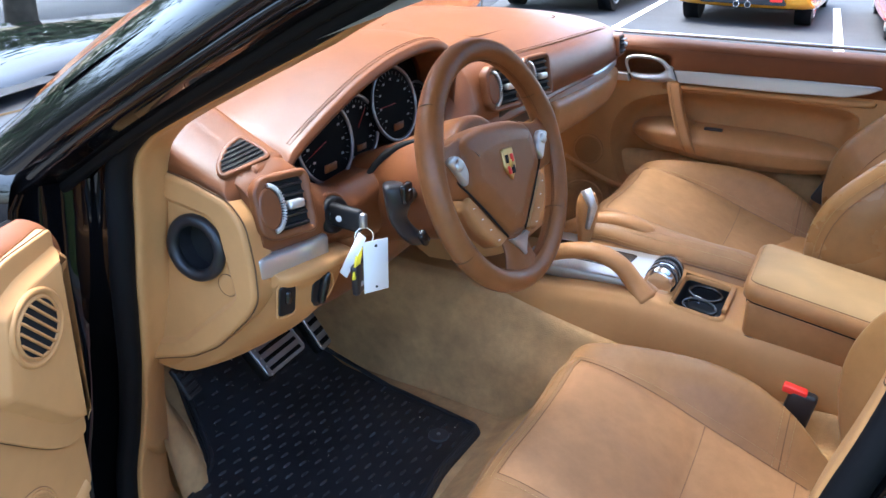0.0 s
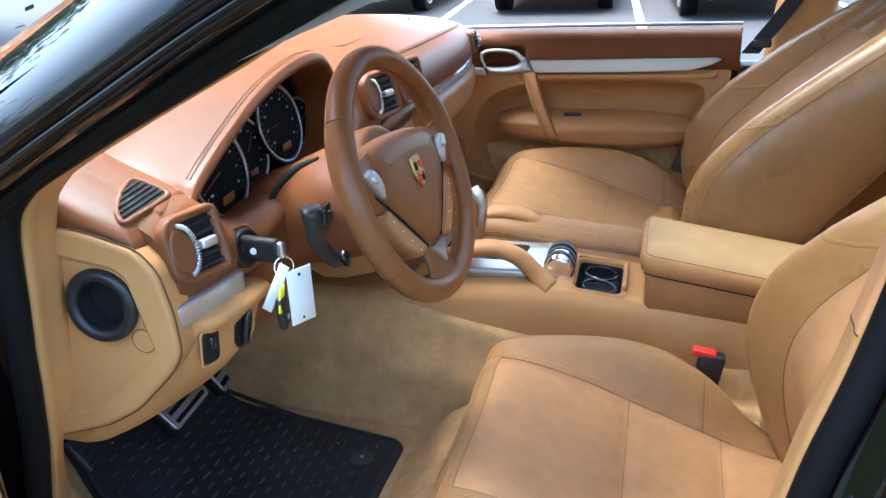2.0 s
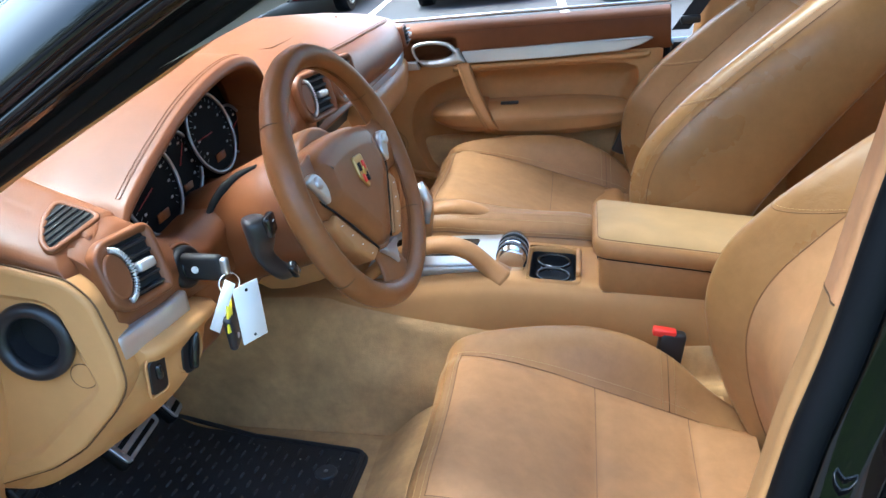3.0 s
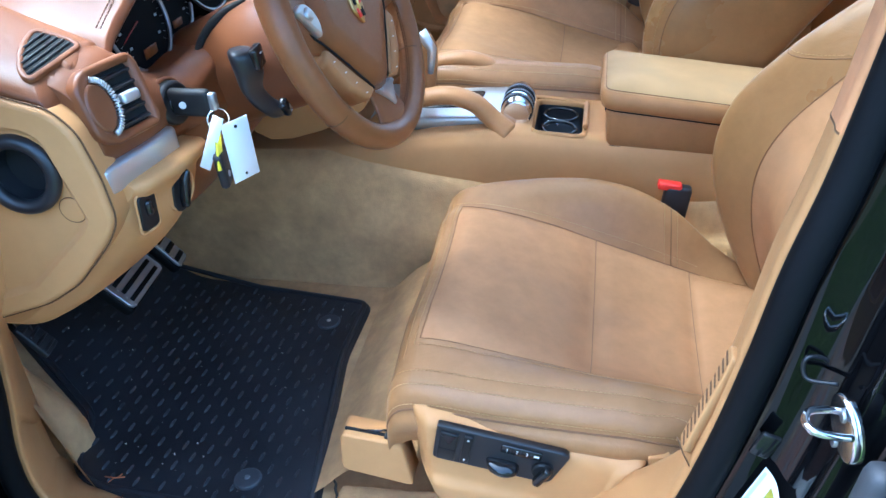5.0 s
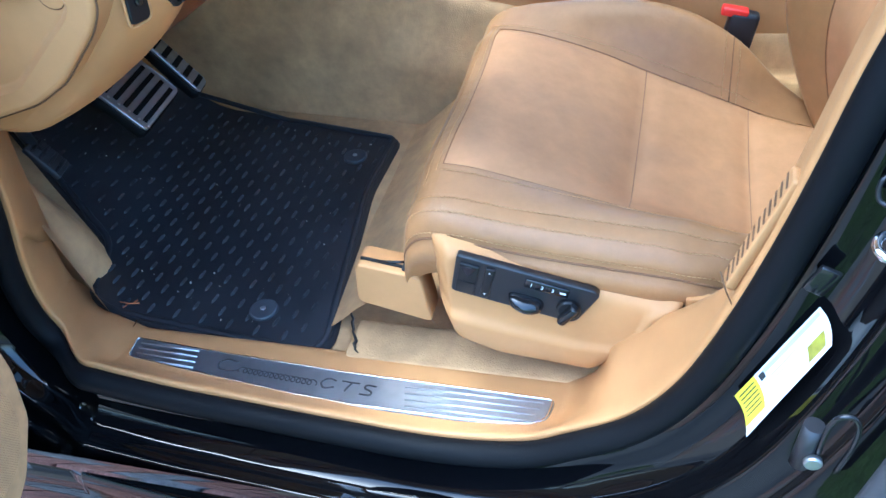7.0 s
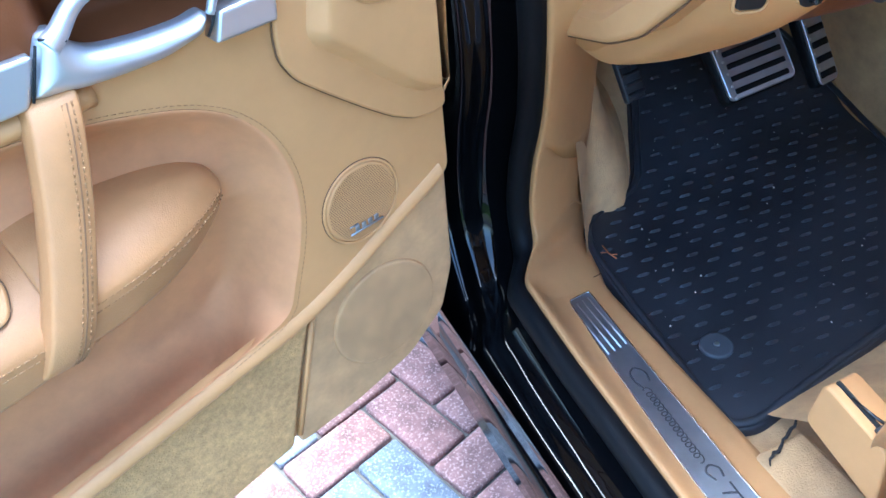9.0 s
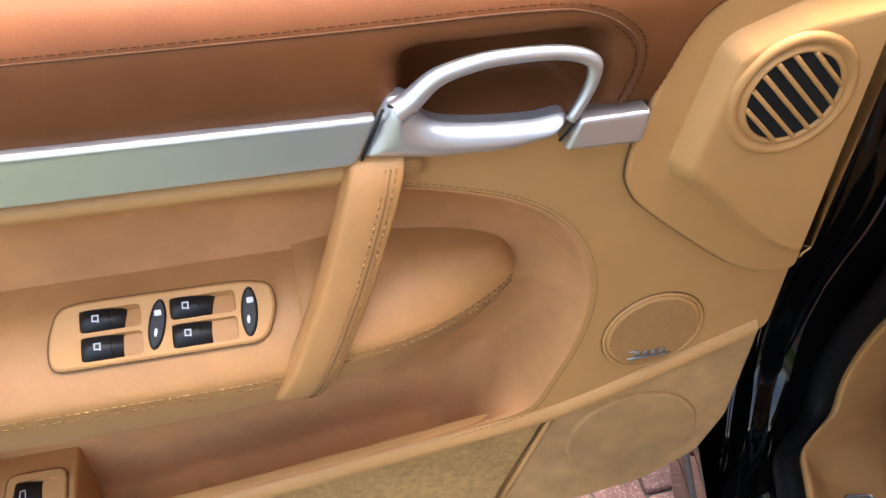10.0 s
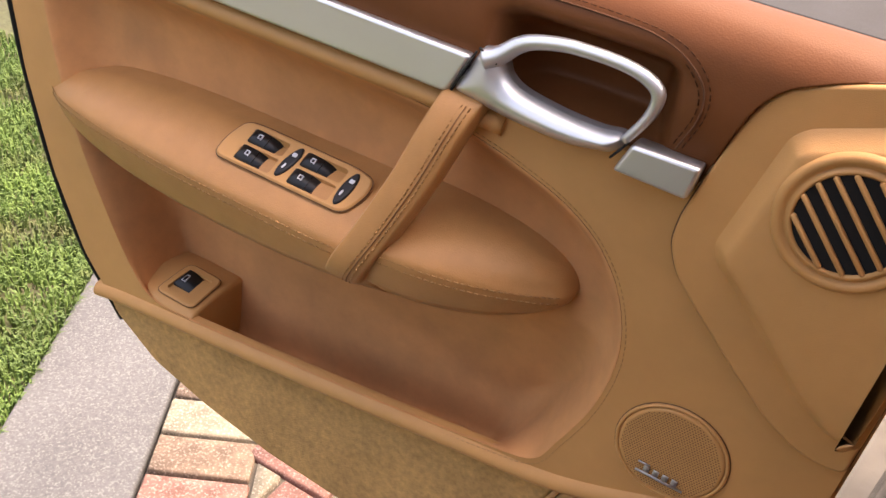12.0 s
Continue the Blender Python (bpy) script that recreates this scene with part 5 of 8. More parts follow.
rl = part("rail_latch", rbox((-0.409, 1.040, 0.6075), (0.024, 0.022, 0.007), 0.002, 2, (0, 10, 0)), PLASTIC, rail)
part("latch_lever", tube([(-0.455, 1.034, 0.6170), (-0.43, 1.038, 0.6145), (-0.405, 1.044, 0.6125)], 0.0018, 6), GLOSS, rl)

STAIN = material("brown_spot", (0.13, 0.055, 0.028), 0.8)
for sx, sy, r_ in ((-0.214, 1.148, 0.0034), (-0.209, 1.154, 0.0018), (-0.10, 1.47, 0.0016)):
    ri, ci_ = np.unravel_index(np.argmin((DR[:, :, 0] - sx) ** 2 + (DR[:, :, 1] - sy) ** 2), DR.shape[:2])
    q_ = DR[ri, ci_]
    part("spot", disc((q_[0], q_[1], q_[2] + 0.0030), (0.2, 0, 1), r_, 0.0008, 0.0003, 12), STAIN, driver_seat, "small brown spot")

buckle = thing("seat_belt_buckle", "black seat belt buckle with a red release button", "belt buckle", (-0.01, 1.60, 0.62))
part("buckle_body", rbox((-0.004, 1.598, 0.655), (0.048, 0.026, 0.10), 0.007, 3, (0, 10, 0)), PLASTIC, buckle)
part("release_button", rbox((-0.012, 1.596, 0.705), (0.042, 0.02, 0.014), 0.003, 2, (0, 10, 0)), RED, buckle, "red release button")

passenger_seat, _ = front_seat("passenger_car_seat", "tan leather passenger seat with suede centre panels", -0.085, 2.20, 0.11, 0.0, -0.062, 1.10, panel=material("brown_suede_panel", (0.345, 0.182, 0.076), 0.75, spec=0.2, vary=0.12, vary_size=5, fine=0.09, fine_size=30, grain=0.3, grain_size=1500))
part("seat_base", rbox((-0.28, 2.2, 0.60), (0.46, 0.46, 0.22), 0.03), TRIM, passenger_seat)
pbuckle = thing("passenger_belt_buckle", "black belt tongue beside the passenger seat", "belt buckle", (-0.06, 2.46, 0.8))
part("tongue", rbox((-0.05, 2.455, 0.82), (0.035, 0.02, 0.075), 0.006, 2, (0, 25, 0)), PLASTIC, pbuckle)

# ---- front doors ----
DOOR_TURN = -73.0
DA = radians(73)
DOOR_M = pose(0.0, 0.0, 0.0, 0, 0, DOOR_TURN)
DOOR_M.translation = Vector((math.sin(DA), math.cos(DA), 0)) * -0.521


def door_set(m, name, label, driver=True, flip=1):
    """A front door in its own axes: x back from the hinge, y inwards, z up. flip -1 mirrors it for the far side."""
    d = thing(name, label, "car door", m=m)
    F = lambda a, dd, b: (a, flip * dd, b)

    def fp(nm, bm, mt, parent=d, lab=""):
        if flip < 0:
            bmesh.ops.reverse_faces(bm, faces=bm.faces)
        return part(nm, bm, mt, parent, lab)

    def fl(bm):
        if flip < 0:
            bm.transform(Matrix.Diagonal((1, -1, 1, 1)))
        return bm
    # black outer shell
    sh = rounded([(-0.985, 0.52), (-0.96, 1.06), (-0.03, 1.065), (-0.04, 0.98), (-0.10, 0.74), (-0.20, 0.61), (-0.34, 0.545), (-0.55, 0.515), (-0.85, 0.515)], 0.05)
    part("shell", fl(slab(sh, -0.19, -0.104, None, 0.02)), PAINT, d, "gloss black door shell")
    # upper leather trim with a dished pocket behind the handle
    rows = []
    cc = rounded([(-0.950, 1.152), (-0.872, 1.146), (-0.838, 1.135), (-0.815, 1.124), (-0.804, 1.109), (-0.797, 1.087), (-0.789, 1.05), (-0.783, 1.02), (-0.783, 0.998), (-0.794, 0.977), (-0.82, 0.953), (-0.856, 0.922), (-0.886, 0.898), (-0.913, 0.883), (-0.935, 0.880), (-0.950, 0.882)], 0.008)
    for s in np.concatenate([np.linspace(-0.955, -0.77, 170), np.linspace(-0.76, -0.60, 44), np.linspace(-0.58, -0.055, 22)]):
        r = []
        for w, z in cr([(-0.014, 1.050), (-0.006, 1.066), (0.0, 1.09), (0.0, 1.115), (-0.004, 1.135), (-0.015, 1.149), (-0.031, 1.156), (-0.046, 1.157), (-0.053, 1.150), (-0.056, 1.10)], 22):
            ms = 1 / (1 + math.exp(-(s + 0.747) / 0.004)) / (1 + math.exp((s + 0.632) / 0.005))
            mz = 1 / (1 + math.exp(-(z - 1.06) / 0.003)) / (1 + math.exp((z - 1.1125) / 0.003))
            under = 0.03 if s < -0.78 and inside((s, z), cc) else 0.0
            r.append((s, w - 0.052 * ms * mz - under, z))
        rows.append(r)
    ut = part("upper_trim", fl(grid(rows)), DOORSADDLE, d, "saddle-brown leather upper door trim")
    for k in (0.0, 0.0065):
        path = cr([(-0.06, -0.0040, 1.136 - k), (-0.3, -0.0038, 1.1355 - k), (-0.55, -0.0038, 1.1355 - k), (-0.695, -0.0040, 1.137 - k), (-0.745 + k * .5, -0.0035, 1.1325 - k), (-0.771 + k, 0.0, 1.116 - k * 0.6), (-0.777 + k, 0.001, 1.094), (-0.769 + k, 0.001, 1.066)], 8)
        stitches([(a, flip * (b + 0.0008), c) for a, b, c in path], ut, TRIMTHREAD, r=0.0005)
    part("trim_seam", fl(tube(cr([(-0.06, -0.0035, 1.1325), (-0.55, -0.003, 1.1322), (-0.695, -0.003, 1.1335), (-0.741, -0.0025, 1.129), (-0.768, 0.0005, 1.113), (-0.7735, 0.001, 1.092), (-0.766, 0.0005, 1.066)], 8), 0.0008, 5)), THREAD_DARK, ut)
    part("padded_bead", fl(tube(cr([(-0.112, -0.015, 1.043), (-0.14, -0.011, 1.037), (-0.35, -0.0105, 1.0355), (-0.58, -0.0105, 1.0345), (-0.64, -0.016, 1.031)], 6), 0.0105, 12, flat=0.85)), TRIM, d, "tan padded bead below the silver strip")
    # silver strip, handle base, loop and small strip
    part("trim_strip", fl(slab(rounded([(-0.597, 1.047), (-0.612, 1.080), (-0.35, 1.084), (-0.112, 1.087), (-0.098, 1.082), (-0.13, 1.066), (-0.18, 1.053), (-0.35, 1.048)], 0.006), -0.012, 0.006, None, 0.003)), SILVER, d, "satin silver trim strip")
    base_o = cr([(-0.6005, 1.0505), (-0.608, 1.068), (-0.6165, 1.086), (-0.622, 1.0885), (-0.630, 1.0875), (-0.6355, 1.081), (-0.640, 1.073), (-0.650, 1.067), (-0.667, 1.0635), (-0.690, 1.061), (-0.713, 1.0605), (-0.728, 1.0625), (-0.7325, 1.058), (-0.726, 1.0475), (-0.711, 1.0435), (-0.694, 1.0408), (-0.671, 1.0408), (-0.645, 1.0423), (-0.622, 1.0455)], 5, closed=True)
    crown = dish(base_o[:, ::-1], lambda e, a, b: -0.003 + 0.0125 * (1 - math.exp(-e / 0.0050)), 90, 26, lambda a, dd, b: (b, dd, a))
    skirt = grid([[(x, dd, z) for x, z in base_o] for dd in (-0.012, -0.0029)], closed_u=True)
    hd = part("door_handle", fl(join(crown, skirt)), SILVER, d, "satin silver pull handle base")
    part("handle_loop", fl(tube(cr([(-0.6215, 0.004, 1.0805), (-0.631, 0.002, 1.0858), (-0.6438, 0.001, 1.0974), (-0.6554, 0.001, 1.1031), (-0.6753, 0.001, 1.1076), (-0.693, 0.001, 1.1087), (-0.7095, 0.001, 1.1087), (-0.7236, 0.001, 1.1074), (-0.7363, 0.001, 1.104), (-0.7444, 0.001, 1.098), (-0.7452, 0.001, 1.0884), (-0.7412, 0.002, 1.076), (-0.7328, 0.003, 1.0604)], 6), [0.0078, 0.007, 0.006, 0.0054, 0.005, 0.0048, 0.0046, 0.0046, 0.0048, 0.005, 0.0044, 0.0038, 0.0034], 14)), SILVER, hd, "satin silver handle loop")
    for gap in ([(-0.6005, 0.0045, 1.0505), (-0.6070, 0.0050, 1.066), (-0.6150, 0.0045, 1.0845)], [(-0.6175, 0.0060, 1.0880), (-0.626, 0.0090, 1.0850), (-0.6330, 0.0070, 1.0815)], [(-0.7365, 0.004, 1.0610), (-0.7315, 0.0045, 1.0525), (-0.7270, 0.0035, 1.0455)]):
        part("handle_joint", fl(tube(gap, 0.0010, 6)), BLACKV, hd)
    part("small_strip", fl(slab(rounded([(-0.739, 1.0605), (-0.787, 1.0615), (-0.784, 1.037), (-0.731, 1.038)], 0.003), -0.012, 0.006, None, 0.003)), SILVER, d, "short satin silver strip")
    # tan card with the suede hollow
    hollow = cr([(-0.135, 0.985), (-0.16, 1.016), (-0.22, 1.024), (-0.40, 1.0265), (-0.56, 1.024), (-0.625, 1.014), (-0.668, 1.003), (-0.706, 0.989), (-0.738, 0.967), (-0.763, 0.932), (-0.776, 0.885), (-0.771, 0.83), (-0.752, 0.775), (-0.735, 0.742), (-0.69, 0.73), (-0.60, 0.714), (-0.52, 0.702), (-0.43, 0.69), (-0.35, 0.68), (-0.28, 0.676), (-0.245, 0.70), (-0.20, 0.775), (-0.158, 0.87)], 5, closed=True)
    card_o = rounded([(-0.075, 1.052), (-0.62, 1.05), (-0.80, 1.045), (-0.95, 1.03), (-0.952, 0.80), (-0.87, 0.772), (-0.762, 0.732), (-0.66, 0.715), (-0.52, 0.693), (-0.34, 0.668), (-0.20, 0.648), (-0.165, 0.69), (-0.125, 0.78), (-0.095, 0.89)], 0.012)
    card = part("card", fl(bridged(card_o, hollow, -0.012, centre=(-0.46, 0.85))), TRIM, d, "tan moulded door card")
    part("card_edge", fl(grid([[(x, -0.012, z) for x, z in card_o], [(x, -0.02, z) for x, z in inset(card_o, -0.004)], [(x, -0.024 if z < 0.745 and -0.77 < x < -0.185 else -0.05 if x > -0.21 else -0.10, z) for x, z in inset(card_o, -0.004)]], closed_u=True)), TRIM, d)
    part("edge_rubber", fl(tube(cr([(-0.060, -0.026, 1.05), (-0.067, -0.026, 0.98), (-0.081, -0.026, 0.885), (-0.110, -0.026, 0.776), (-0.150, -0.026, 0.686), (-0.180, -0.028, 0.642), (-0.200, -0.034, 0.600)], 5), 0.0075, 8)), RUBBER, d, "black rubber along the door edge")
    def hollow_depth(e, a, b):
        """The hollow: a soft rim, and a deep bin behind the ledge at its foot."""
        bin_ = min(1, max(0, (0.80 - b) / 0.07)) * min(1, max(0, (a + 0.725) / 0.05))
        soft = 0.022 * (1 - bin_) + 0.0045 * bin_
        return -0.0115 - 0.043 * (1 - math.exp(-(max(0, e - 0.001) / soft) ** 1.5)) - 0.040 * min(1, max(0, (0.87 - b) / 0.1)) * min(1, e / soft)
    def sunk(a, dd, b):
        """The foot of the bin lies below the ledge."""
        deep = min(1, max(0, (-dd - 0.014) / 0.05)) * min(1, max(0, (a + 0.725) / 0.05)) * min(1, max(0, (-0.215 - a) / 0.04))
        ledge = 0.667 + max(0.0, -a - 0.28) * 0.135
        return (a, dd, b - 0.085 * deep * min(1, max(0, (ledge + 0.10 - b) / 0.10)))
    su = part("suede_insert", fl(dish(hollow, hollow_depth, 110, 96, sunk)), SUEDE if driver else TAN, d, "rose-tan suede insert")
    stitches([(a, flip * -0.0095, b) for a, b in inset(hollow, -0.004)[20:75]], su, DOORTHREAD, 0.0055, 0.0034, 0.0004)
    # armrest in two pieces and the strap over it
    def pad_rows(spans, zs):
        """Cross-sections of a padded rest: s, top height, reach of the stitch line, foot."""
        out = []
        for s, zt, w, zb in spans:
            st, wb, bk = min(zs, 0.5 * (zt + zb)), min(-0.045, w - 0.035), min(-0.10, w - 0.05)
            out.append([(s, bk, zt + 0.004), (s, wb, zt), (s, wb + 0.35 * (w - wb), zt - 0.07 * (zt - st)), (s, wb + 0.72 * (w - wb), zt - 0.36 * (zt - st)), (s, w - 0.004, st + 0.3 * (zt - st)),
                        (s, w, st), (s, w - 0.0035, zb + 0.45 * (st - zb)), (s, w - 0.011, zb + 0.004), (s, max(bk, w - 0.045), zb - 0.006)])
        return out
    arm = pad_rows(((-0.104, 0.888, -0.042, 0.880), (-0.110, 0.892, -0.031, 0.872), (-0.13, 0.899, -0.016, 0.864), (-0.16, 0.908, 0.0, 0.857), (-0.20, 0.917, 0.012, 0.851), (-0.26, 0.925, 0.022, 0.846), (-0.34, 0.930, 0.029, 0.844), (-0.44, 0.931, 0.030, 0.845), (-0.52, 0.932, 0.029, 0.85), (-0.57, 0.932, 0.024, 0.855)), 0.886)
    ar = part("armrest", fl(loft(arm, 6, 5)), TAN, d, "tan leather armrest")
    for k in (0, 0.006):
        stitches(cr([(p[5][0], flip * (p[5][1] + 0.0004), p[5][2] + 0.003 - k) for p in arm[1:]], 4), ar, DOORTHREAD)
    tip = pad_rows(((-0.55, 0.936, 0.024, 0.860), (-0.575, 0.940, 0.030, 0.862), (-0.62, 0.939, 0.024, 0.865), (-0.66, 0.934, 0.010, 0.869), (-0.688, 0.927, -0.006, 0.874), (-0.706, 0.920, -0.019, 0.879), (-0.7155, 0.913, -0.029, 0.884), (-0.7205, 0.906, -0.041, 0.891), (-0.7215, 0.902, -0.052, 0.897)), 0.904)
    tp = part("armrest_tip", fl(loft(tip, 6, 5)), TAN, d, "tan leather front armrest")
    for k in (0, 0.006):
        stitches(cr([(p[5][0], flip * (p[5][1] + 0.0004), p[5][2] + 0.002 - k) for p in tip[1:-2]], 4), tp, DOORTHREAD)
    strap = []
    for s, z, w in ((-0.611, 1.052, -0.006), (-0.610, 1.045, 0.008), (-0.603, 1.022, 0.017), (-0.588, 0.975, 0.025), (-0.568, 0.925, 0.0335), (-0.552, 0.890, 0.0375), (-0.542, 0.868, 0.031), (-0.537, 0.857, 0.016), (-0.535, 0.853, -0.006)):
        strap.append([(s + 0.0165, w - 0.020, z), (s + 0.0178, w - 0.007, z), (s + 0.0165, w - 0.0012, z), (s + 0.0125, w + 0.0008, z), (s, w + 0.002, z), (s - 0.0125, w + 0.0008, z), (s - 0.0165, w - 0.0012, z), (s - 0.0178, w - 0.007, z), (s - 0.0165, w - 0.020, z)])
    stp = part("pull_strap", fl(loft(strap, 6, 3)), TAN, d, "tan leather pull strap")
    mid_line = lambda k: cr([(p[4][0] - 0.0075 + k, flip * (p[4][1] + 0.0002), p[4][2]) for p in strap[1:-1]], 6)
    for k in (-0.0035, 0.0035):
        stitches(mid_line(k), stp, DOORTHREAD, 0.0055, 0.0036, 0.0007)
    part("strap_seam", tube(mid_line(0.0), 0.0006, 5), PORE, stp)
    # pocket lip, carpeted lower panel and speaker panel
    lipc = cr([(-0.940, 0.806), (-0.87, 0.776), (-0.765, 0.733), (-0.66, 0.715), (-0.52, 0.694), (-0.35, 0.671), (-0.23, 0.656), (-0.182, 0.647)], 6)
    lp = [[(s, -0.027, z - 0.03), (s, -0.0255, z + 0.004), (s, -0.020, z + 0.0085), (s, -0.011, z + 0.007), (s, -0.006, z - 0.002), (s, -0.010, z - 0.010), (s, -0.03, z - 0.014)] for s, z in lipc]
    part("pocket_lip", fl(grid([cr(r, 4) for r in lp])), TRIM, d, "tan ledge along the door pocket")
    carp = rounded([(-0.768, 0.724), (-0.66, 0.706), (-0.52, 0.685), (-0.35, 0.662), (-0.18, 0.64), (-0.20, 0.61), (-0.26, 0.57), (-0.34, 0.548), (-0.44, 0.532), (-0.58, 0.527), (-0.708, 0.545), (-0.74, 0.645)], 0.008)
    part("carpet_panel", fl(slab(carp, -0.030, -0.022, None, 0.006)), CARPET2, d, "beige carpet panel low on the door")
    spk = rounded([(-0.772, 0.724), (-0.87, 0.766), (-0.955, 0.80), (-0.955, 0.66), (-0.935, 0.60), (-0.88, 0.562), (-0.80, 0.548), (-0.714, 0.545), (-0.744, 0.645)], 0.01)
    part("panel_back", fl(slab([(-0.95, 0.66), (-0.93, 0.604), (-0.878, 0.566), (-0.80, 0.552), (-0.712, 0.548), (-0.58, 0.531), (-0.44, 0.536), (-0.34, 0.552), (-0.26, 0.574), (-0.20, 0.614), (-0.20, 0.60), (-0.70, 0.66), (-0.945, 0.75)], -0.036, -0.031, None, 0.001)), TRIM, d)
    lowp = part("speaker_panel", fl(slab(spk, -0.10, -0.020, None, 0.004)), WORNCLOTH, d, "worn tan lower speaker panel")
    part("woofer_grille", fl(slab(ellipse(-0.852, 0.655, 0.072, 0.066, 48, 40), -0.03, -0.0165, None, 0.003)), WORNCLOTH, lowp, "large perforated speaker grille")
    part("panel_piping", fl(tube([(-0.768, -0.02, 0.724), (-0.742, -0.019, 0.645), (-0.716, -0.02, 0.562)], 0.0028, 8)), TRIM, lowp)
    def perforation(cx, cz, rx, rz, turn, dd, pitch, r, parent, lab):
        """Close rows of flat brown dots, painted hole shade, over an oval grille."""
        bm = bmesh.new()
        c_, s_ = math.cos(radians(turn)), math.sin(radians(turn))
        n = int(max(rx, rz) / pitch) + 2
        for i in range(-n, n + 1):
            for j in range(-n - 2, n + 3):
                x, z = (i + 0.5 * (j % 2)) * pitch, j * pitch * 0.87
                u, v = c_ * x + s_ * z, -s_ * x + c_ * z
                if (u / rx) ** 2 + (v / rz) ** 2 < 1:
                    bm.faces.new([bm.verts.new((cx + x + r * math.cos(q), dd, cz + z + r * math.sin(q))) for q in np.linspace(0, 2 * math.pi, 6, endpoint=False)])
        return tagged(part("perforation", fl(bm), PORE, parent, lab), kind="stuff")
    tw = part("speaker_grille", fl(slab(ellipse(-0.8395, 0.8225, 0.0425, 0.0425, 48), -0.02, -0.0085, None, 0.003)), TRIM, card, "round perforated speaker grille")
    perforation(-0.8395, 0.8225, 0.0395, 0.0395, 0, -0.0083, 0.0024, 0.00072, tw, "rows of small brown dots, painted shade of grille holes")
    perforation(-0.852, 0.655, 0.068, 0.062, 40, -0.0163, 0.0030, 0.0006, lowp, "rows of small brown dots, painted shade of grille holes")
    part("grille_ring", fl(ring((-0.8395, -0.0105, 0.8225), (0, 1, 0), 0.0440, 0.0016)), TRIM, tw)
    part("grille_gap", fl(ring((-0.8395, -0.0115, 0.8225), (0, 1, 0), 0.0456, 0.0006, 48, 5)), SEAM, tw)
    if driver:
        slant = [rbox((-0.8395 + 0.0078 * (k - 1.5), -0.0068, 0.799), (0.0050, 0.0010, 0.0060), 0.0003, 1) for k in range(4)]
        part("name_bar", join(*slant, rbox((-0.8395, -0.0072, 0.7938), (0.040, 0.0014, 0.0022), 0.0003, 1), rbox((-0.8245, -0.0072, 0.8032), (0.010, 0.0012, 0.0014), 0.0003, 1)), STEEL, tw, "small silver maker badge")
    # corner cover with the demister vent
    cv = part("corner_cover", fl(slab(cc, -0.05, -0.004, None, 0.0025)), TRIM, d, "tan corner cover with a round vent")
    part("cover_joint", fl(tube([(x, -0.0085, z) for x, z in inset(cc, -0.0003)], 0.0010, 6, closed=True)), SEAM, cv)
    ci = rounded([(-0.950, 1.134), (-0.876, 1.123), (-0.836, 1.1075), (-0.827, 1.098), (-0.820, 1.064), (-0.8095, 1.012), (-0.8145, 0.9985), (-0.835, 0.982), (-0.8654, 0.954), (-0.896, 0.9255), (-0.9225, 0.908), (-0.940, 0.904), (-0.950, 0.905)], 0.006)
    stp_ = grid([[(x, dd, z) for x, z in inset(ci, i)] for i, dd in ((0.0, -0.0045), (0.0014, -0.0038), (0.0105, 0.0095), (0.0125, 0.0108), (0.016, 0.0115))], closed_u=True)
    stp_.faces.new(list(stp_.verts)[-len(ci):]).smooth = True
    part("cover_step", fl(stp_), TRIM, cv)
    VC = (-0.8795, 1.0645)
    vr = part("vent_ring", fl(grid([[(VC[0] + r * math.cos(a), dd, VC[1] + r * math.sin(a)) for a in np.linspace(0, 2 * math.pi, 56, endpoint=False)] for r, dd in ((0.0455, 0.0105), (0.0445, 0.0135), (0.042, 0.0150), (0.039, 0.0142), (0.0375, 0.0122), (0.0362, 0.0122), (0.0352, 0.0145), (0.0335, 0.0150), (0.0322, 0.0138), (0.0318, 0.004), (0.0312, -0.004))], closed_u=True)), TRIM, cv, "round tan vent ring in two steps")
    # shade behind the slats, painted as a near-black disc
    part("vent_throat", fl(disc((VC[0], 0.0112, VC[1]), (0, 1, 0), 0.0325, 0.0015, 0.0002)), BLACKV, vr, "near-black plate, painted shade of the vent opening")
    for k in range(6):
        o = (k - 2.5) * 0.0105
        half = math.sqrt(max(0.0, 0.0325 ** 2 - o ** 2))
        part("vent_slat", fl(rbox((VC[0] + o * 0.70, 0.0138, VC[1] - o * 0.71), (0.0032, 0.0046, 2 * half), 0.0012, 2, (0, 45, 0))), TRIM, vr)
    return d, ar


door, armrest = door_set(DOOR_M, "driver_door", "open driver door with tan and saddle leather trim", True, 1)
pdoor, _ = door_set(pose(0.134, 2.5, 0), "passenger_door", "closed passenger door with tan and saddle leather trim", False, -1)

# ---- switches on the driver door ----
# a panel that lies on the sloping top of the armrest: a along the door, b up the slope
SWO = np.array([-0.456, -0.0045, 0.9235])
e_up = np.array([0.0, -0.86, 0.51])
e_out = np.array([0.0, 0.51, 0.86])
SF = lambda a, d, b: tuple(SWO + np.array([a, 0, 0]) + e_out * d + e_up * b)
SW_O = rounded([(0.0735, -0.0205), (0.0745, 0.0), (0.067, 0.0235), (0.046, 0.0252), (-0.0566, 0.0245), (-0.0762, 0.0203), (-0.0785, 0.004), (-0.070, -0.0208)], 0.012, 6)
WELLS = [rounded([(a0, b0), (a1, b0), (a1, b1), (a0, b1)], 0.0035, 3) for a0, a1 in ((0.053, 0.0125), (-0.0065, -0.0510)) for b0, b1 in ((-0.0168, 0.0), (0.0032, 0.0188))]
TOPD = 0.0032
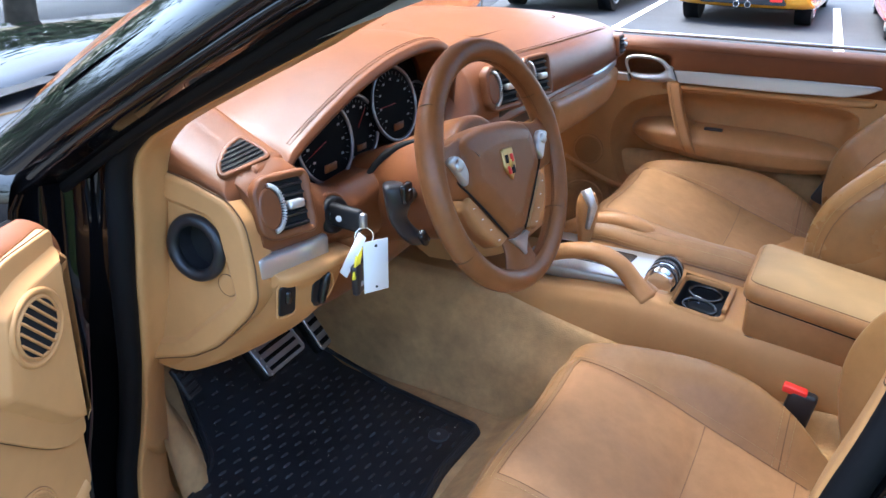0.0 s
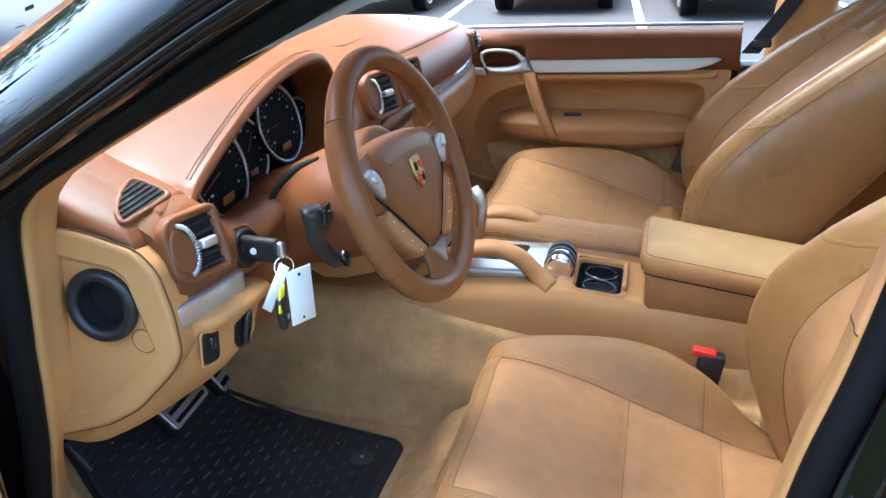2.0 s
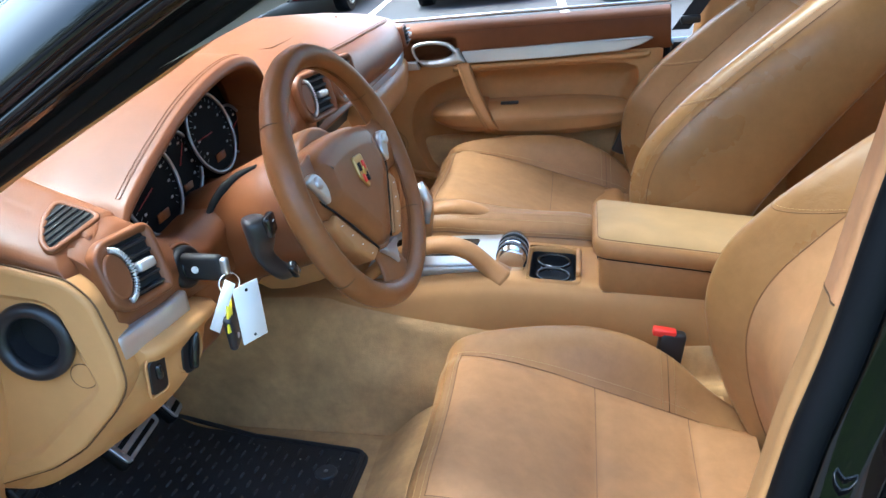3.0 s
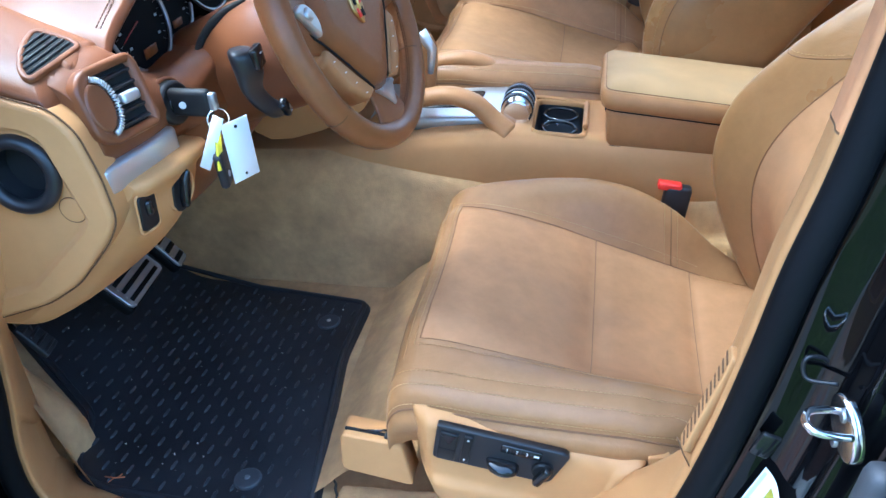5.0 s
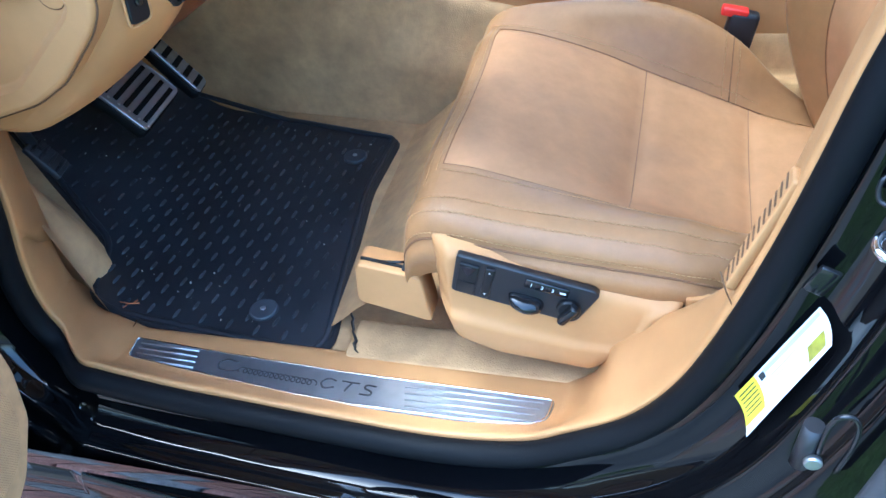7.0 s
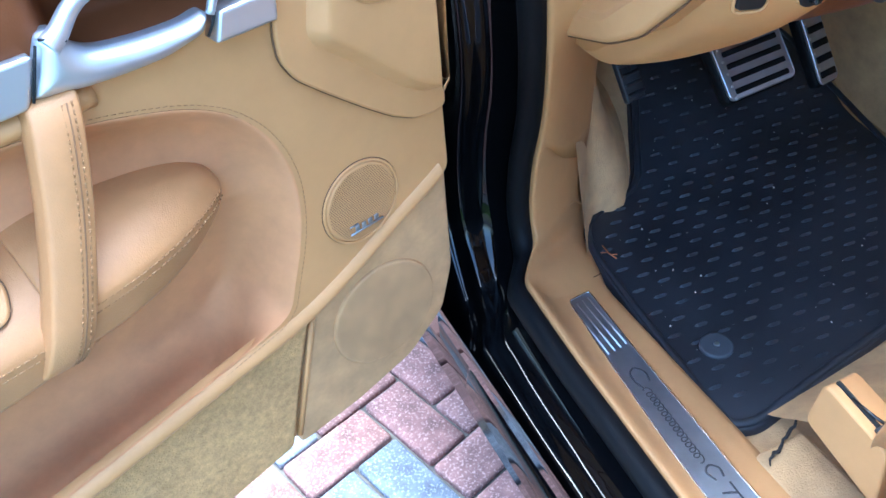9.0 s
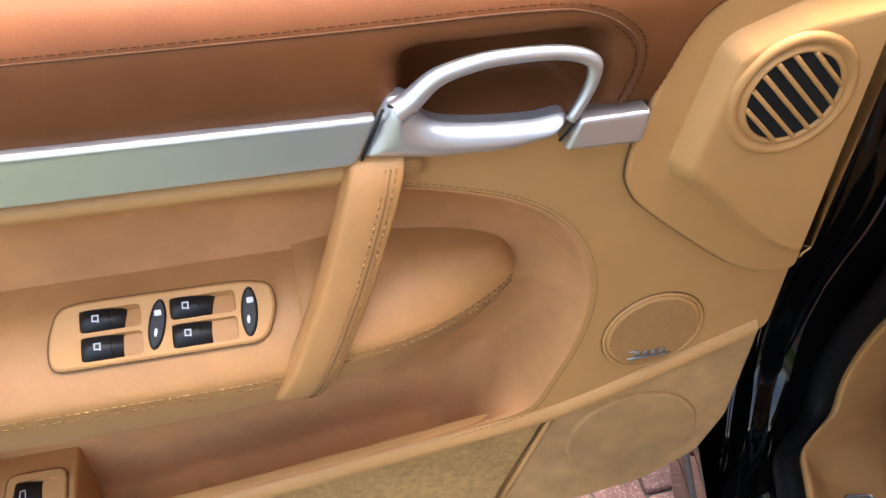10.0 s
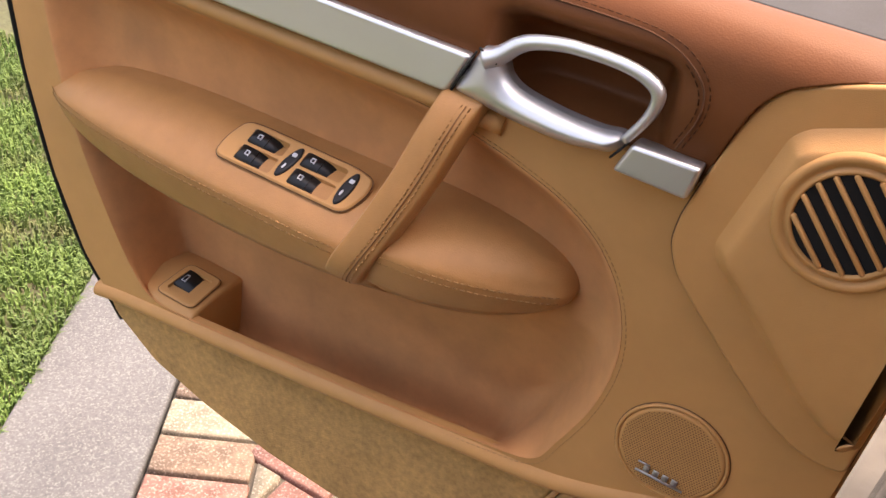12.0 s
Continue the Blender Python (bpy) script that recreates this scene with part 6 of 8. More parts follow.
rim_rows = grid([[SF(x, dd, y) for x, y in inset(SW_O, i)] for i, dd in ((0.0, -0.012), (0.0, 0.0015), (0.0008, 0.0026), (0.002, TOPD))], closed_u=True)
swp = part("switch_panel", join(rim_rows, holed(inset(SW_O, 0.002), WELLS, TOPD, SF)), TRIM, door, "tan window switch panel with sunk wells")
part("panel_gap", tube([SF(x, 0.0012, y) for x, y in inset(SW_O, -0.0004)], 0.0006, 6, closed=True), SEAM, swp)
for w_o in WELLS:
    floor_ = grid([[SF(x, dd, y) for x, y in inset(w_o, i)] for i, dd in ((0.0, TOPD), (0.0005, 0.0005), (0.0016, -0.005), (0.0034, -0.0085))], closed_u=True)
    floor_.faces.new(list(floor_.verts)[-len(w_o):])
    part("switch_well", floor_, TRIM, swp, "sunk tan finger well")
    a0, b0, b1 = w_o[:, 0].max() - 0.0006, w_o[:, 1].min() + 0.0008, w_o[:, 1].max() - 0.0008
    rk = loft([[SF(a0 - q, dd, b0), SF(a0 - q, dd, b1), SF(a0 - q, -0.006, b1), SF(a0 - q, -0.006, b0)] for q, dd in ((0.0, 0.0035), (0.004, 0.0052), (0.012, 0.0046), (0.020, 0.0024), (0.026, -0.0005), (0.0295, -0.0035))], 4, 1)
    sk = part("window_switch", rk, SWITCH, swp, "black window switch")
    bc = 0.5 * (b0 + b1) + 0.001
    for q0, q1, c0, c1 in ((0.008, 0.0125, -0.0024, -0.0016), (0.008, 0.0125, 0.0016, 0.0024), (0.008, 0.0088, -0.0024, 0.0024), (0.0117, 0.0125, -0.0030, 0.0024)):
        part("window_sign", slab([(a0 - q1, bc + c0), (a0 - q0, bc + c0), (a0 - q0, bc + c1), (a0 - q1, bc + c1)], 0.003, 0.0055, SF, 0.0001, 1), GREYTXT, sk)
    for q in (0.0185, 0.0205, 0.0225):
        part("switch_ridge", tube([SF(a0 - q, 0.0029 - (q - 0.0185) * 0.75, b0 + 0.001), SF(a0 - q, 0.0029 - (q - 0.0185) * 0.75, b1 - 0.001)], 0.0005, 5), GLOSS, sk)
for a0, b0, tn_ in ((0.0025, 0.002, 11), (-0.0597, 0.0014, 4)):
    lk = part("lock_switch", slab(ellipse(a0, b0, 0.0060, 0.0180, 32, tn_), -0.002, 0.0052, SF, 0.0025, 4), SWITCH, swp, "oval gloss black lock switch")
    part("lock_sign", slab(rounded([(a0 - 0.0036, b0 + 0.0055), (a0 + 0.0010, b0 + 0.0055), (a0 + 0.0010, b0 + 0.0095), (a0 - 0.0036, b0 + 0.0095)], 0.0008), 0.004, 0.0056, SF, 0.0002), GREYTXT, lk)
    part("lock_sign", slab(ellipse(a0 + 0.001, b0 - 0.006, 0.0011, 0.0030, 12, tn_), 0.004, 0.0056, SF, 0.0002), GREYTXT, lk)
# low box with the tailgate switch
PB_ = lambda s, top, back: [(s, back, 0.60), (s, back, top + 0.001), (s, back + 0.004, top + 0.004), (s, -0.060, top + 0.0035), (s, -0.022, top - 0.004), (s, -0.014, top - 0.0075), (s, -0.012, top - 0.014), (s, -0.045, 0.60)]
bx = loft([PB_(-0.196, 0.668, -0.060), PB_(-0.212, 0.676, -0.075), PB_(-0.235, 0.682, -0.092), PB_(-0.262, 0.6855, -0.10), PB_(-0.30, 0.6865, -0.10), PB_(-0.322, 0.6865, -0.10), PB_(-0.3275, 0.6855, -0.0995), PB_(-0.3295, 0.682, -0.098)], 4, 1)
bxo = part("switch_box", bx, TRIM, door, "tan moulded box with the tailgate switch")
BO = np.array([-0.296, -0.046, 0.6888])
bu, bo_ = np.array([0.0, -0.985, 0.174]), np.array([0.0, 0.174, 0.985])
BF = lambda a, d, b: tuple(BO + np.array([a, 0, 0]) + bo_ * d + bu * b)
well_o = rounded([(-0.0185, -0.0175), (0.0195, -0.0175), (0.0175, 0.0185), (-0.0175, 0.0185)], 0.005)
fr_o = rounded([(-0.0275, -0.0265), (0.0275, -0.0265), (0.0255, 0.0265), (-0.0255, 0.0265)], 0.010)
fr_rows = grid([[BF(x, dd, y) for x, y in inset(fr_o, i)] for i, dd in ((0.0, -0.008), (0.0, 0.0006), (0.001, 0.0016), (0.002, 0.002))], closed_u=True)
part("switch_frame", join(fr_rows, holed(inset(fr_o, 0.002), [well_o], 0.002, BF)), TRIM, bxo, "tan switch frame")
part("frame_gap", tube([BF(x, 0.0002, y) for x, y in inset(fr_o, -0.0003)], 0.0006, 6, closed=True), SEAM, bxo)
floor_ = grid([[BF(x, dd, y) for x, y in inset(well_o, i)] for i, dd in ((0.0, 0.002), (0.0006, -0.004), (0.002, -0.009))], closed_u=True)
floor_.faces.new(list(floor_.verts)[-len(well_o):])
part("switch_well", floor_, TRIM, bxo, "sunk tan finger well")
tsw = part("tailgate_switch", loft([[BF(a, dd, -0.0085), BF(a, dd, 0.0165), BF(a, -0.008, 0.0165), BF(a, -0.008, -0.0085)] for a, dd in ((0.0180, 0.001), (0.015, 0.0035), (0.006, 0.003), (-0.004, -0.001), (-0.015, -0.006))], 4, 1), SWITCH, bxo, "black tailgate switch")
for p0, p1 in (((0.012, 0.0), (0.012, 0.008)), ((0.012, 0.008), (0.008, 0.009)), ((0.008, 0.009), (0.007, 0.0)), ((0.013, -0.001), (0.006, -0.001))):
    part("tailgate_sign", tube([BF(p0[0], 0.0041, p0[1]), BF(p1[0], 0.0041, p1[1])], 0.0005, 5), GREYTXT, tsw)
psw_ = part("window_switch", rbox((-0.49, 0.012, 0.928), (0.05, 0.016, 0.008), 0.003, 2), PLASTIC, pdoor, "black window switch")
psw_.location = (0, 0, 0)
# window glass edge and belt rubber of both doors
for dd, sg in ((door, 1), (pdoor, -1)):
    part("belt_rubber", join(tube([(-0.955, sg * -0.060, 1.150), (-0.5, sg * -0.060, 1.150), (-0.05, sg * -0.060, 1.150)], 0.0055, 8), grid([[(s, sg * w, z) for w, z in ((-0.058, 1.10), (-0.060, 1.147), (-0.070, 1.144), (-0.074, 1.141), (-0.077, 1.10), (-0.104, 1.06))] for s in (-0.955, -0.5, -0.05)])), RUBBER, dd, "black window rubber")
part("window_lip", tube([(-0.95, 0.066, 1.163), (-0.5, 0.066, 1.165), (-0.05, 0.066, 1.165)], 0.005, 8), SILVER, pdoor, "bright window lip")

# ---- floor, tunnel and console ----
carpet_side = []
for x, zt, yt in ((-1.35, 0.80, 1.64), (-1.1, 0.75, 1.655), (-0.85, 0.722, 1.665), (-0.67, 0.71, 1.675), (-0.4, 0.66, 1.675), (-0.1, 0.62, 1.68), (0.3, 0.62, 1.68)):
    carpet_side.append([(x, yt + 0.03, zt + 0.02), (x, yt, zt), (x, yt - 0.015, zt - 0.06), (x, max(1.625, 1.61 - x * 0.055), 0.56), (x, max(1.605, 1.597 - x * 0.078), 0.47), (x, max(1.598, 1.59 - x * 0.083), 0.436)])
part("tunnel_carpet", loft(carpet_side, 5, 5, closed=False), CARPET, car, "beige carpet on the side of the tunnel")
toe = [[(x, y, z) for x, z in ((-0.95, 0.436), (-1.05, 0.45), (-1.2, 0.53), (-1.4, 0.68), (-1.5, 0.85), (-1.5, 1.1))] for y in (0.98, 1.2, 1.5, 1.7)]
part("toe_board", loft(toe, 3, 5, closed=False), CARPET, car)
toe = [[(x, y, z) for x, z in ((-0.85, 0.436), (-1.0, 0.45), (-1.15, 0.54), (-1.25, 0.70), (-1.28, 0.85), (-1.28, 1.0))] for y in (1.99, 2.2, 2.4, 2.56)]
part("toe_board", loft(toe, 3, 5, closed=False), CARPET, car, "beige carpet of the passenger footwell")
side = [[(x, y, z) for z, y in ((0.43, 2.44), (0.6, 2.455), (0.8, 2.46), (1.0, 2.465))] for x in (-0.80, -0.85, -1.0, -1.3)]
part("kick_carpet", loft(side, 3, 4, closed=False), CARPET, car, "beige carpet kick panel")
step = [[(x, y, z) for x, z in ((-0.585, 0.436), (-0.55, 0.46), (-0.50, 0.505), (-0.44, 0.535), (-0.35, 0.545), (0.1, 0.55))] for y in (1.06, 1.2, 1.45, 1.62)]
part("seat_riser", loft(step, 4, 5, closed=False), CARPET, car, "beige carpet in front of the seat")
part("sill_carpet", rbox((-0.27, 1.035, 0.452), (0.5, 0.08, 0.018), 0.008), CARPET, car, "beige carpet beside the sill")

kick = [[(-0.99, 1.035, 0.84), (-1.05, 1.07, 0.84), (-1.15, 1.10, 0.84), (-1.5, 1.12, 0.84)], [(-0.975, 1.035, 0.65), (-1.03, 1.09, 0.65), (-1.12, 1.15, 0.65), (-1.5, 1.2, 0.65)],
        [(-0.93, 1.03, 0.5), (-1.0, 1.085, 0.5), (-1.04, 1.175, 0.5), (-1.45, 1.37, 0.55)], [(-0.90, 1.02, 0.438), (-0.99, 1.09, 0.438), (-1.025, 1.185, 0.438), (-1.42, 1.41, 0.5)]]
part("kick_carpet", loft(kick, 4, 4, closed=False), CARPET, car, "beige carpet kick panel")
console = thing("centre_console", "tan leather centre console with silver shift surround", "centre console", (-0.2, 1.83, 0.5))
cs = []
for x, zt in ((-1.35, 0.80), (-1.0, 0.75), (-0.78, 0.735), (-0.60, 0.745), (-0.45, 0.765), (-0.30, 0.768), (-0.14, 0.749), (0.05, 0.727), (0.35, 0.69)):
    cs.append([(x, 1.69, 0.50), (x, 1.685, 0.62), (x, 1.69, zt - 0.05), (x, 1.70, zt - 0.015), (x, 1.722, zt), (x, 1.80, zt + 0.002), (x, 1.90, zt + 0.002), (x, 1.965, zt), (x, 1.985, zt - 0.015), (x, 1.995, zt - 0.06), (x, 2.0, 0.5)])
cb_mesh = loft(cs, 20, 14, closed=False)
cup_o = rounded([(-0.272, 1.708), (-0.160, 1.706), (-0.160, 1.876), (-0.272, 1.876)], 0.022, 6)
cup_i = rounded([(-0.265, 1.715), (-0.172, 1.713), (-0.172, 1.869), (-0.265, 1.869)], 0.016, 6)
gone = [f for f in cb_mesh.faces if all(-0.271 < v.co.x < -0.161 and 1.710 < v.co.y < 1.875 and v.co.z > 0.7 for v in f.verts)]
bmesh.ops.delete(cb_mesh, geom=gone, context="FACES")
part("console_body", cb_mesh, TRIM, console, "tan console body")
ZF = lambda a, d, b: (a, b, d)
part("shift_plate", slab(rounded([(-0.60, 1.735), (-0.345, 1.735), (-0.30, 1.76), (-0.30, 1.90), (-0.345, 1.935), (-0.60, 1.935)], 0.02), 0.76, 0.785, ZF, 0.006), SILVER, console, "satin silver shift surround")
part("shift_gate", slab(rounded([(-0.56, 1.79), (-0.385, 1.785), (-0.375, 1.87), (-0.56, 1.88)], 0.012), 0.78, 0.7875, ZF, 0.002), GLOSS, console, "gloss black gate")
part("shift_lever", loft([[(-0.49 + dx, 1.83 + dy, z) for dx, dy in ((-0.02 * k, 0), (0, -0.02 * k), (0.024 * k, 0), (0, 0.02 * k))] for z, k in ((0.785, 0.55), (0.82, 0.7), (0.86, 1.0), (0.90, 1.1), (0.925, 0.7))], 5, 5), TAN, console, "tan leather shift knob")
part("lever_cap", tube([(-0.478, 1.812, 0.85), (-0.47, 1.812, 0.90), (-0.49, 1.815, 0.935)], [0.006, 0.01, 0.012], 10), SILVER, console, "silver cap")
kn = part("suspension_knob", tube([(-0.30, 1.738, 0.788), (-0.30, 1.742, 0.788), (-0.30, 1.836, 0.788), (-0.30, 1.840, 0.788)], [0.024, 0.0305, 0.0305, 0.024], 32), CHROME, console, "chrome rotary control with ribbed black bands")
for y, wd in ((1.765, 0.016), (1.790, 0.014), (1.815, 0.014)):
    part("knob_band", tube([(-0.30, y - wd / 2, 0.788), (-0.30, y + wd / 2, 0.788)], 0.0316, 36), SWITCH, kn, "black band")
    part("band_ribs", join(*[rbox((-0.30 + 0.032 * math.cos(a), y, 0.788 + 0.032 * math.sin(a)), (0.0016, wd * 0.5, 0.0016), 0.0004, 1, (0, -math.degrees(a), 0)) for a in np.linspace(0.1, 3.0, 22)]), STEEL, kn)
ct = lambda x: 0.7645 - 0.115 * (x + 0.26)             # slope of the console top at the cup holder
cup_rows = [[(x, y, ct(x) + h) for x, y in loop] for loop, h in ((cup_o, -0.004), (inset(cup_o, 0.001), 0.0), (inset(cup_o, 0.004), 0.0012), (inset(cup_i, -0.004), 0.0014), (inset(cup_i, -0.001), 0.0004), (cup_i, -0.003), (cup_i, -0.010))]
cup = part("cup_holder", grid(cup_rows, closed_u=True), TRIM, console, "tan surround of a double cup holder")
part("cup_well", grid([[(x, y, ct(x) + h) for x, y in inset(cup_i, i)] for h, i in ((-0.008, -0.0004), (-0.03, 0.001), (-0.068, 0.003), (-0.07, 0.012), (-0.07, 0.036), (-0.07, 0.0409))], closed_u=True), PLASTIC, cup, "dark cup holder well")
for y in (1.758, 1.826):
    part("cup_rim", ring((-0.218, y, 0.748), (0.11, 0, 1), 0.033, 0.0035, 36, 8), GLOSS, cup, "black cup ring")
for y in (1.742, 1.79, 1.812):
    part("cup_spring", tube(cr([(-0.246, y, 0.740), (-0.236, y + 0.006, 0.743), (-0.222, y + 0.002, 0.741)], 4), 0.0018, 6), CHROME, cup)
part("coin_tray", rbox((-0.166, 1.788, 0.7625), (0.011, 0.118, 0.012), 0.0045, 3, (0, 6, 0)), TAN, cup, "slim leather pull bar")
for y0, s in ((1.735, 1), (1.945, -1)):
    p = cr([(-0.60, y0, 0.765), (-0.55, y0, 0.80), (-0.49, y0, 0.825), (-0.43, y0, 0.832), (-0.38, y0, 0.815), (-0.345, y0, 0.78), (-0.315, y0 - 0.008 * s, 0.752)], 6)
    part("grab_handle", tube(p, [0.017, 0.020, 0.022, 0.023, 0.023, 0.024, 0.028], 16, flat=0.78), TAN, console, "tan leather grab handle")

box = thing("armrest_box", "tan centre armrest box with a stained suede lid", "armrest", (0.05, 1.83, 0.73))
LIDSUEDE = material("stained_pale_suede", (0.41, 0.243, 0.105), 0.8, vary=0.14, vary_size=9, grain=0.2, grain_size=1500, spots=0.4, spot_colour=(0.34, 0.24, 0.13), spot_size=11)
LZ = lambda x: -0.165 * (x + 0.13)                       # the lid falls towards the back
lid_o = rounded([(-0.136, 1.697), (0.25, 1.697), (0.25, 1.93), (-0.136, 1.93)], 0.03, 8)
LF = lambda a, d, b: (a, b, d + LZ(a))
part("box_body", slab(rounded([(-0.127, 1.703), (0.24, 1.703), (0.24, 1.925), (-0.127, 1.925)], 0.012), 0.70, 0.8075, LF, 0.003), TAN, box, "saddle tan box body")
# solid near-black bands paint the shade below the box and its lid
part("box_foot_shade", slab(rounded([(-0.1275, 1.7022), (0.24, 1.7022), (0.24, 1.9258), (-0.1275, 1.9258)], 0.012), 0.70, 0.7385, LF, 0.0005), BLACKV, box, "near-black band, painted shade under the box")
part("lid_gap_shade", slab(inset(lid_o, 0.007), 0.800, 0.8118, LF, 0.0005), BLACKV, box)
lid = part("lid", grid([[(x, y, 0.811 + h + LZ(x)) for x, y in inset(lid_o, i)] for h, i in ((0.001, 0.010), (0.0, 0.003), (0.003, 0.0), (0.018, -0.0015), (0.028, 0.001), (0.034, 0.005), (0.037, 0.010))], closed_u=True), TAN, box, "tan leather lid edge")
top_o = inset(lid_o, 0.010)
part("lid_pad", dish(top_o, lambda e, a, b: 0.8475 + LZ(a) + 0.013 * (1 - math.exp(-e / 0.016)) + 0.003 * math.cos((b - 1.8135) * 12), 40, 48, lambda a, d, b: (a, b, d)), LIDSUEDE, lid, "stained pale suede lid pad")
part("lid_seam", tube([(x, y, 0.8478 + LZ(x)) for x, y in top_o], 0.001, 6, closed=True), SEAM, lid)
stitches([(x, y, 0.8468 + LZ(x)) for x, y in inset(lid_o, 0.006)], lid, STITCH)

# ---- floor mat ----
mat_o = rounded([(-1.39, 1.40), (-1.03, 1.19), (-1.007, 1.09), (-0.982, 1.055), (-0.93, 1.034), (-0.79, 1.018), (-0.60, 1.000), (-0.562, 1.005), (-0.549, 1.04), (-0.575, 1.20), (-0.604, 1.40), (-0.598, 1.577), (-0.83, 1.622), (-1.12, 1.668), (-1.2, 1.64)], 0.03)
floor_mat = thing("floor_mat", "ribbed black rubber floor mat with two round clips and crumbs", "floor mat", (-0.8, 1.3, 0.44))
mz = lambda x: 0.447 + 0.807 * max(0.0, -x - 1.0) ** 1.31
mb = dish(mat_o, lambda e, a, b: mz(a) - 0.010 * max(0.0, 1 - e / 0.004), 60, 60, lambda a, d, b: (a, b, d))
part("mat_sheet", mb, MATRUB, floor_mat, "black rubber mat")
rimb = tube([(x, y, mz(x) + 0.001) for x, y in inset(mat_o, 0.012)], 0.006, 8, closed=True, flat=0.7)
part("mat_edge", rimb, MATRUB, floor_mat, "raised mat edge")


nv, nf = [], []
inner_mat = inset(mat_o, 0.026)
for i in range(18):
    for j in range(30):
        x = -1.396 + i * 0.048 + (0.024 if j % 2 else 0)
        y = 0.99 + j * 0.0225 - 0.10 * (x + 0.628)
        if not inside((x, y), inner_mat):
            continue
        a = radians(84)
        L, W, c, s_ = 0.0115, 0.0034, math.cos(a), math.sin(a)
        z = mz(x)
        k = len(nv)
        for (u, v, h) in ((-L, 0, 0), (-L * 0.5, -W, 0), (L * 0.5, -W, 0), (L, 0, 0), (L * 0.5, W, 0), (-L * 0.5, W, 0), (-L * 0.55, 0, 0.0036), (L * 0.55, 0, 0.0036)):
            nv.append((x + u * c - v * s_, y + u * s_ + v * c, z + h))
        nf.extend([(k, k + 1, k + 6), (k + 1, k + 2, k + 7, k + 6), (k + 2, k + 3, k + 7), (k + 3, k + 4, k + 7), (k + 4, k + 5, k + 6, k + 7), (k + 5, k, k + 6)])
nm = bpy.data.meshes.new("ribs")
nm.from_pydata(nv, [], nf)
nm.materials.append(MATRUB)
nubs = new("ribs", nm)
nubs.parent = floor_mat
nubs.matrix_parent_inverse = floor_mat.matrix_basis.inverted()
tagged(nubs, kind="stuff")
CRUMB = material("pale_crumb", (0.55, 0.5, 0.4), 0.9, vary=0.4, vary_size=60)
cb = []
rc = random.Random(3)
for k in range(110):
    x, y = rc.uniform(-1.3, -0.6), rc.uniform(1.03, 1.6)
    if inside((x, y), inner_mat):
        q = 0.0008 + 0.0024 * rc.random() ** 2.5
        cb.append(rbox((x, y, mz(x) + 0.001), (q, q * rc.uniform(0.5, 1.6), q * 0.7), q * 0.2, 1, (rc.uniform(0, 90), 20, rc.uniform(0, 180))))
tagged(part("crumbs", join(*cb), CRUMB, floor_mat, "pale crumbs"), kind="stuff")
LEAF = material("dry_orange_leaf", (0.4, 0.13, 0.04), 0.8)
part("leaf_scrap", join(tube([(-0.925, 1.062, 0.4505), (-0.905, 1.06, 0.4515), (-0.89, 1.064, 0.4505)], 0.0012, 5), tube([(-0.908, 1.06, 0.451), (-0.912, 1.05, 0.451)], 0.001, 5), tube([(-0.902, 1.06, 0.451), (-0.897, 1.07, 0.451)], 0.001, 5)), LEAF, floor_mat, "dry orange leaf scrap")
for cx, cy in ((-0.670, 1.497), (-0.681, 1.080)):
    ck = part("mat_clip", disc((cx, cy, 0.446), (0, 0, 1), 0.0225, 0.0065, 0.003), material("mat_clip_rubber", (0.05, 0.052, 0.058), 0.5, vary=0.2), floor_mat, "round black clip")
    part("clip_pin", disc((cx, cy, 0.4525), (0, 0, 1), 0.0042, 0.002, 0.0008), STEEL, ck)

# ---- sill plate ----
sill = thing("sill_plate", "brushed steel door sill plate with engraved script", "sill plate", (-0.53, 0.955, 0.46))
so = rounded([(-0.838, 0.980), (-0.834, 0.940), (-0.74, 0.930), (-0.65, 0.921), (-0.56, 0.9125), (-0.474, 0.908), (-0.33, 0.909), (-0.236, 0.915), (-0.217, 0.929), (-0.212, 0.962), (-0.35, 0.963), (-0.492, 0.964), (-0.70, 0.972)], 0.009)
plate = part("plate", slab(so, 0.452, 0.4705, ZF, 0.002), STEEL, sill, "brushed steel plate")
part("plate_rim", tube([(x, y, 0.4708) for x, y in inset(so, 0.0022)], 0.0012, 6, closed=True), CHROME, plate, "bright rolled rim")
for (x0, y0), (x1, y1), (x2, y2), (x3, y3) in (((-0.825, 0.969), (-0.728, 0.9665), (-0.820, 0.940), (-0.723, 0.936)), ((-0.412, 0.950), (-0.226, 0.953), (-0.404, 0.919), (-0.236, 0.922))):
    for k in range(4):
        t = k / 3
        part("grip_ridge", tube([(x0 + (x2 - x0) * t, y0 + (y2 - y0) * t, 0.4706), (x1 + (x3 - x1) * t, y1 + (y3 - y1) * t, 0.4706)], 0.0013, 6), SILVER, plate)
INK = material("dark_engraving", (0.03, 0.03, 0.032), 0.5)
# engraved script drawn as plain flowing loops and strokes of its size
slope = lambda x: 0.9405 - 0.055 * (x + 0.69)


def engraved(pts, w):
    return tube(cr([(x, slope(x) + y, 0.4710) for x, y in pts], 5), w, 6, flat=0.35)


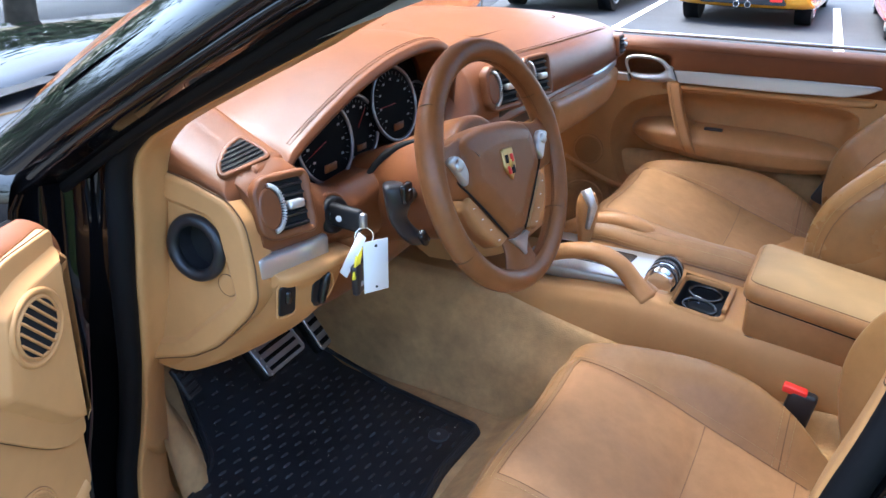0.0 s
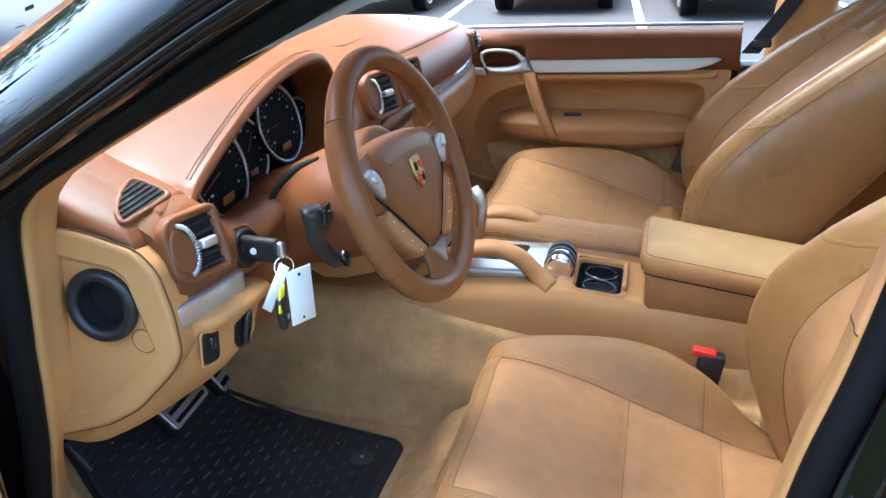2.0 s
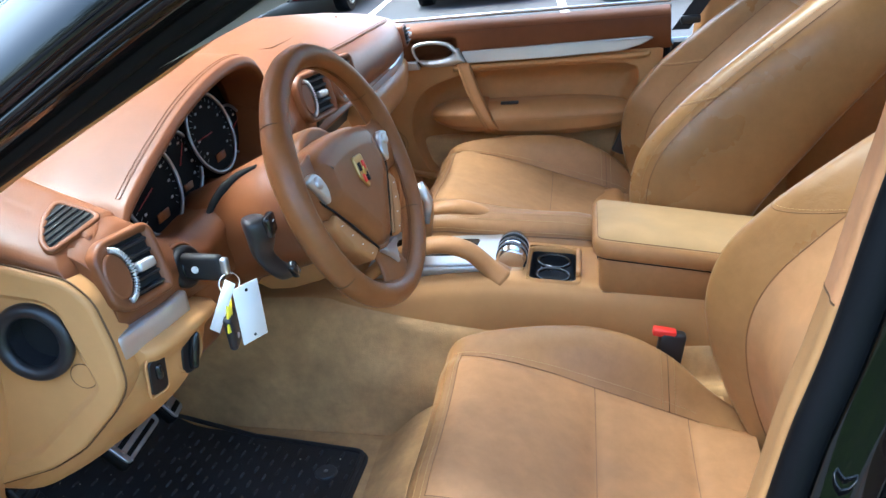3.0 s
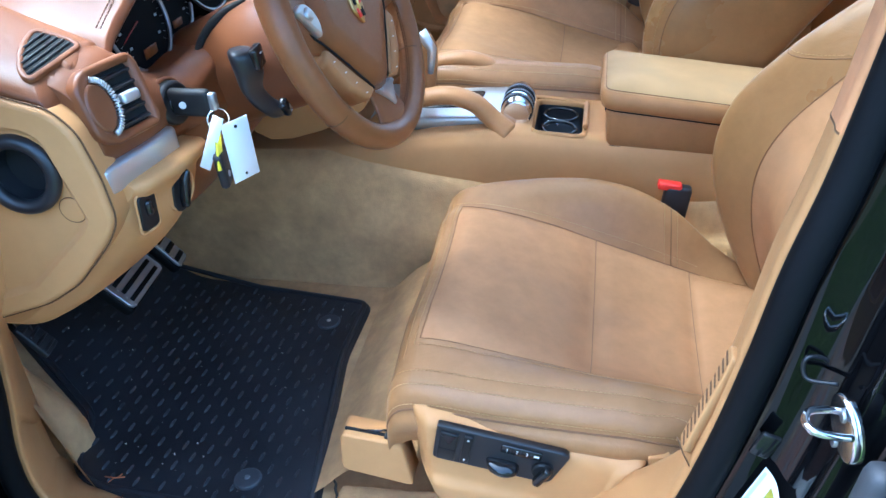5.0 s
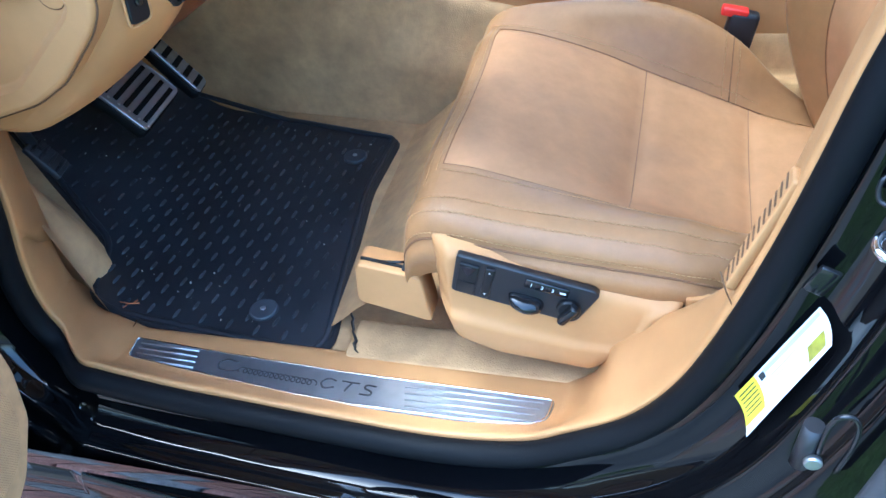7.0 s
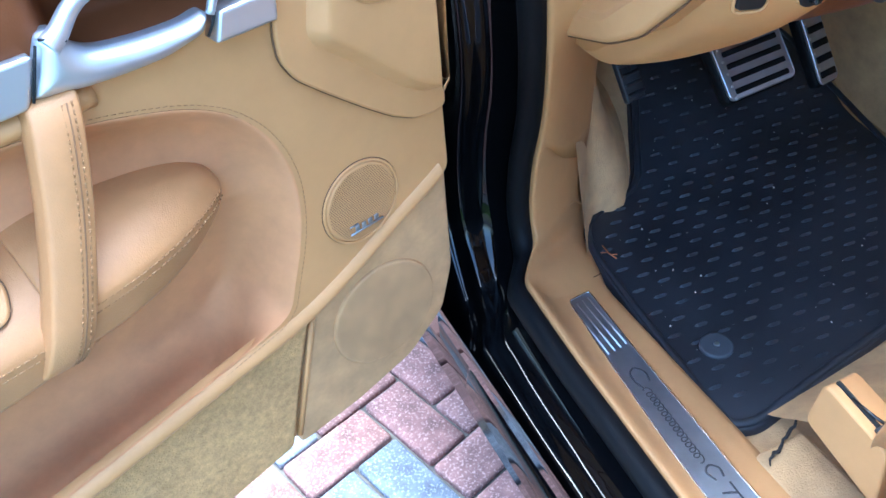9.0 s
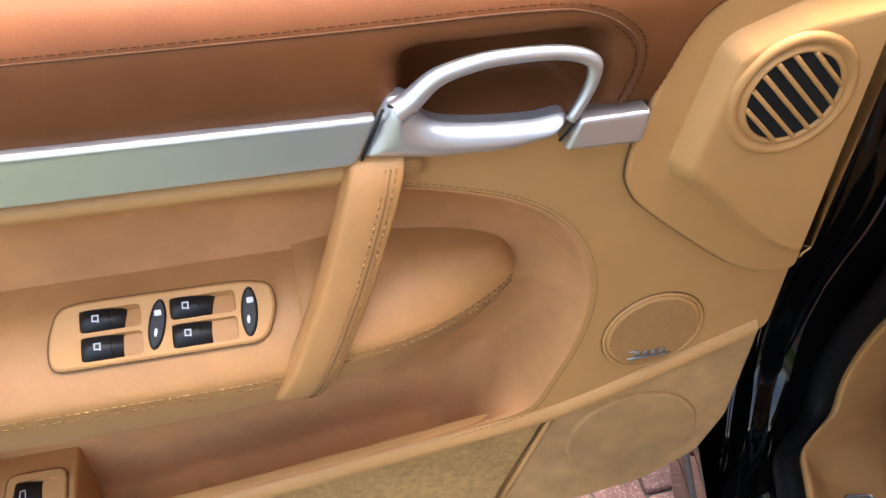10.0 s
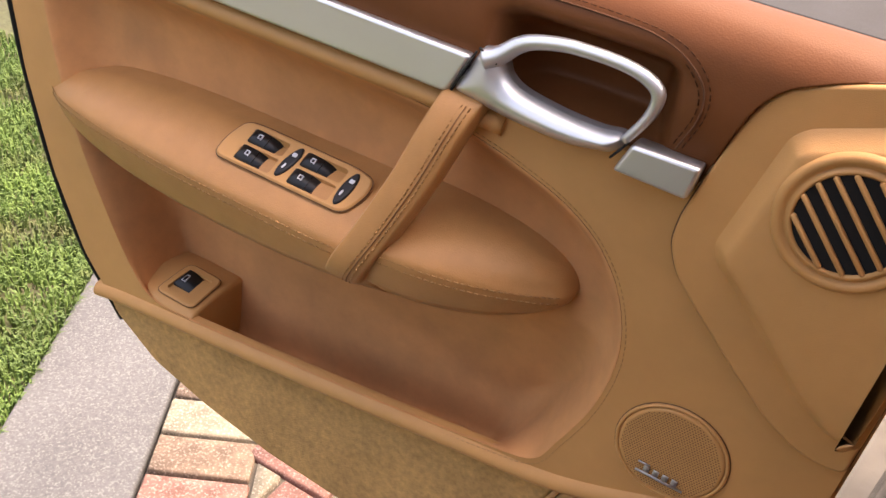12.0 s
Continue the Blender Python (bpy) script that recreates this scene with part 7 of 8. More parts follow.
loops = [(-0.652 + 0.00055 * k - 0.0048 * math.sin(k * 0.42), 0.0048 - 0.0046 * math.cos(k * 0.42)) for k in range(0, 210, 2)]
for pts, w in (([(-0.660, 0.016), (-0.676, 0.0185), (-0.688, 0.010), (-0.684, 0.001), (-0.670, -0.001), (-0.655, 0.003)], 0.0013), (loops, 0.0009),
               ([(-0.508, 0.015), (-0.520, 0.0165), (-0.528, 0.008), (-0.522, 0.0), (-0.508, 0.004)], 0.0014), ([(-0.500, 0.0165), (-0.484, 0.0165), (-0.474, 0.0172)], 0.0013), ([(-0.485, 0.016), (-0.489, 0.008), (-0.492, 0.0)], 0.0014),
               ([(-0.450, 0.0165), (-0.463, 0.0165), (-0.465, 0.011), (-0.455, 0.007), (-0.456, 0.001), (-0.470, 0.0)], 0.0014)):
    part("script_stroke", engraved(pts, w), INK, plate, "dark engraved stroke")
part("sill_joint", tube([(-0.866, 1.020, 0.4605), (-0.860, 0.97, 0.4608), (-0.853, 0.918, 0.4608)], 0.0009, 5), SEAM, car)

# ---- pedals ----
pedals = thing("brake_pedal", "brushed steel brake pedal with black rubber ribs", "pedal", (-0.97, 1.34, 0.66))
pm = pose(-0.965, 1.335, 0.672, 0, 48, 4)
def pedal_pad(parent, m, w, h, bars, r):
    """A dark rubber block that carries a bowed steel plate with sunk rubber bars."""
    def put(bm):
        bm.transform(m)
        return bm
    part("pad_block", put(rbox((0, 0, -0.010), (w + 0.008, h + 0.008, 0.026), 0.010, 3)), RUBBER, parent, "black rubber pad")
    bow = lambda a: -0.9 * (a / w) ** 2 * 0.012
    face = rounded([(-w / 2, -h / 2), (w / 2, -h / 2), (w / 2, h / 2), (-w / 2, h / 2)], r)
    plate_ = part("pedal_plate", put(slab(face, 0.0, 0.0075, lambda a, d, b: (a, b, d + bow(a)), 0.0022)), STEEL, parent, "brushed steel plate")
    for k in range(bars):
        x = (k - (bars - 1) / 2) * w / (bars + 0.25)
        part("pedal_rib", put(rbox((x, 0, 0.0075 + bow(x)), (w / bars * 0.42, h * 0.80, 0.003), 0.0012, 2)), RUBBER, plate_, "black rubber bar")
        part("pedal_stud", put(disc((x + w / bars * 0.5, -h * 0.43, 0.0072 + bow(x)), (0, 0, 1), 0.0022, 0.0016, 0.0005, 10)), SILVER, plate_)


pedal_pad(pedals, pm, 0.100, 0.132, 5, 0.012)
part("pedal_arm", tube([(-0.99, 1.335, 0.66), (-1.08, 1.34, 0.8), (-1.1, 1.34, 0.95)], 0.012, 8), PLASTIC, pedals)
gas = thing("accelerator_pedal", "slim brushed steel accelerator pedal with black ribs", "pedal", (-1.0, 1.505, 0.62))
pm2 = pose(-1.0, 1.508, 0.63, 0, 55, 8)
pedal_pad(gas, pm2, 0.130, 0.044, 5, 0.010)
dead = thing("foot_rest", "ribbed black plastic release pedal beside the kick panel", "pedal", (-1.08, 1.2, 0.62))
dm = pose(-1.075, 1.20, 0.625, 0, 58, 10)
d0 = rbox((0, 0, 0), (0.07, 0.042, 0.012), 0.004)
d0.transform(dm)
part("pedal_plate", d0, MATRUB, dead)
for k in range(4):
    r_ = rbox((-0.024 + k * 0.016, 0, 0.007), (0.006, 0.036, 0.004), 0.0015, 1)
    r_.transform(dm)
    part("pedal_rib", r_, PLASTIC, dead)
part("pedal_arm", tube([(-1.08, 1.20, 0.62), (-1.12, 1.2, 0.74), (-1.13, 1.2, 0.9)], 0.01, 8), PLASTIC, dead)
# torn edge of the carpet in front of the seat
TEAR = material("dark_tear", (0.03, 0.022, 0.015), 0.95)
tr = random.Random(11)
part("carpet_tear", tube([(-0.532 + 0.032 * t + tr.uniform(-0.003, 0.003), 1.076 - 0.071 * t, 0.4635 + 0.03 * max(0, 0.3 - t)) for t in np.linspace(0, 1, 14)], [0.0012, 0.0026, 0.0016, 0.0028, 0.001], 5), TEAR, car, "dark tear in the carpet")

# ---- windscreen, bonnet, pillars and the closed far side ----
GLASS = bpy.data.materials.new("clear_glass")
GLASS.use_nodes = True
gb_ = GLASS.node_tree.nodes["Principled BSDF"]
gb_.inputs["Base Color"].default_value = (0.93, 0.96, 0.95, 1)
gb_.inputs["Roughness"].default_value, gb_.inputs["Transmission Weight"].default_value, gb_.inputs["IOR"].default_value = 0.0, 1.0, 1.45
TINT = bpy.data.materials.new("tinted_glass")
TINT.use_nodes = True
tn = TINT.node_tree
see, shine, both = tn.nodes.new("ShaderNodeBsdfTransparent"), tn.nodes.new("ShaderNodeBsdfGlossy"), tn.nodes.new("ShaderNodeMixShader")
see.inputs["Color"].default_value = (0.36, 0.38, 0.37, 1)
shine.inputs["Roughness"].default_value = 0.02
both.inputs[0].default_value = 0.06
tn.links.new(see.outputs[0], both.inputs[1])
tn.links.new(shine.outputs[0], both.inputs[2])
tn.links.new(both.outputs[0], tn.nodes["Material Output"].inputs[0])
bow = lambda y: 1 - ((y - 1.725) / 0.8) ** 2
ws = [[(-1.10 - 0.2 * bow(y), y, 1.175), (-0.87 - 0.13 * bow(y), y, 1.33), (-0.60 - 0.06 * bow(y), y, 1.47)] for y in np.linspace(0.93, 2.52, 12)]
pane = part("windscreen", join(grid([cr(r, 4) for r in ws]), grid([cr([(x + 0.0028, y, z - 0.0042) for x, y, z in r], 4) for r in ws], flip=True)), GLASS, car, "clear windscreen")
pane.visible_shadow = False
# pane over the added roof opening, dims the light it lets in
part("added_opening_glass", grid([[(a, b, c + 0.03) for a, b, c in r[3:10]] for r in roof_rows[1:4]]), TINT, car, "tinted glass over the added roof opening")
hood_rows = []
for x, z, w, c in ((-1.36, 1.135, 0.82, 0.30), (-1.38, 1.155, 0.83, 0.30), (-1.6, 1.165, 0.87, 0.26), (-1.9, 1.16, 0.88, 0.22), (-2.2, 1.135, 0.86, 0.2), (-2.42, 1.07, 0.82, 0.18), (-2.55, 0.9, 0.76, 0.16)):
    hood_rows.append([(x - c * (1 - k * k), 1.725 + k * w, z + 0.012 * math.exp(-((abs(k) - 0.62) / 0.12) ** 2) - 0.04 * k * k - (0.06 if abs(k) > 0.98 else 0)) for k in np.linspace(-1, 1, 33)])
part("bonnet", grid([r for r in hood_rows]), PAINT, car, "gloss black bonnet")
part("wiper_cowl", loft([[(-1.0 - 0.18 * bow(y), y, 1.155), (-1.15 - 0.19 * bow(y), y, 1.13), (-1.3 - 0.24 * bow(y), y, 1.10), (-1.46 - 0.28 * bow(y), y, 1.09)] for y in np.linspace(0.9, 2.55, 7)], 3, 4, closed=False), PLASTIC, car, "black plastic cowl below the windscreen")
fen = [[(-0.90, 0.92, 1.185), (-1.2, 0.90, 1.155), (-1.6, 0.88, 1.11), (-2.2, 0.92, 1.05), (-2.5, 1.0, 0.9)], [(-0.875, 0.83, 1.20), (-1.2, 0.81, 1.165), (-1.6, 0.81, 1.11), (-2.2, 0.85, 1.04), (-2.5, 0.95, 0.87)], [(-0.88, 0.775, 1.15), (-1.2, 0.765, 1.09), (-1.6, 0.765, 1.05), (-2.2, 0.80, 0.97), (-2.52, 0.93, 0.8)], [(-0.9, 0.765, 0.85), (-1.2, 0.75, 0.85), (-1.6, 0.75, 0.85), (-2.2, 0.79, 0.8), (-2.55, 0.95, 0.6)], [(-0.9, 0.77, 0.42), (-1.2, 0.76, 0.42), (-1.6, 0.77, 0.75), (-2.2, 0.82, 0.5), (-2.55, 1.0, 0.45)]]
part("fender", loft(fen, 5, 5, closed=False), PAINT, car, "gloss black front fender")
# outer face of the windscreen pillar
pil, edg = [], []
for x, z in ((-1.02, 1.13), (-0.90, 1.20), (-0.78, 1.275), (-0.62, 1.365), (-0.48, 1.44), (-0.32, 1.51), (-0.1, 1.56), (0.2, 1.575), (0.6, 1.575)):
    edg.append([(x + 0.050, 0.875, z - 0.022), (x + 0.050, 0.86, z - 0.027), (x + 0.048, 0.835, z - 0.024), (x + 0.042, 0.803, z - 0.022), (x + 0.032, 0.795, z - 0.017), (x + 0.024, 0.80, z - 0.013)])
    pil.append([(x + 0.028, 0.80, z - 0.018), (x + 0.018, 0.79, z - 0.008), (x + 0.0, 0.80, z + 0.012), (x - 0.033, 0.84, z + 0.033), (x - 0.070, 0.895, z + 0.043), (x - 0.086, 0.94, z + 0.034), (x - 0.05, 0.955, z + 0.0)])
part("windscreen_pillar", loft(pil, 5, 4, closed=False), PAINT, car, "gloss black windscreen pillar")
part("pillar_gasket", tube(cr([(x + 0.05, 0.850, z - 0.024) for x, z in ((-0.95, 1.165), (-0.78, 1.275), (-0.62, 1.365), (-0.48, 1.44), (-0.32, 1.51))], 5), 0.010, 8), RUBBER, car, "black rubber gasket")
part("pillar_edge", loft(edg, 5, 4, closed=False), PAINT, car, "gloss black pillar edge")
# trim on the inside of the windscreen pillar
pt = []
for x, z in ((-0.872, 1.178), (-0.82, 1.209), (-0.766, 1.239), (-0.670, 1.289), (-0.57, 1.338), (-0.495, 1.377), (-0.40, 1.42), (-0.28, 1.465)):
    pt.append([(x + 0.035, 0.868, z + 0.034), (x + 0.03, 0.885, z + 0.024), (x + 0.012, 0.908, z + 0.005), (x, 0.92, z), (x - 0.03, 0.945, z + 0.012), (x - 0.06, 0.95, z + 0.04)])
part("pillar_trim", loft(pt, 5, 4, closed=False), TRIM, car, "tan windscreen pillar trim")
# closing walls: firewall, far flank below and behind the door, rear
part("firewall", rbox((-1.53, 1.72, 0.72), (0.05, 1.6, 0.72), 0.01), CARPET, car)
part("far_flank", rbox((-0.3, 2.66, 0.72), (2.6, 0.08, 0.66), 0.03), PAINT, car, "black far flank")
part("far_floor_wall", rbox((-0.3, 2.58, 0.62), (2.4, 0.06, 0.42), 0.02), CARPET, car)
part("rear_flank", rbox((0.85, 0.80, 0.80), (1.2, 0.10, 0.75), 0.04), PAINT, car, "closed black rear door")
part("rear_wall", rbox((1.5, 1.72, 0.9), (0.08, 1.8, 1.1), 0.02), TRIM, car)
part("far_rear_trim", rbox((0.95, 2.56, 0.85), (1.1, 0.06, 0.65), 0.03), TAN, car, "tan rear door trim")
bp = []
for z, x in ((0.55, 0.09), (0.9, 0.12), (1.15, 0.15), (1.35, 0.19), (1.52, 0.23)):
    bp.append([(x, 2.555, z), (x + 0.02, 2.515, z), (x + 0.07, 2.50, z), (x + 0.13, 2.515, z), (x + 0.15, 2.56, z)])
part("far_centre_pillar", loft(bp, 4, 4, closed=False), TRIM, car, "tan centre pillar trim")
belt = thing("seat_belt", "black woven seat belt hanging on the far pillar", "seat belt", (0.2, 2.48, 1.2))
part("webbing", grid([[(x - 0.022, 2.482, z), (x + 0.022, 2.478, z)] for x, z in ((0.10, 1.10), (0.16, 1.18), (0.24, 1.30), (0.30, 1.42))]), material("belt_webbing", (0.02, 0.02, 0.022), 0.8, grain=0.5, grain_size=600), belt)
part("belt_guide", rbox((0.125, 2.48, 1.125), (0.05, 0.02, 0.02), 0.005), PLASTIC, belt)
bench = thing("rear_bench", "tan leather rear bench in the dark back of the cabin", "car seat", (0.95, 1.73, 0.5))
part("bench_cushion", rbox((0.95, 1.73, 0.72), (0.5, 1.4, 0.16), 0.06, 4), TAN, bench)
part("bench_back", rbox((1.25, 1.73, 1.0), (0.16, 1.4, 0.6), 0.06, 4, (0, 15, 0)), TAN, bench)

# ---- paving ----
def brick_mat(name, c):
    return material(name, c, 0.88, vary=0.22, vary_size=14, grain=1.0, grain_size=160, spots=0.75, spot_colour=tuple(min(1, k * 2.2 + 0.13) for k in c), spot_size=190, fine=0.3, fine_size=34, island=0.12)


BRICKS = [brick_mat("red_brick", (0.165, 0.082, 0.066)), brick_mat("grey_brick", (0.12, 0.130, 0.150)), brick_mat("buff_brick", (0.19, 0.165, 0.122)), brick_mat("rose_brick", (0.205, 0.105, 0.083)), brick_mat("brown_brick", (0.14, 0.10, 0.072))]
paving = tagged(thing("paving", "herringbone paving of red, grey and buff bricks", "pavement", (-0.9, 0.6, 0.0)), kind="structure")
rng = random.Random(7)
shapes = []
for k in range(6):
    b = rbox((0, 0, 0), (0.193 + rng.uniform(-0.002, 0.002), 0.093 + rng.uniform(-0.002, 0.002), 0.05), 0.006, 2)
    for v in b.verts:
        v.co += Vector((rng.uniform(-1, 1), rng.uniform(-1, 1), rng.uniform(-1, 1))) * 0.0012
    me = bpy.data.meshes.new("brick")
    b.to_mesh(me)
    b.free()
    shapes.append(me)
meshes = {}
for i, me in enumerate(shapes):
    for j, mt in enumerate(BRICKS):
        c = me.copy()
        c.materials.append(mt)
        meshes[i, j] = c
spots_b = []
ha = radians(18)
hu, hv = np.array([math.cos(ha), math.sin(ha)]), np.array([-math.sin(ha), math.cos(ha)])
org = np.array([-1.173, 0.694])
for i in range(-16, 17):
    for j in range(-16, 17):
        # herringbone: one lying and one standing brick in each cell of the lattice
        o = np.array([i * 0.1 + j * 0.2, j * 0.2 - i * 0.1])
        for kind, c in ((0, o + np.array([0.1, 0.05])), (1, o + np.array([0.25, 0.1]))):
            w = org + hu * c[0] + hv * c[1]
            rel = w - BORDER
            if rel @ ACROSS < 0.255 or not (-1.75 < w[0] < 0.2 and -0.5 < w[1] < 1.0):
                continue
            spots_b.append((abs(w[0] + 0.95) + abs(w[1] - 0.5), w, ha + kind * math.pi / 2, False))
for k in range(-14, 15):
    w = BORDER + EDGE * (k * 0.102 + 0.03) + ACROSS * 0.1
    spots_b.append((abs(w[0] + 0.95) + abs(w[1] - 0.5) - 1.0, w, math.atan2(ACROSS[1], ACROSS[0]), True))
cuts = []
for i in range(-16, 17):
    for j in range(-16, 17):
        o = np.array([i * 0.1 + j * 0.2, j * 0.2 - i * 0.1])
        for kind, c in ((0, o + np.array([0.1, 0.05])), (1, o + np.array([0.25, 0.1]))):
            w = org + hu * c[0] + hv * c[1]
            if 0.11 < (w - BORDER) @ ACROSS < 0.255 and abs((w - BORDER) @ EDGE) < 1.2:
                cuts.append((w, ha + kind * math.pi / 2))
spots_b.sort(key=lambda q: q[0])
for q, w, a, border in spots_b[:290]:
    j = rng.choice((4, 4, 4, 2, 3)) if border else rng.choice((0, 0, 1, 1, 2, 3, 3))
    ob = new("brick", meshes[rng.randrange(6), j])
    ob.parent = paving
    ob.matrix_parent_inverse = paving.matrix_basis.inverted()
    ob.matrix_basis = pose(w[0], w[1], -0.025 + rng.uniform(-0.002, 0.002), rng.uniform(-0.6, 0.6), rng.uniform(-0.6, 0.6), math.degrees(a) + rng.uniform(-0.8, 0.8))

for w, a in cuts:
    b = rbox((0, 0, 0), (0.193, 0.093, 0.05), 0.005, 1)
    b.transform(pose(w[0], w[1], -0.025 + rng.uniform(-0.002, 0.002), 0, 0, math.degrees(a)))
    at = BORDER + ACROSS * 0.205
    cut_ = bmesh.ops.bisect_plane(b, geom=b.verts[:] + b.edges[:] + b.faces[:], plane_co=(at[0], at[1], 0), plane_no=(-ACROSS[0], -ACROSS[1], 0), clear_outer=True)
    rim_ = [e for e in cut_["geom_cut"] if isinstance(e, bmesh.types.BMEdge)]
    if rim_ and len(b.faces) > 3:
        bmesh.ops.contextual_create(b, geom=rim_)
        part("brick", b, rng.choice((BRICKS[0], BRICKS[1], BRICKS[2], BRICKS[3])), paving)
    else:
        b.free()

# ---- lawn ----
GRASS = material("green_grass", (0.088, 0.155, 0.03), 0.7, vary=0.35, vary_size=5, fine=0.3, fine_size=90, spots=0.5, spot_colour=(0.15, 0.12, 0.055), spot_size=6)
vts, fcs = [], []
rg = np.random.RandomState(5)
def blade(px, py, h, lean, a, wd):
    c, s = math.cos(a), math.sin(a)
    k = len(vts)
    vts.extend([(px - s * wd, py + c * wd, -0.02), (px + s * wd, py - c * wd, -0.02), (px + c * lean * 0.4 + s * wd * 0.6, py + s * lean * 0.4 - c * wd * 0.6, h * 0.65), (px + c * lean * 0.4 - s * wd * 0.6, py + s * lean * 0.4 + c * wd * 0.6, h * 0.65), (px + c * lean, py + s * lean, h)])
    fcs.extend([(k, k + 1, k + 2, k + 3), (k + 3, k + 2, k + 4)])


for _ in range(85000):
    al, ac = rg.uniform(-1.9, 2.3), -0.285 - rg.uniform(0, 1) ** 1.3 * 1.2
    p = BORDER + EDGE * al + ACROSS * ac
    if rg.uniform() < 0.5 and noise.noise(Vector((p[0] * 6, p[1] * 6, 0))) > 0.1:
        continue
    blade(p[0], p[1], rg.uniform(0.002, 0.018), rg.uniform(0.008, 0.030), rg.uniform(0, 6.28), rg.uniform(0.0018, 0.0042))
me = bpy.data.meshes.new("grass")
me.from_pydata(vts, [], fcs)
me.materials.append(GRASS)
tagged(new("grass", me), "patchy short green grass", "grass", kind="stuff")

# ---- parked cars across the lot ----
def parked_car(name, label, x, y, turn, colour, width=1.72, length=3.9, height=1.42, tail=True):
    """A parked car seen from its tail: body, bumper, wheels, lamps and exhausts. Its own axes: x across, y towards its nose."""
    c = thing(name, label, "car", m=pose(x, y, -0.03, 0, 0, turn))
    w = width / 2
    body = material(name + "_paint", colour, 0.2, vary=0.05, coat=1.0)
    secs = []
    for yy, zb, zm, zt, k in ((0.0, 0.42, 0.62, 0.80, 0.86), (0.06, 0.30, 0.62, 0.95, 0.95), (0.25, 0.24, 0.62, 1.02, 1.0), (0.9, 0.22, 0.65, 1.04, 1.02), (2.0, 0.2, 0.65, 1.02, 1.02), (3.0, 0.22, 0.62, 0.95, 1.0), (3.6, 0.24, 0.58, 0.82, 0.95), (length, 0.36, 0.52, 0.66, 0.8)):
        secs.append([(-w * k * 0.9, yy, zb), (-w * k, yy, zb + 0.12), (-w * k, yy, zm), (-w * k * 0.92, yy, zt), (-w * 0.4, yy, zt + 0.02), (w * 0.4, yy, zt + 0.02), (w * k * 0.92, yy, zt), (w * k, yy, zm), (w * k, yy, zb + 0.12), (w * k * 0.9, yy, zb)])
    part("body", loft(secs, 4, 4), body, c)
    cab = [[(-w * k, yy, 1.0), (-w * k * 0.86, yy, zt * 0.93), (-w * 0.5 * k, yy, zt), (w * 0.5 * k, yy, zt), (w * k * 0.86, yy, zt * 0.93), (w * k, yy, 1.0)] for yy, zt, k in ((0.12, 1.05, 0.82), (0.45, height, 0.86), (1.4, height + 0.03, 0.88), (2.1, height - 0.04, 0.86), (2.75, 1.02, 0.82))]
    part("cabin_glass", loft(cab, 4, 4), GLOSS, c, "dark glass cabin")
    part("bumper_insert", slab(rounded([(-w * 0.66, 0.30), (w * 0.66, 0.30), (w * 0.58, 0.42), (-w * 0.58, 0.42)], 0.04), 0.02, -0.045, lambda a, d, b: (a, d, b), 0.01), PLASTIC, c, "black bumper insert")
    for s in (-1, 1):
        part("tail_pipe", tube([(s * 0.075 if tail else s * 0.6, 0.12, 0.30), (s * 0.075 if tail else s * 0.6, -0.06, 0.30)], 0.042, 16), CHROME, c, "chrome exhaust pipe")
        part("pipe_mouth", disc((s * 0.075 if tail else s * 0.6, -0.058, 0.30), (0, -1, 0), 0.034, 0.004, 0.001), BLACKV, c)
        part("fog_lamp", rbox((s * w * 0.5, -0.04, 0.37), (0.16, 0.02, 0.05), 0.008), RED, c, "red rear fog lamp")
        for yy in (0.62, length - 0.72):
            t = part("wheel", tube([(s * (w - 0.21), yy, 0.32), (s * (w + 0.0), yy, 0.32)], 0.315, 32), RUBBER, c, "black tyre")
            part("rim", ring((s * (w + 0.005), yy, 0.32), (1, 0, 0), 0.2, 0.018, 32, 8), SILVER, t, "silver rim")
            part("hub", disc((s * (w - 0.01), yy, 0.32), (s, 0, 0), 0.05, 0.02), SILVER, t)
            for k in range(5):
                a = k * 2 * math.pi / 5
                part("rim_spoke", tube([(s * (w + 0.004), yy + 0.04 * math.cos(a), 0.32 + 0.04 * math.sin(a)), (s * (w + 0.004), yy + 0.19 * math.cos(a), 0.32 + 0.19 * math.sin(a))], 0.014, 6), SILVER, t)
    return c


parked_car("yellow_car", "orange-yellow hatchback parked with its tail to the car", -1.76, 12.45, 0, (0.75, 0.33, 0.02))
parked_car("red_car", "bright red sports car parked across the lot", 1.0, 11.6, 4, (0.55, 0.015, 0.015), 1.85, 4.4, 1.3, False)
parked_car("dark_red_car", "dark red car parked beside the yellow one", -4.6, 12.6, 0, (0.22, 0.01, 0.015))
LINE = material("worn_white_paint", (0.7, 0.7, 0.68), 0.8, vary=0.15, vary_size=20)
for k in range(5):
    ln = thing("parking_line", "white painted parking bay line", "road marking", m=pose(-0.55 + (k - 2) * 2.75, 13.0, -0.03, 0, 0, 4), kind="structure")
    part("paint", rbox((0, 0, 0.002), (0.11, 5.2, 0.004), 0.001, 1), LINE, ln)

# ---- trees at the edge of the lot, mirrored in the paint ----
LEAVES = material("dark_green_leaves", (0.05, 0.085, 0.025), 0.6, vary=0.4, vary_size=0.8, spots=0.4, spot_colour=(0.11, 0.13, 0.04), spot_size=1.5)
BARK = material("grey_bark", (0.12, 0.095, 0.07), 0.9, vary=0.3, grain=1.0, grain_size=60)


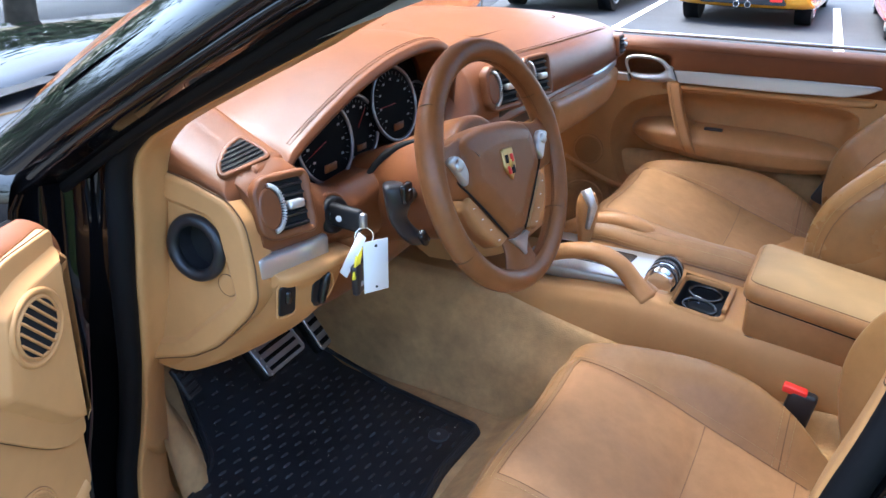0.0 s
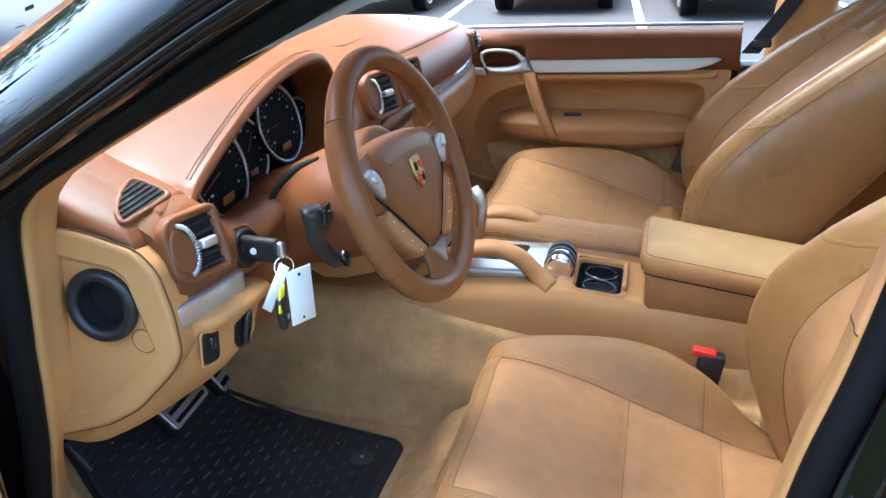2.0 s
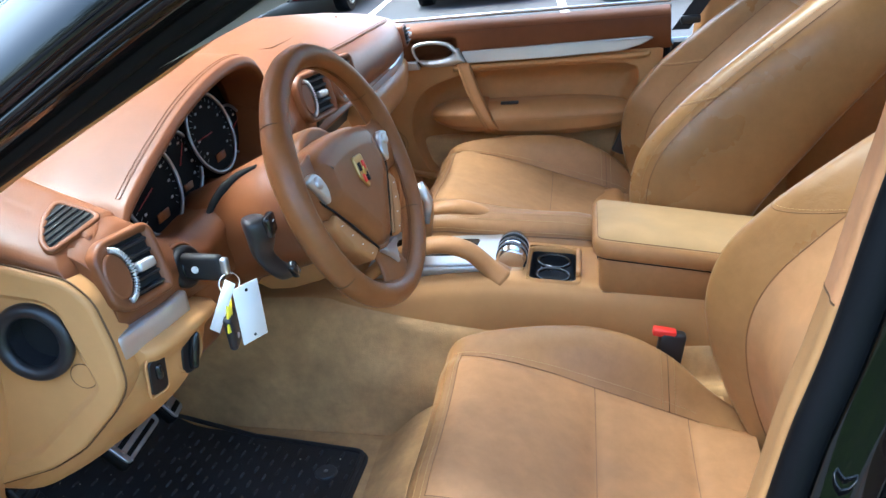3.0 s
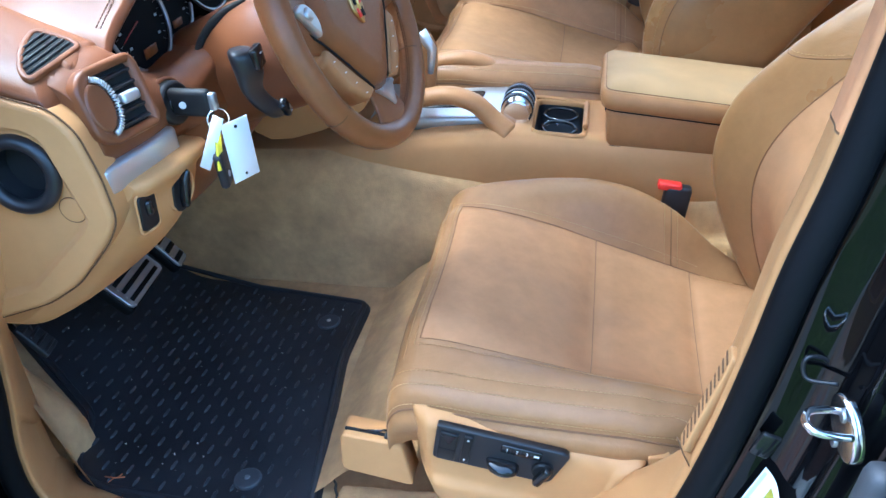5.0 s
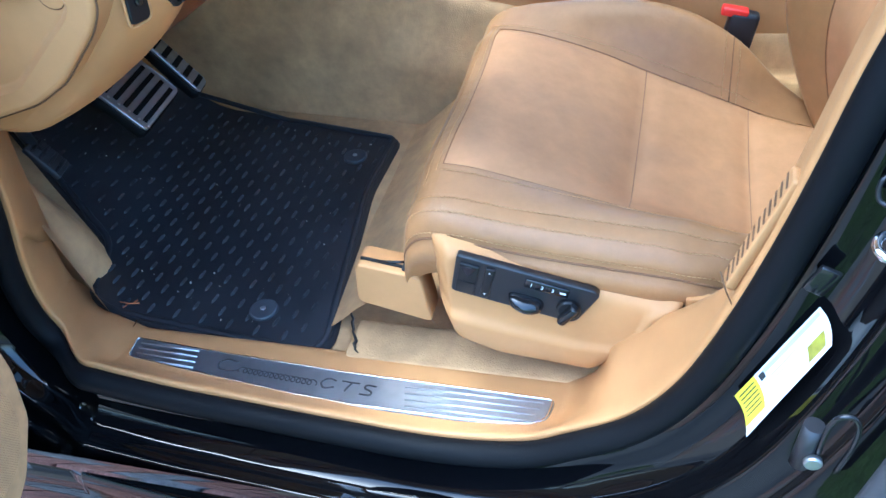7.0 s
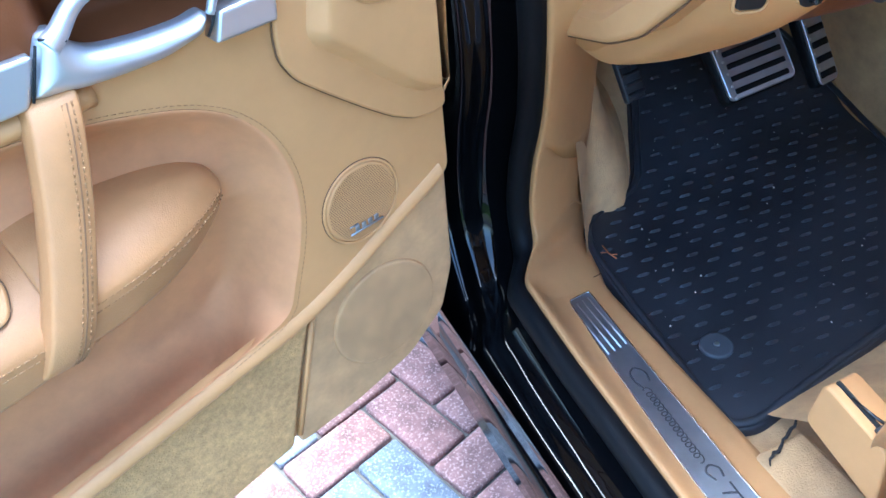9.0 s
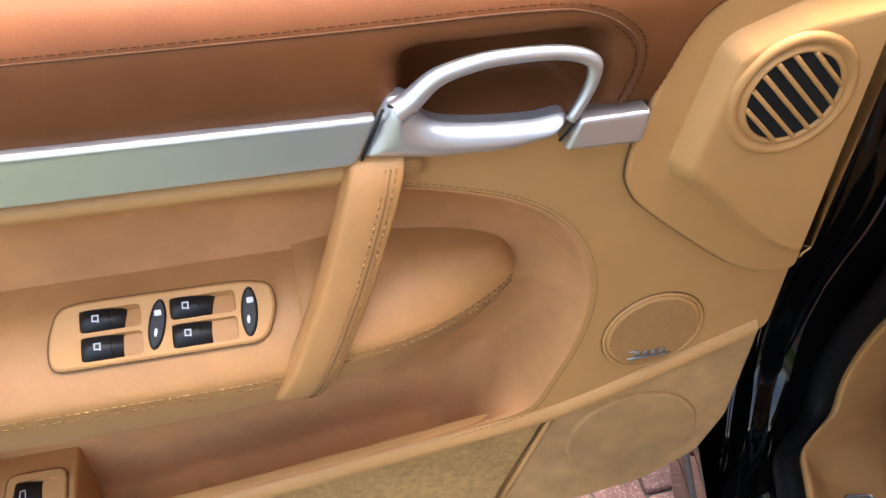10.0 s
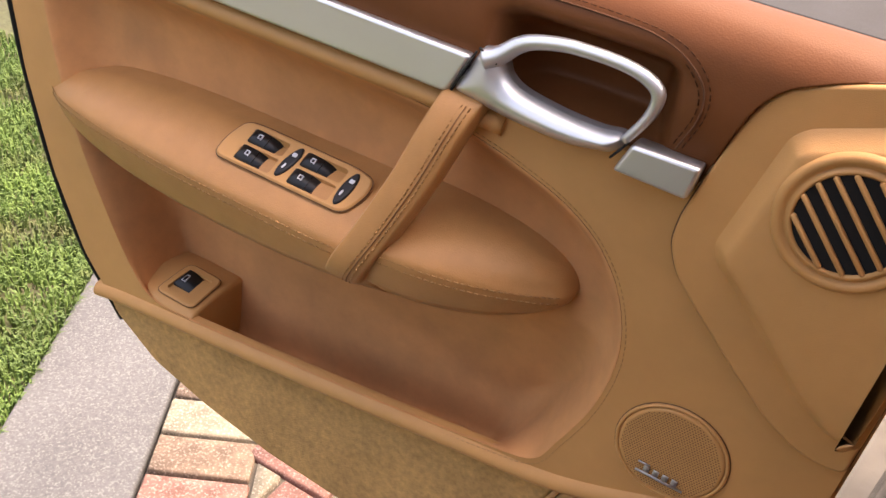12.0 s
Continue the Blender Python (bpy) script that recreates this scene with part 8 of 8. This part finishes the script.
def tree(x, y, h, r, seed):
    """A tapered trunk with limbs and a crown of many small leaves."""
    t = thing("tree", "leafy dark green tree at the edge of the lot", "tree", (x, y, 0), "trees round the lot")
    rr = np.random.RandomState(seed)
    bars = [tube([(x, y, -0.03), (x + 0.1, y, h * 0.3), (x + 0.05, y + 0.1, h * 0.7)], [0.2, 0.14, 0.05], 8)]
    tips = []
    for k in range(9):
        a, z0 = k * 2.4, h * (0.22 + 0.05 * k)
        e = (x + math.cos(a) * r * 0.7, y + math.sin(a) * r * 0.7, z0 + h * 0.2)
        bars.append(tube([(x + 0.07, y + 0.03, z0), e], [0.07, 0.02], 6))
        tips.append(e)
    part("trunk", join(*bars), BARK, t)
    v, f = [], []
    for _ in range(3600):
        c = np.array(tips[rr.randint(len(tips))]) + rr.normal(0, 1, 3) * np.array([r * 0.34, r * 0.34, h * 0.13])
        c[2] = max(0.25, c[2])
        n = rr.normal(0, 1, 3)
        n /= np.linalg.norm(n)
        u = np.cross(n, [0.3, 0.2, 0.9])
        u /= np.linalg.norm(u)
        w = np.cross(n, u)
        q = rr.uniform(0.07, 0.17)
        k = len(v)
        v.extend([tuple(c - u * q), tuple(c - w * q * 0.5), tuple(c + u * q), tuple(c + w * q * 0.5)])
        f.append((k, k + 1, k + 2, k + 3))
    cm_ = bpy.data.meshes.new("crown")
    cm_.from_pydata(v, [], f)
    cm_.materials.append(LEAVES)
    o = new("crown", cm_)
    o.parent = t
    o.matrix_parent_inverse = t.matrix_basis.inverted()


for k, (x, y, h, r) in enumerate(((-11.5, -3.2, 3.6, 2.0), (-12.0, 0.4, 4.0, 2.2), (-11.6, 3.8, 3.5, 2.0), (-5.5, -7.5, 5.5, 2.0), (5.0, -7.6, 5.2, 2.0), (-9.5, 7.2, 4.6, 2.2), (-8.0, 10.5, 5.0, 2.3), (-11.0, 10.6, 5.0, 2.2))):
    tree(x, y, h, r, 20 + k)

# ---- door jamb behind the seat ----
VO, V1, VN = np.array([-0.0135, 0.899, 0.8235]), np.array([0.303, 0.0, 0.953]), np.array([-0.953, 0.0, 0.303])
VF = lambda a, d, b: tuple(VO + V1 * a + VN * d + np.array([0.0, b, 0.0]))
vent = part("trim_vent", slab(rounded([(-0.070, -0.010), (0.068, -0.012), (0.070, 0.010), (-0.068, 0.013)], 0.005), -0.006, 0.0042, VF, 0.002), TRIM, car, "slotted vent in the tan pillar trim")
# slots are thin dark slabs on the face, their shade is painted
for k in range(12):
    t = -0.058 + k * 0.0106
    part("slot_shade", slab(rounded([(t - 0.0042, -0.0075), (t - 0.0006, -0.0085), (t + 0.0042, 0.0085), (t + 0.0006, 0.0095)], 0.001), -0.002, 0.0048, VF, 0.0004), SEAM, vent)
part("trim_joint", tube([(-0.043, 0.893, 0.776), (-0.036, 0.886, 0.758), (-0.027, 0.884, 0.738)], 0.0009, 5), SEAM, car)
latch = thing("door_striker", "polished steel door striker loop on a black painted pillar", "striker", (0.087, 0.81, 0.88))
pl_ = part("striker_plate", slab(ellipse(0.804, 0.884, 0.017, 0.032, 36, -24), 0.094, 0.085, lambda a, d, b: (d - (a - 0.804) * 0.35, a, b), 0.002), CHROME, latch, "polished steel plate")
part("striker_loop", tube(cr([(0.086, 0.808, 0.900), (0.068, 0.800, 0.909), (0.052, 0.789, 0.916), (0.047, 0.779, 0.915), (0.052, 0.770, 0.912), (0.068, 0.772, 0.905), (0.086, 0.779, 0.897)], 5), 0.0036, 10), CHROME, latch, "bent steel loop")
for y, z in ((0.801, 0.902), (0.812, 0.862)):
    part("bolt", disc((0.0845, y, z), (-1, 0, 0), 0.0065, 0.003, 0.0012, 20), STEEL, pl_)
hook = thing("belt_hook", "black wire hook on the painted pillar", "hook", (0.086, 0.86, 0.9))
part("wire", tube(cr([(0.088, 0.865, 0.905), (0.075, 0.862, 0.916), (0.062, 0.858, 0.918), (0.06, 0.856, 0.905), (0.066, 0.852, 0.897), (0.088, 0.842, 0.902)], 5), 0.0022, 8), PLASTIC, hook)
sticker = thing("tyre_label", "white and yellow printed tyre label on the black pillar", "sticker", (0.02, 0.855, 0.69))
A0, A1, B0, B1 = np.array([-0.013, 0.862, 0.64]), np.array([0.042, 0.858, 0.778]), np.array([0.003, 0.843, 0.60]), np.array([0.055, 0.838, 0.751])


def on_label(u, v, up=0.0):
    """A place on the label: u along it, v across."""
    q = (A0 * (1 - u) + A1 * u) * (1 - v) + (B0 * (1 - u) + B1 * u) * v
    return tuple(q + np.array([0.008, 0.011, -0.003]) * math.sin(v * math.pi) * 0.5 + np.array([-0.5, -0.85, 0.1]) * (0.003 + up))


def label_patch(u0, u1, v0, v1, up):
    return grid([[on_label(u, v, up) for v in np.linspace(v0, v1, 7)] for u in np.linspace(u0, u1, 8)])


sheet = part("sheet", label_patch(0, 1, 0, 1, 0), WHITE, sticker, "white label sheet")
part("yellow_field", label_patch(0.0, 0.25, 0.0, 0.8, 0.0005), YELLOW, sheet, "yellow field")
part("print_bar", label_patch(0.34, 0.97, 0.06, 0.16, 0.0005), GREYTXT, sheet)
part("print_block", label_patch(0.76, 0.94, 0.5, 0.86, 0.0005), material("olive_print", (0.30, 0.27, 0.03), 0.5, vary=0.3, vary_size=90), sheet)
part("print_dot", label_patch(0.28, 0.34, 0.08, 0.24, 0.0005), INK, sheet)
for k in range(6):
    part("print_bar", label_patch(0.03, 0.22, 0.10 + k * 0.1, 0.13 + k * 0.1, 0.0008), INK, sheet)
for k in range(5):
    part("print_bar", label_patch(0.38, 0.70, 0.30 + k * 0.11, 0.33 + k * 0.11, 0.0005), GREYTXT, sheet)
# grey weather strip and hinge of the rear door
GREYRUB = material("grey_rubber", (0.04, 0.042, 0.047), 0.55, vary=0.15, grain=0.3, grain_size=700)
part("rear_seal", tube(cr([(0.075, 0.735, 0.60), (0.089, 0.735, 0.66), (0.108, 0.735, 0.77), (0.125, 0.735, 0.90), (0.15, 0.735, 1.10)], 5), 0.0125, 12), GREYRUB, car, "grey rubber seal of the rear door")
part("seal_stop", rbox((0.106, 0.762, 0.845), (0.03, 0.03, 0.075), 0.012, 3, (0, 10, 0)), GREYRUB, car, "grey rubber buffer")
part("hinge_spring", tube(cr([(0.047, 0.765, 0.675), (0.048, 0.762, 0.725), (0.053, 0.76, 0.744), (0.062, 0.76, 0.748), (0.070, 0.76, 0.738), (0.072, 0.762, 0.71), (0.066, 0.765, 0.665)], 5), 0.0026, 8), GLOSS, car)
part("hinge_knuckle", tube([(0.036, 0.77, 0.665), (0.040, 0.77, 0.72)], 0.009, 12), PLASTIC, car)
part("hinge_bolt", disc((0.044, 0.762, 0.682), (0, -1, 0), 0.008, 0.006, 0.002, 16), STEEL, car)
part("seal_clip", rbox((0.036, 0.852, 0.812), (0.02, 0.006, 0.03), 0.002, 2, (0, 24, 0)), GLOSS, car)
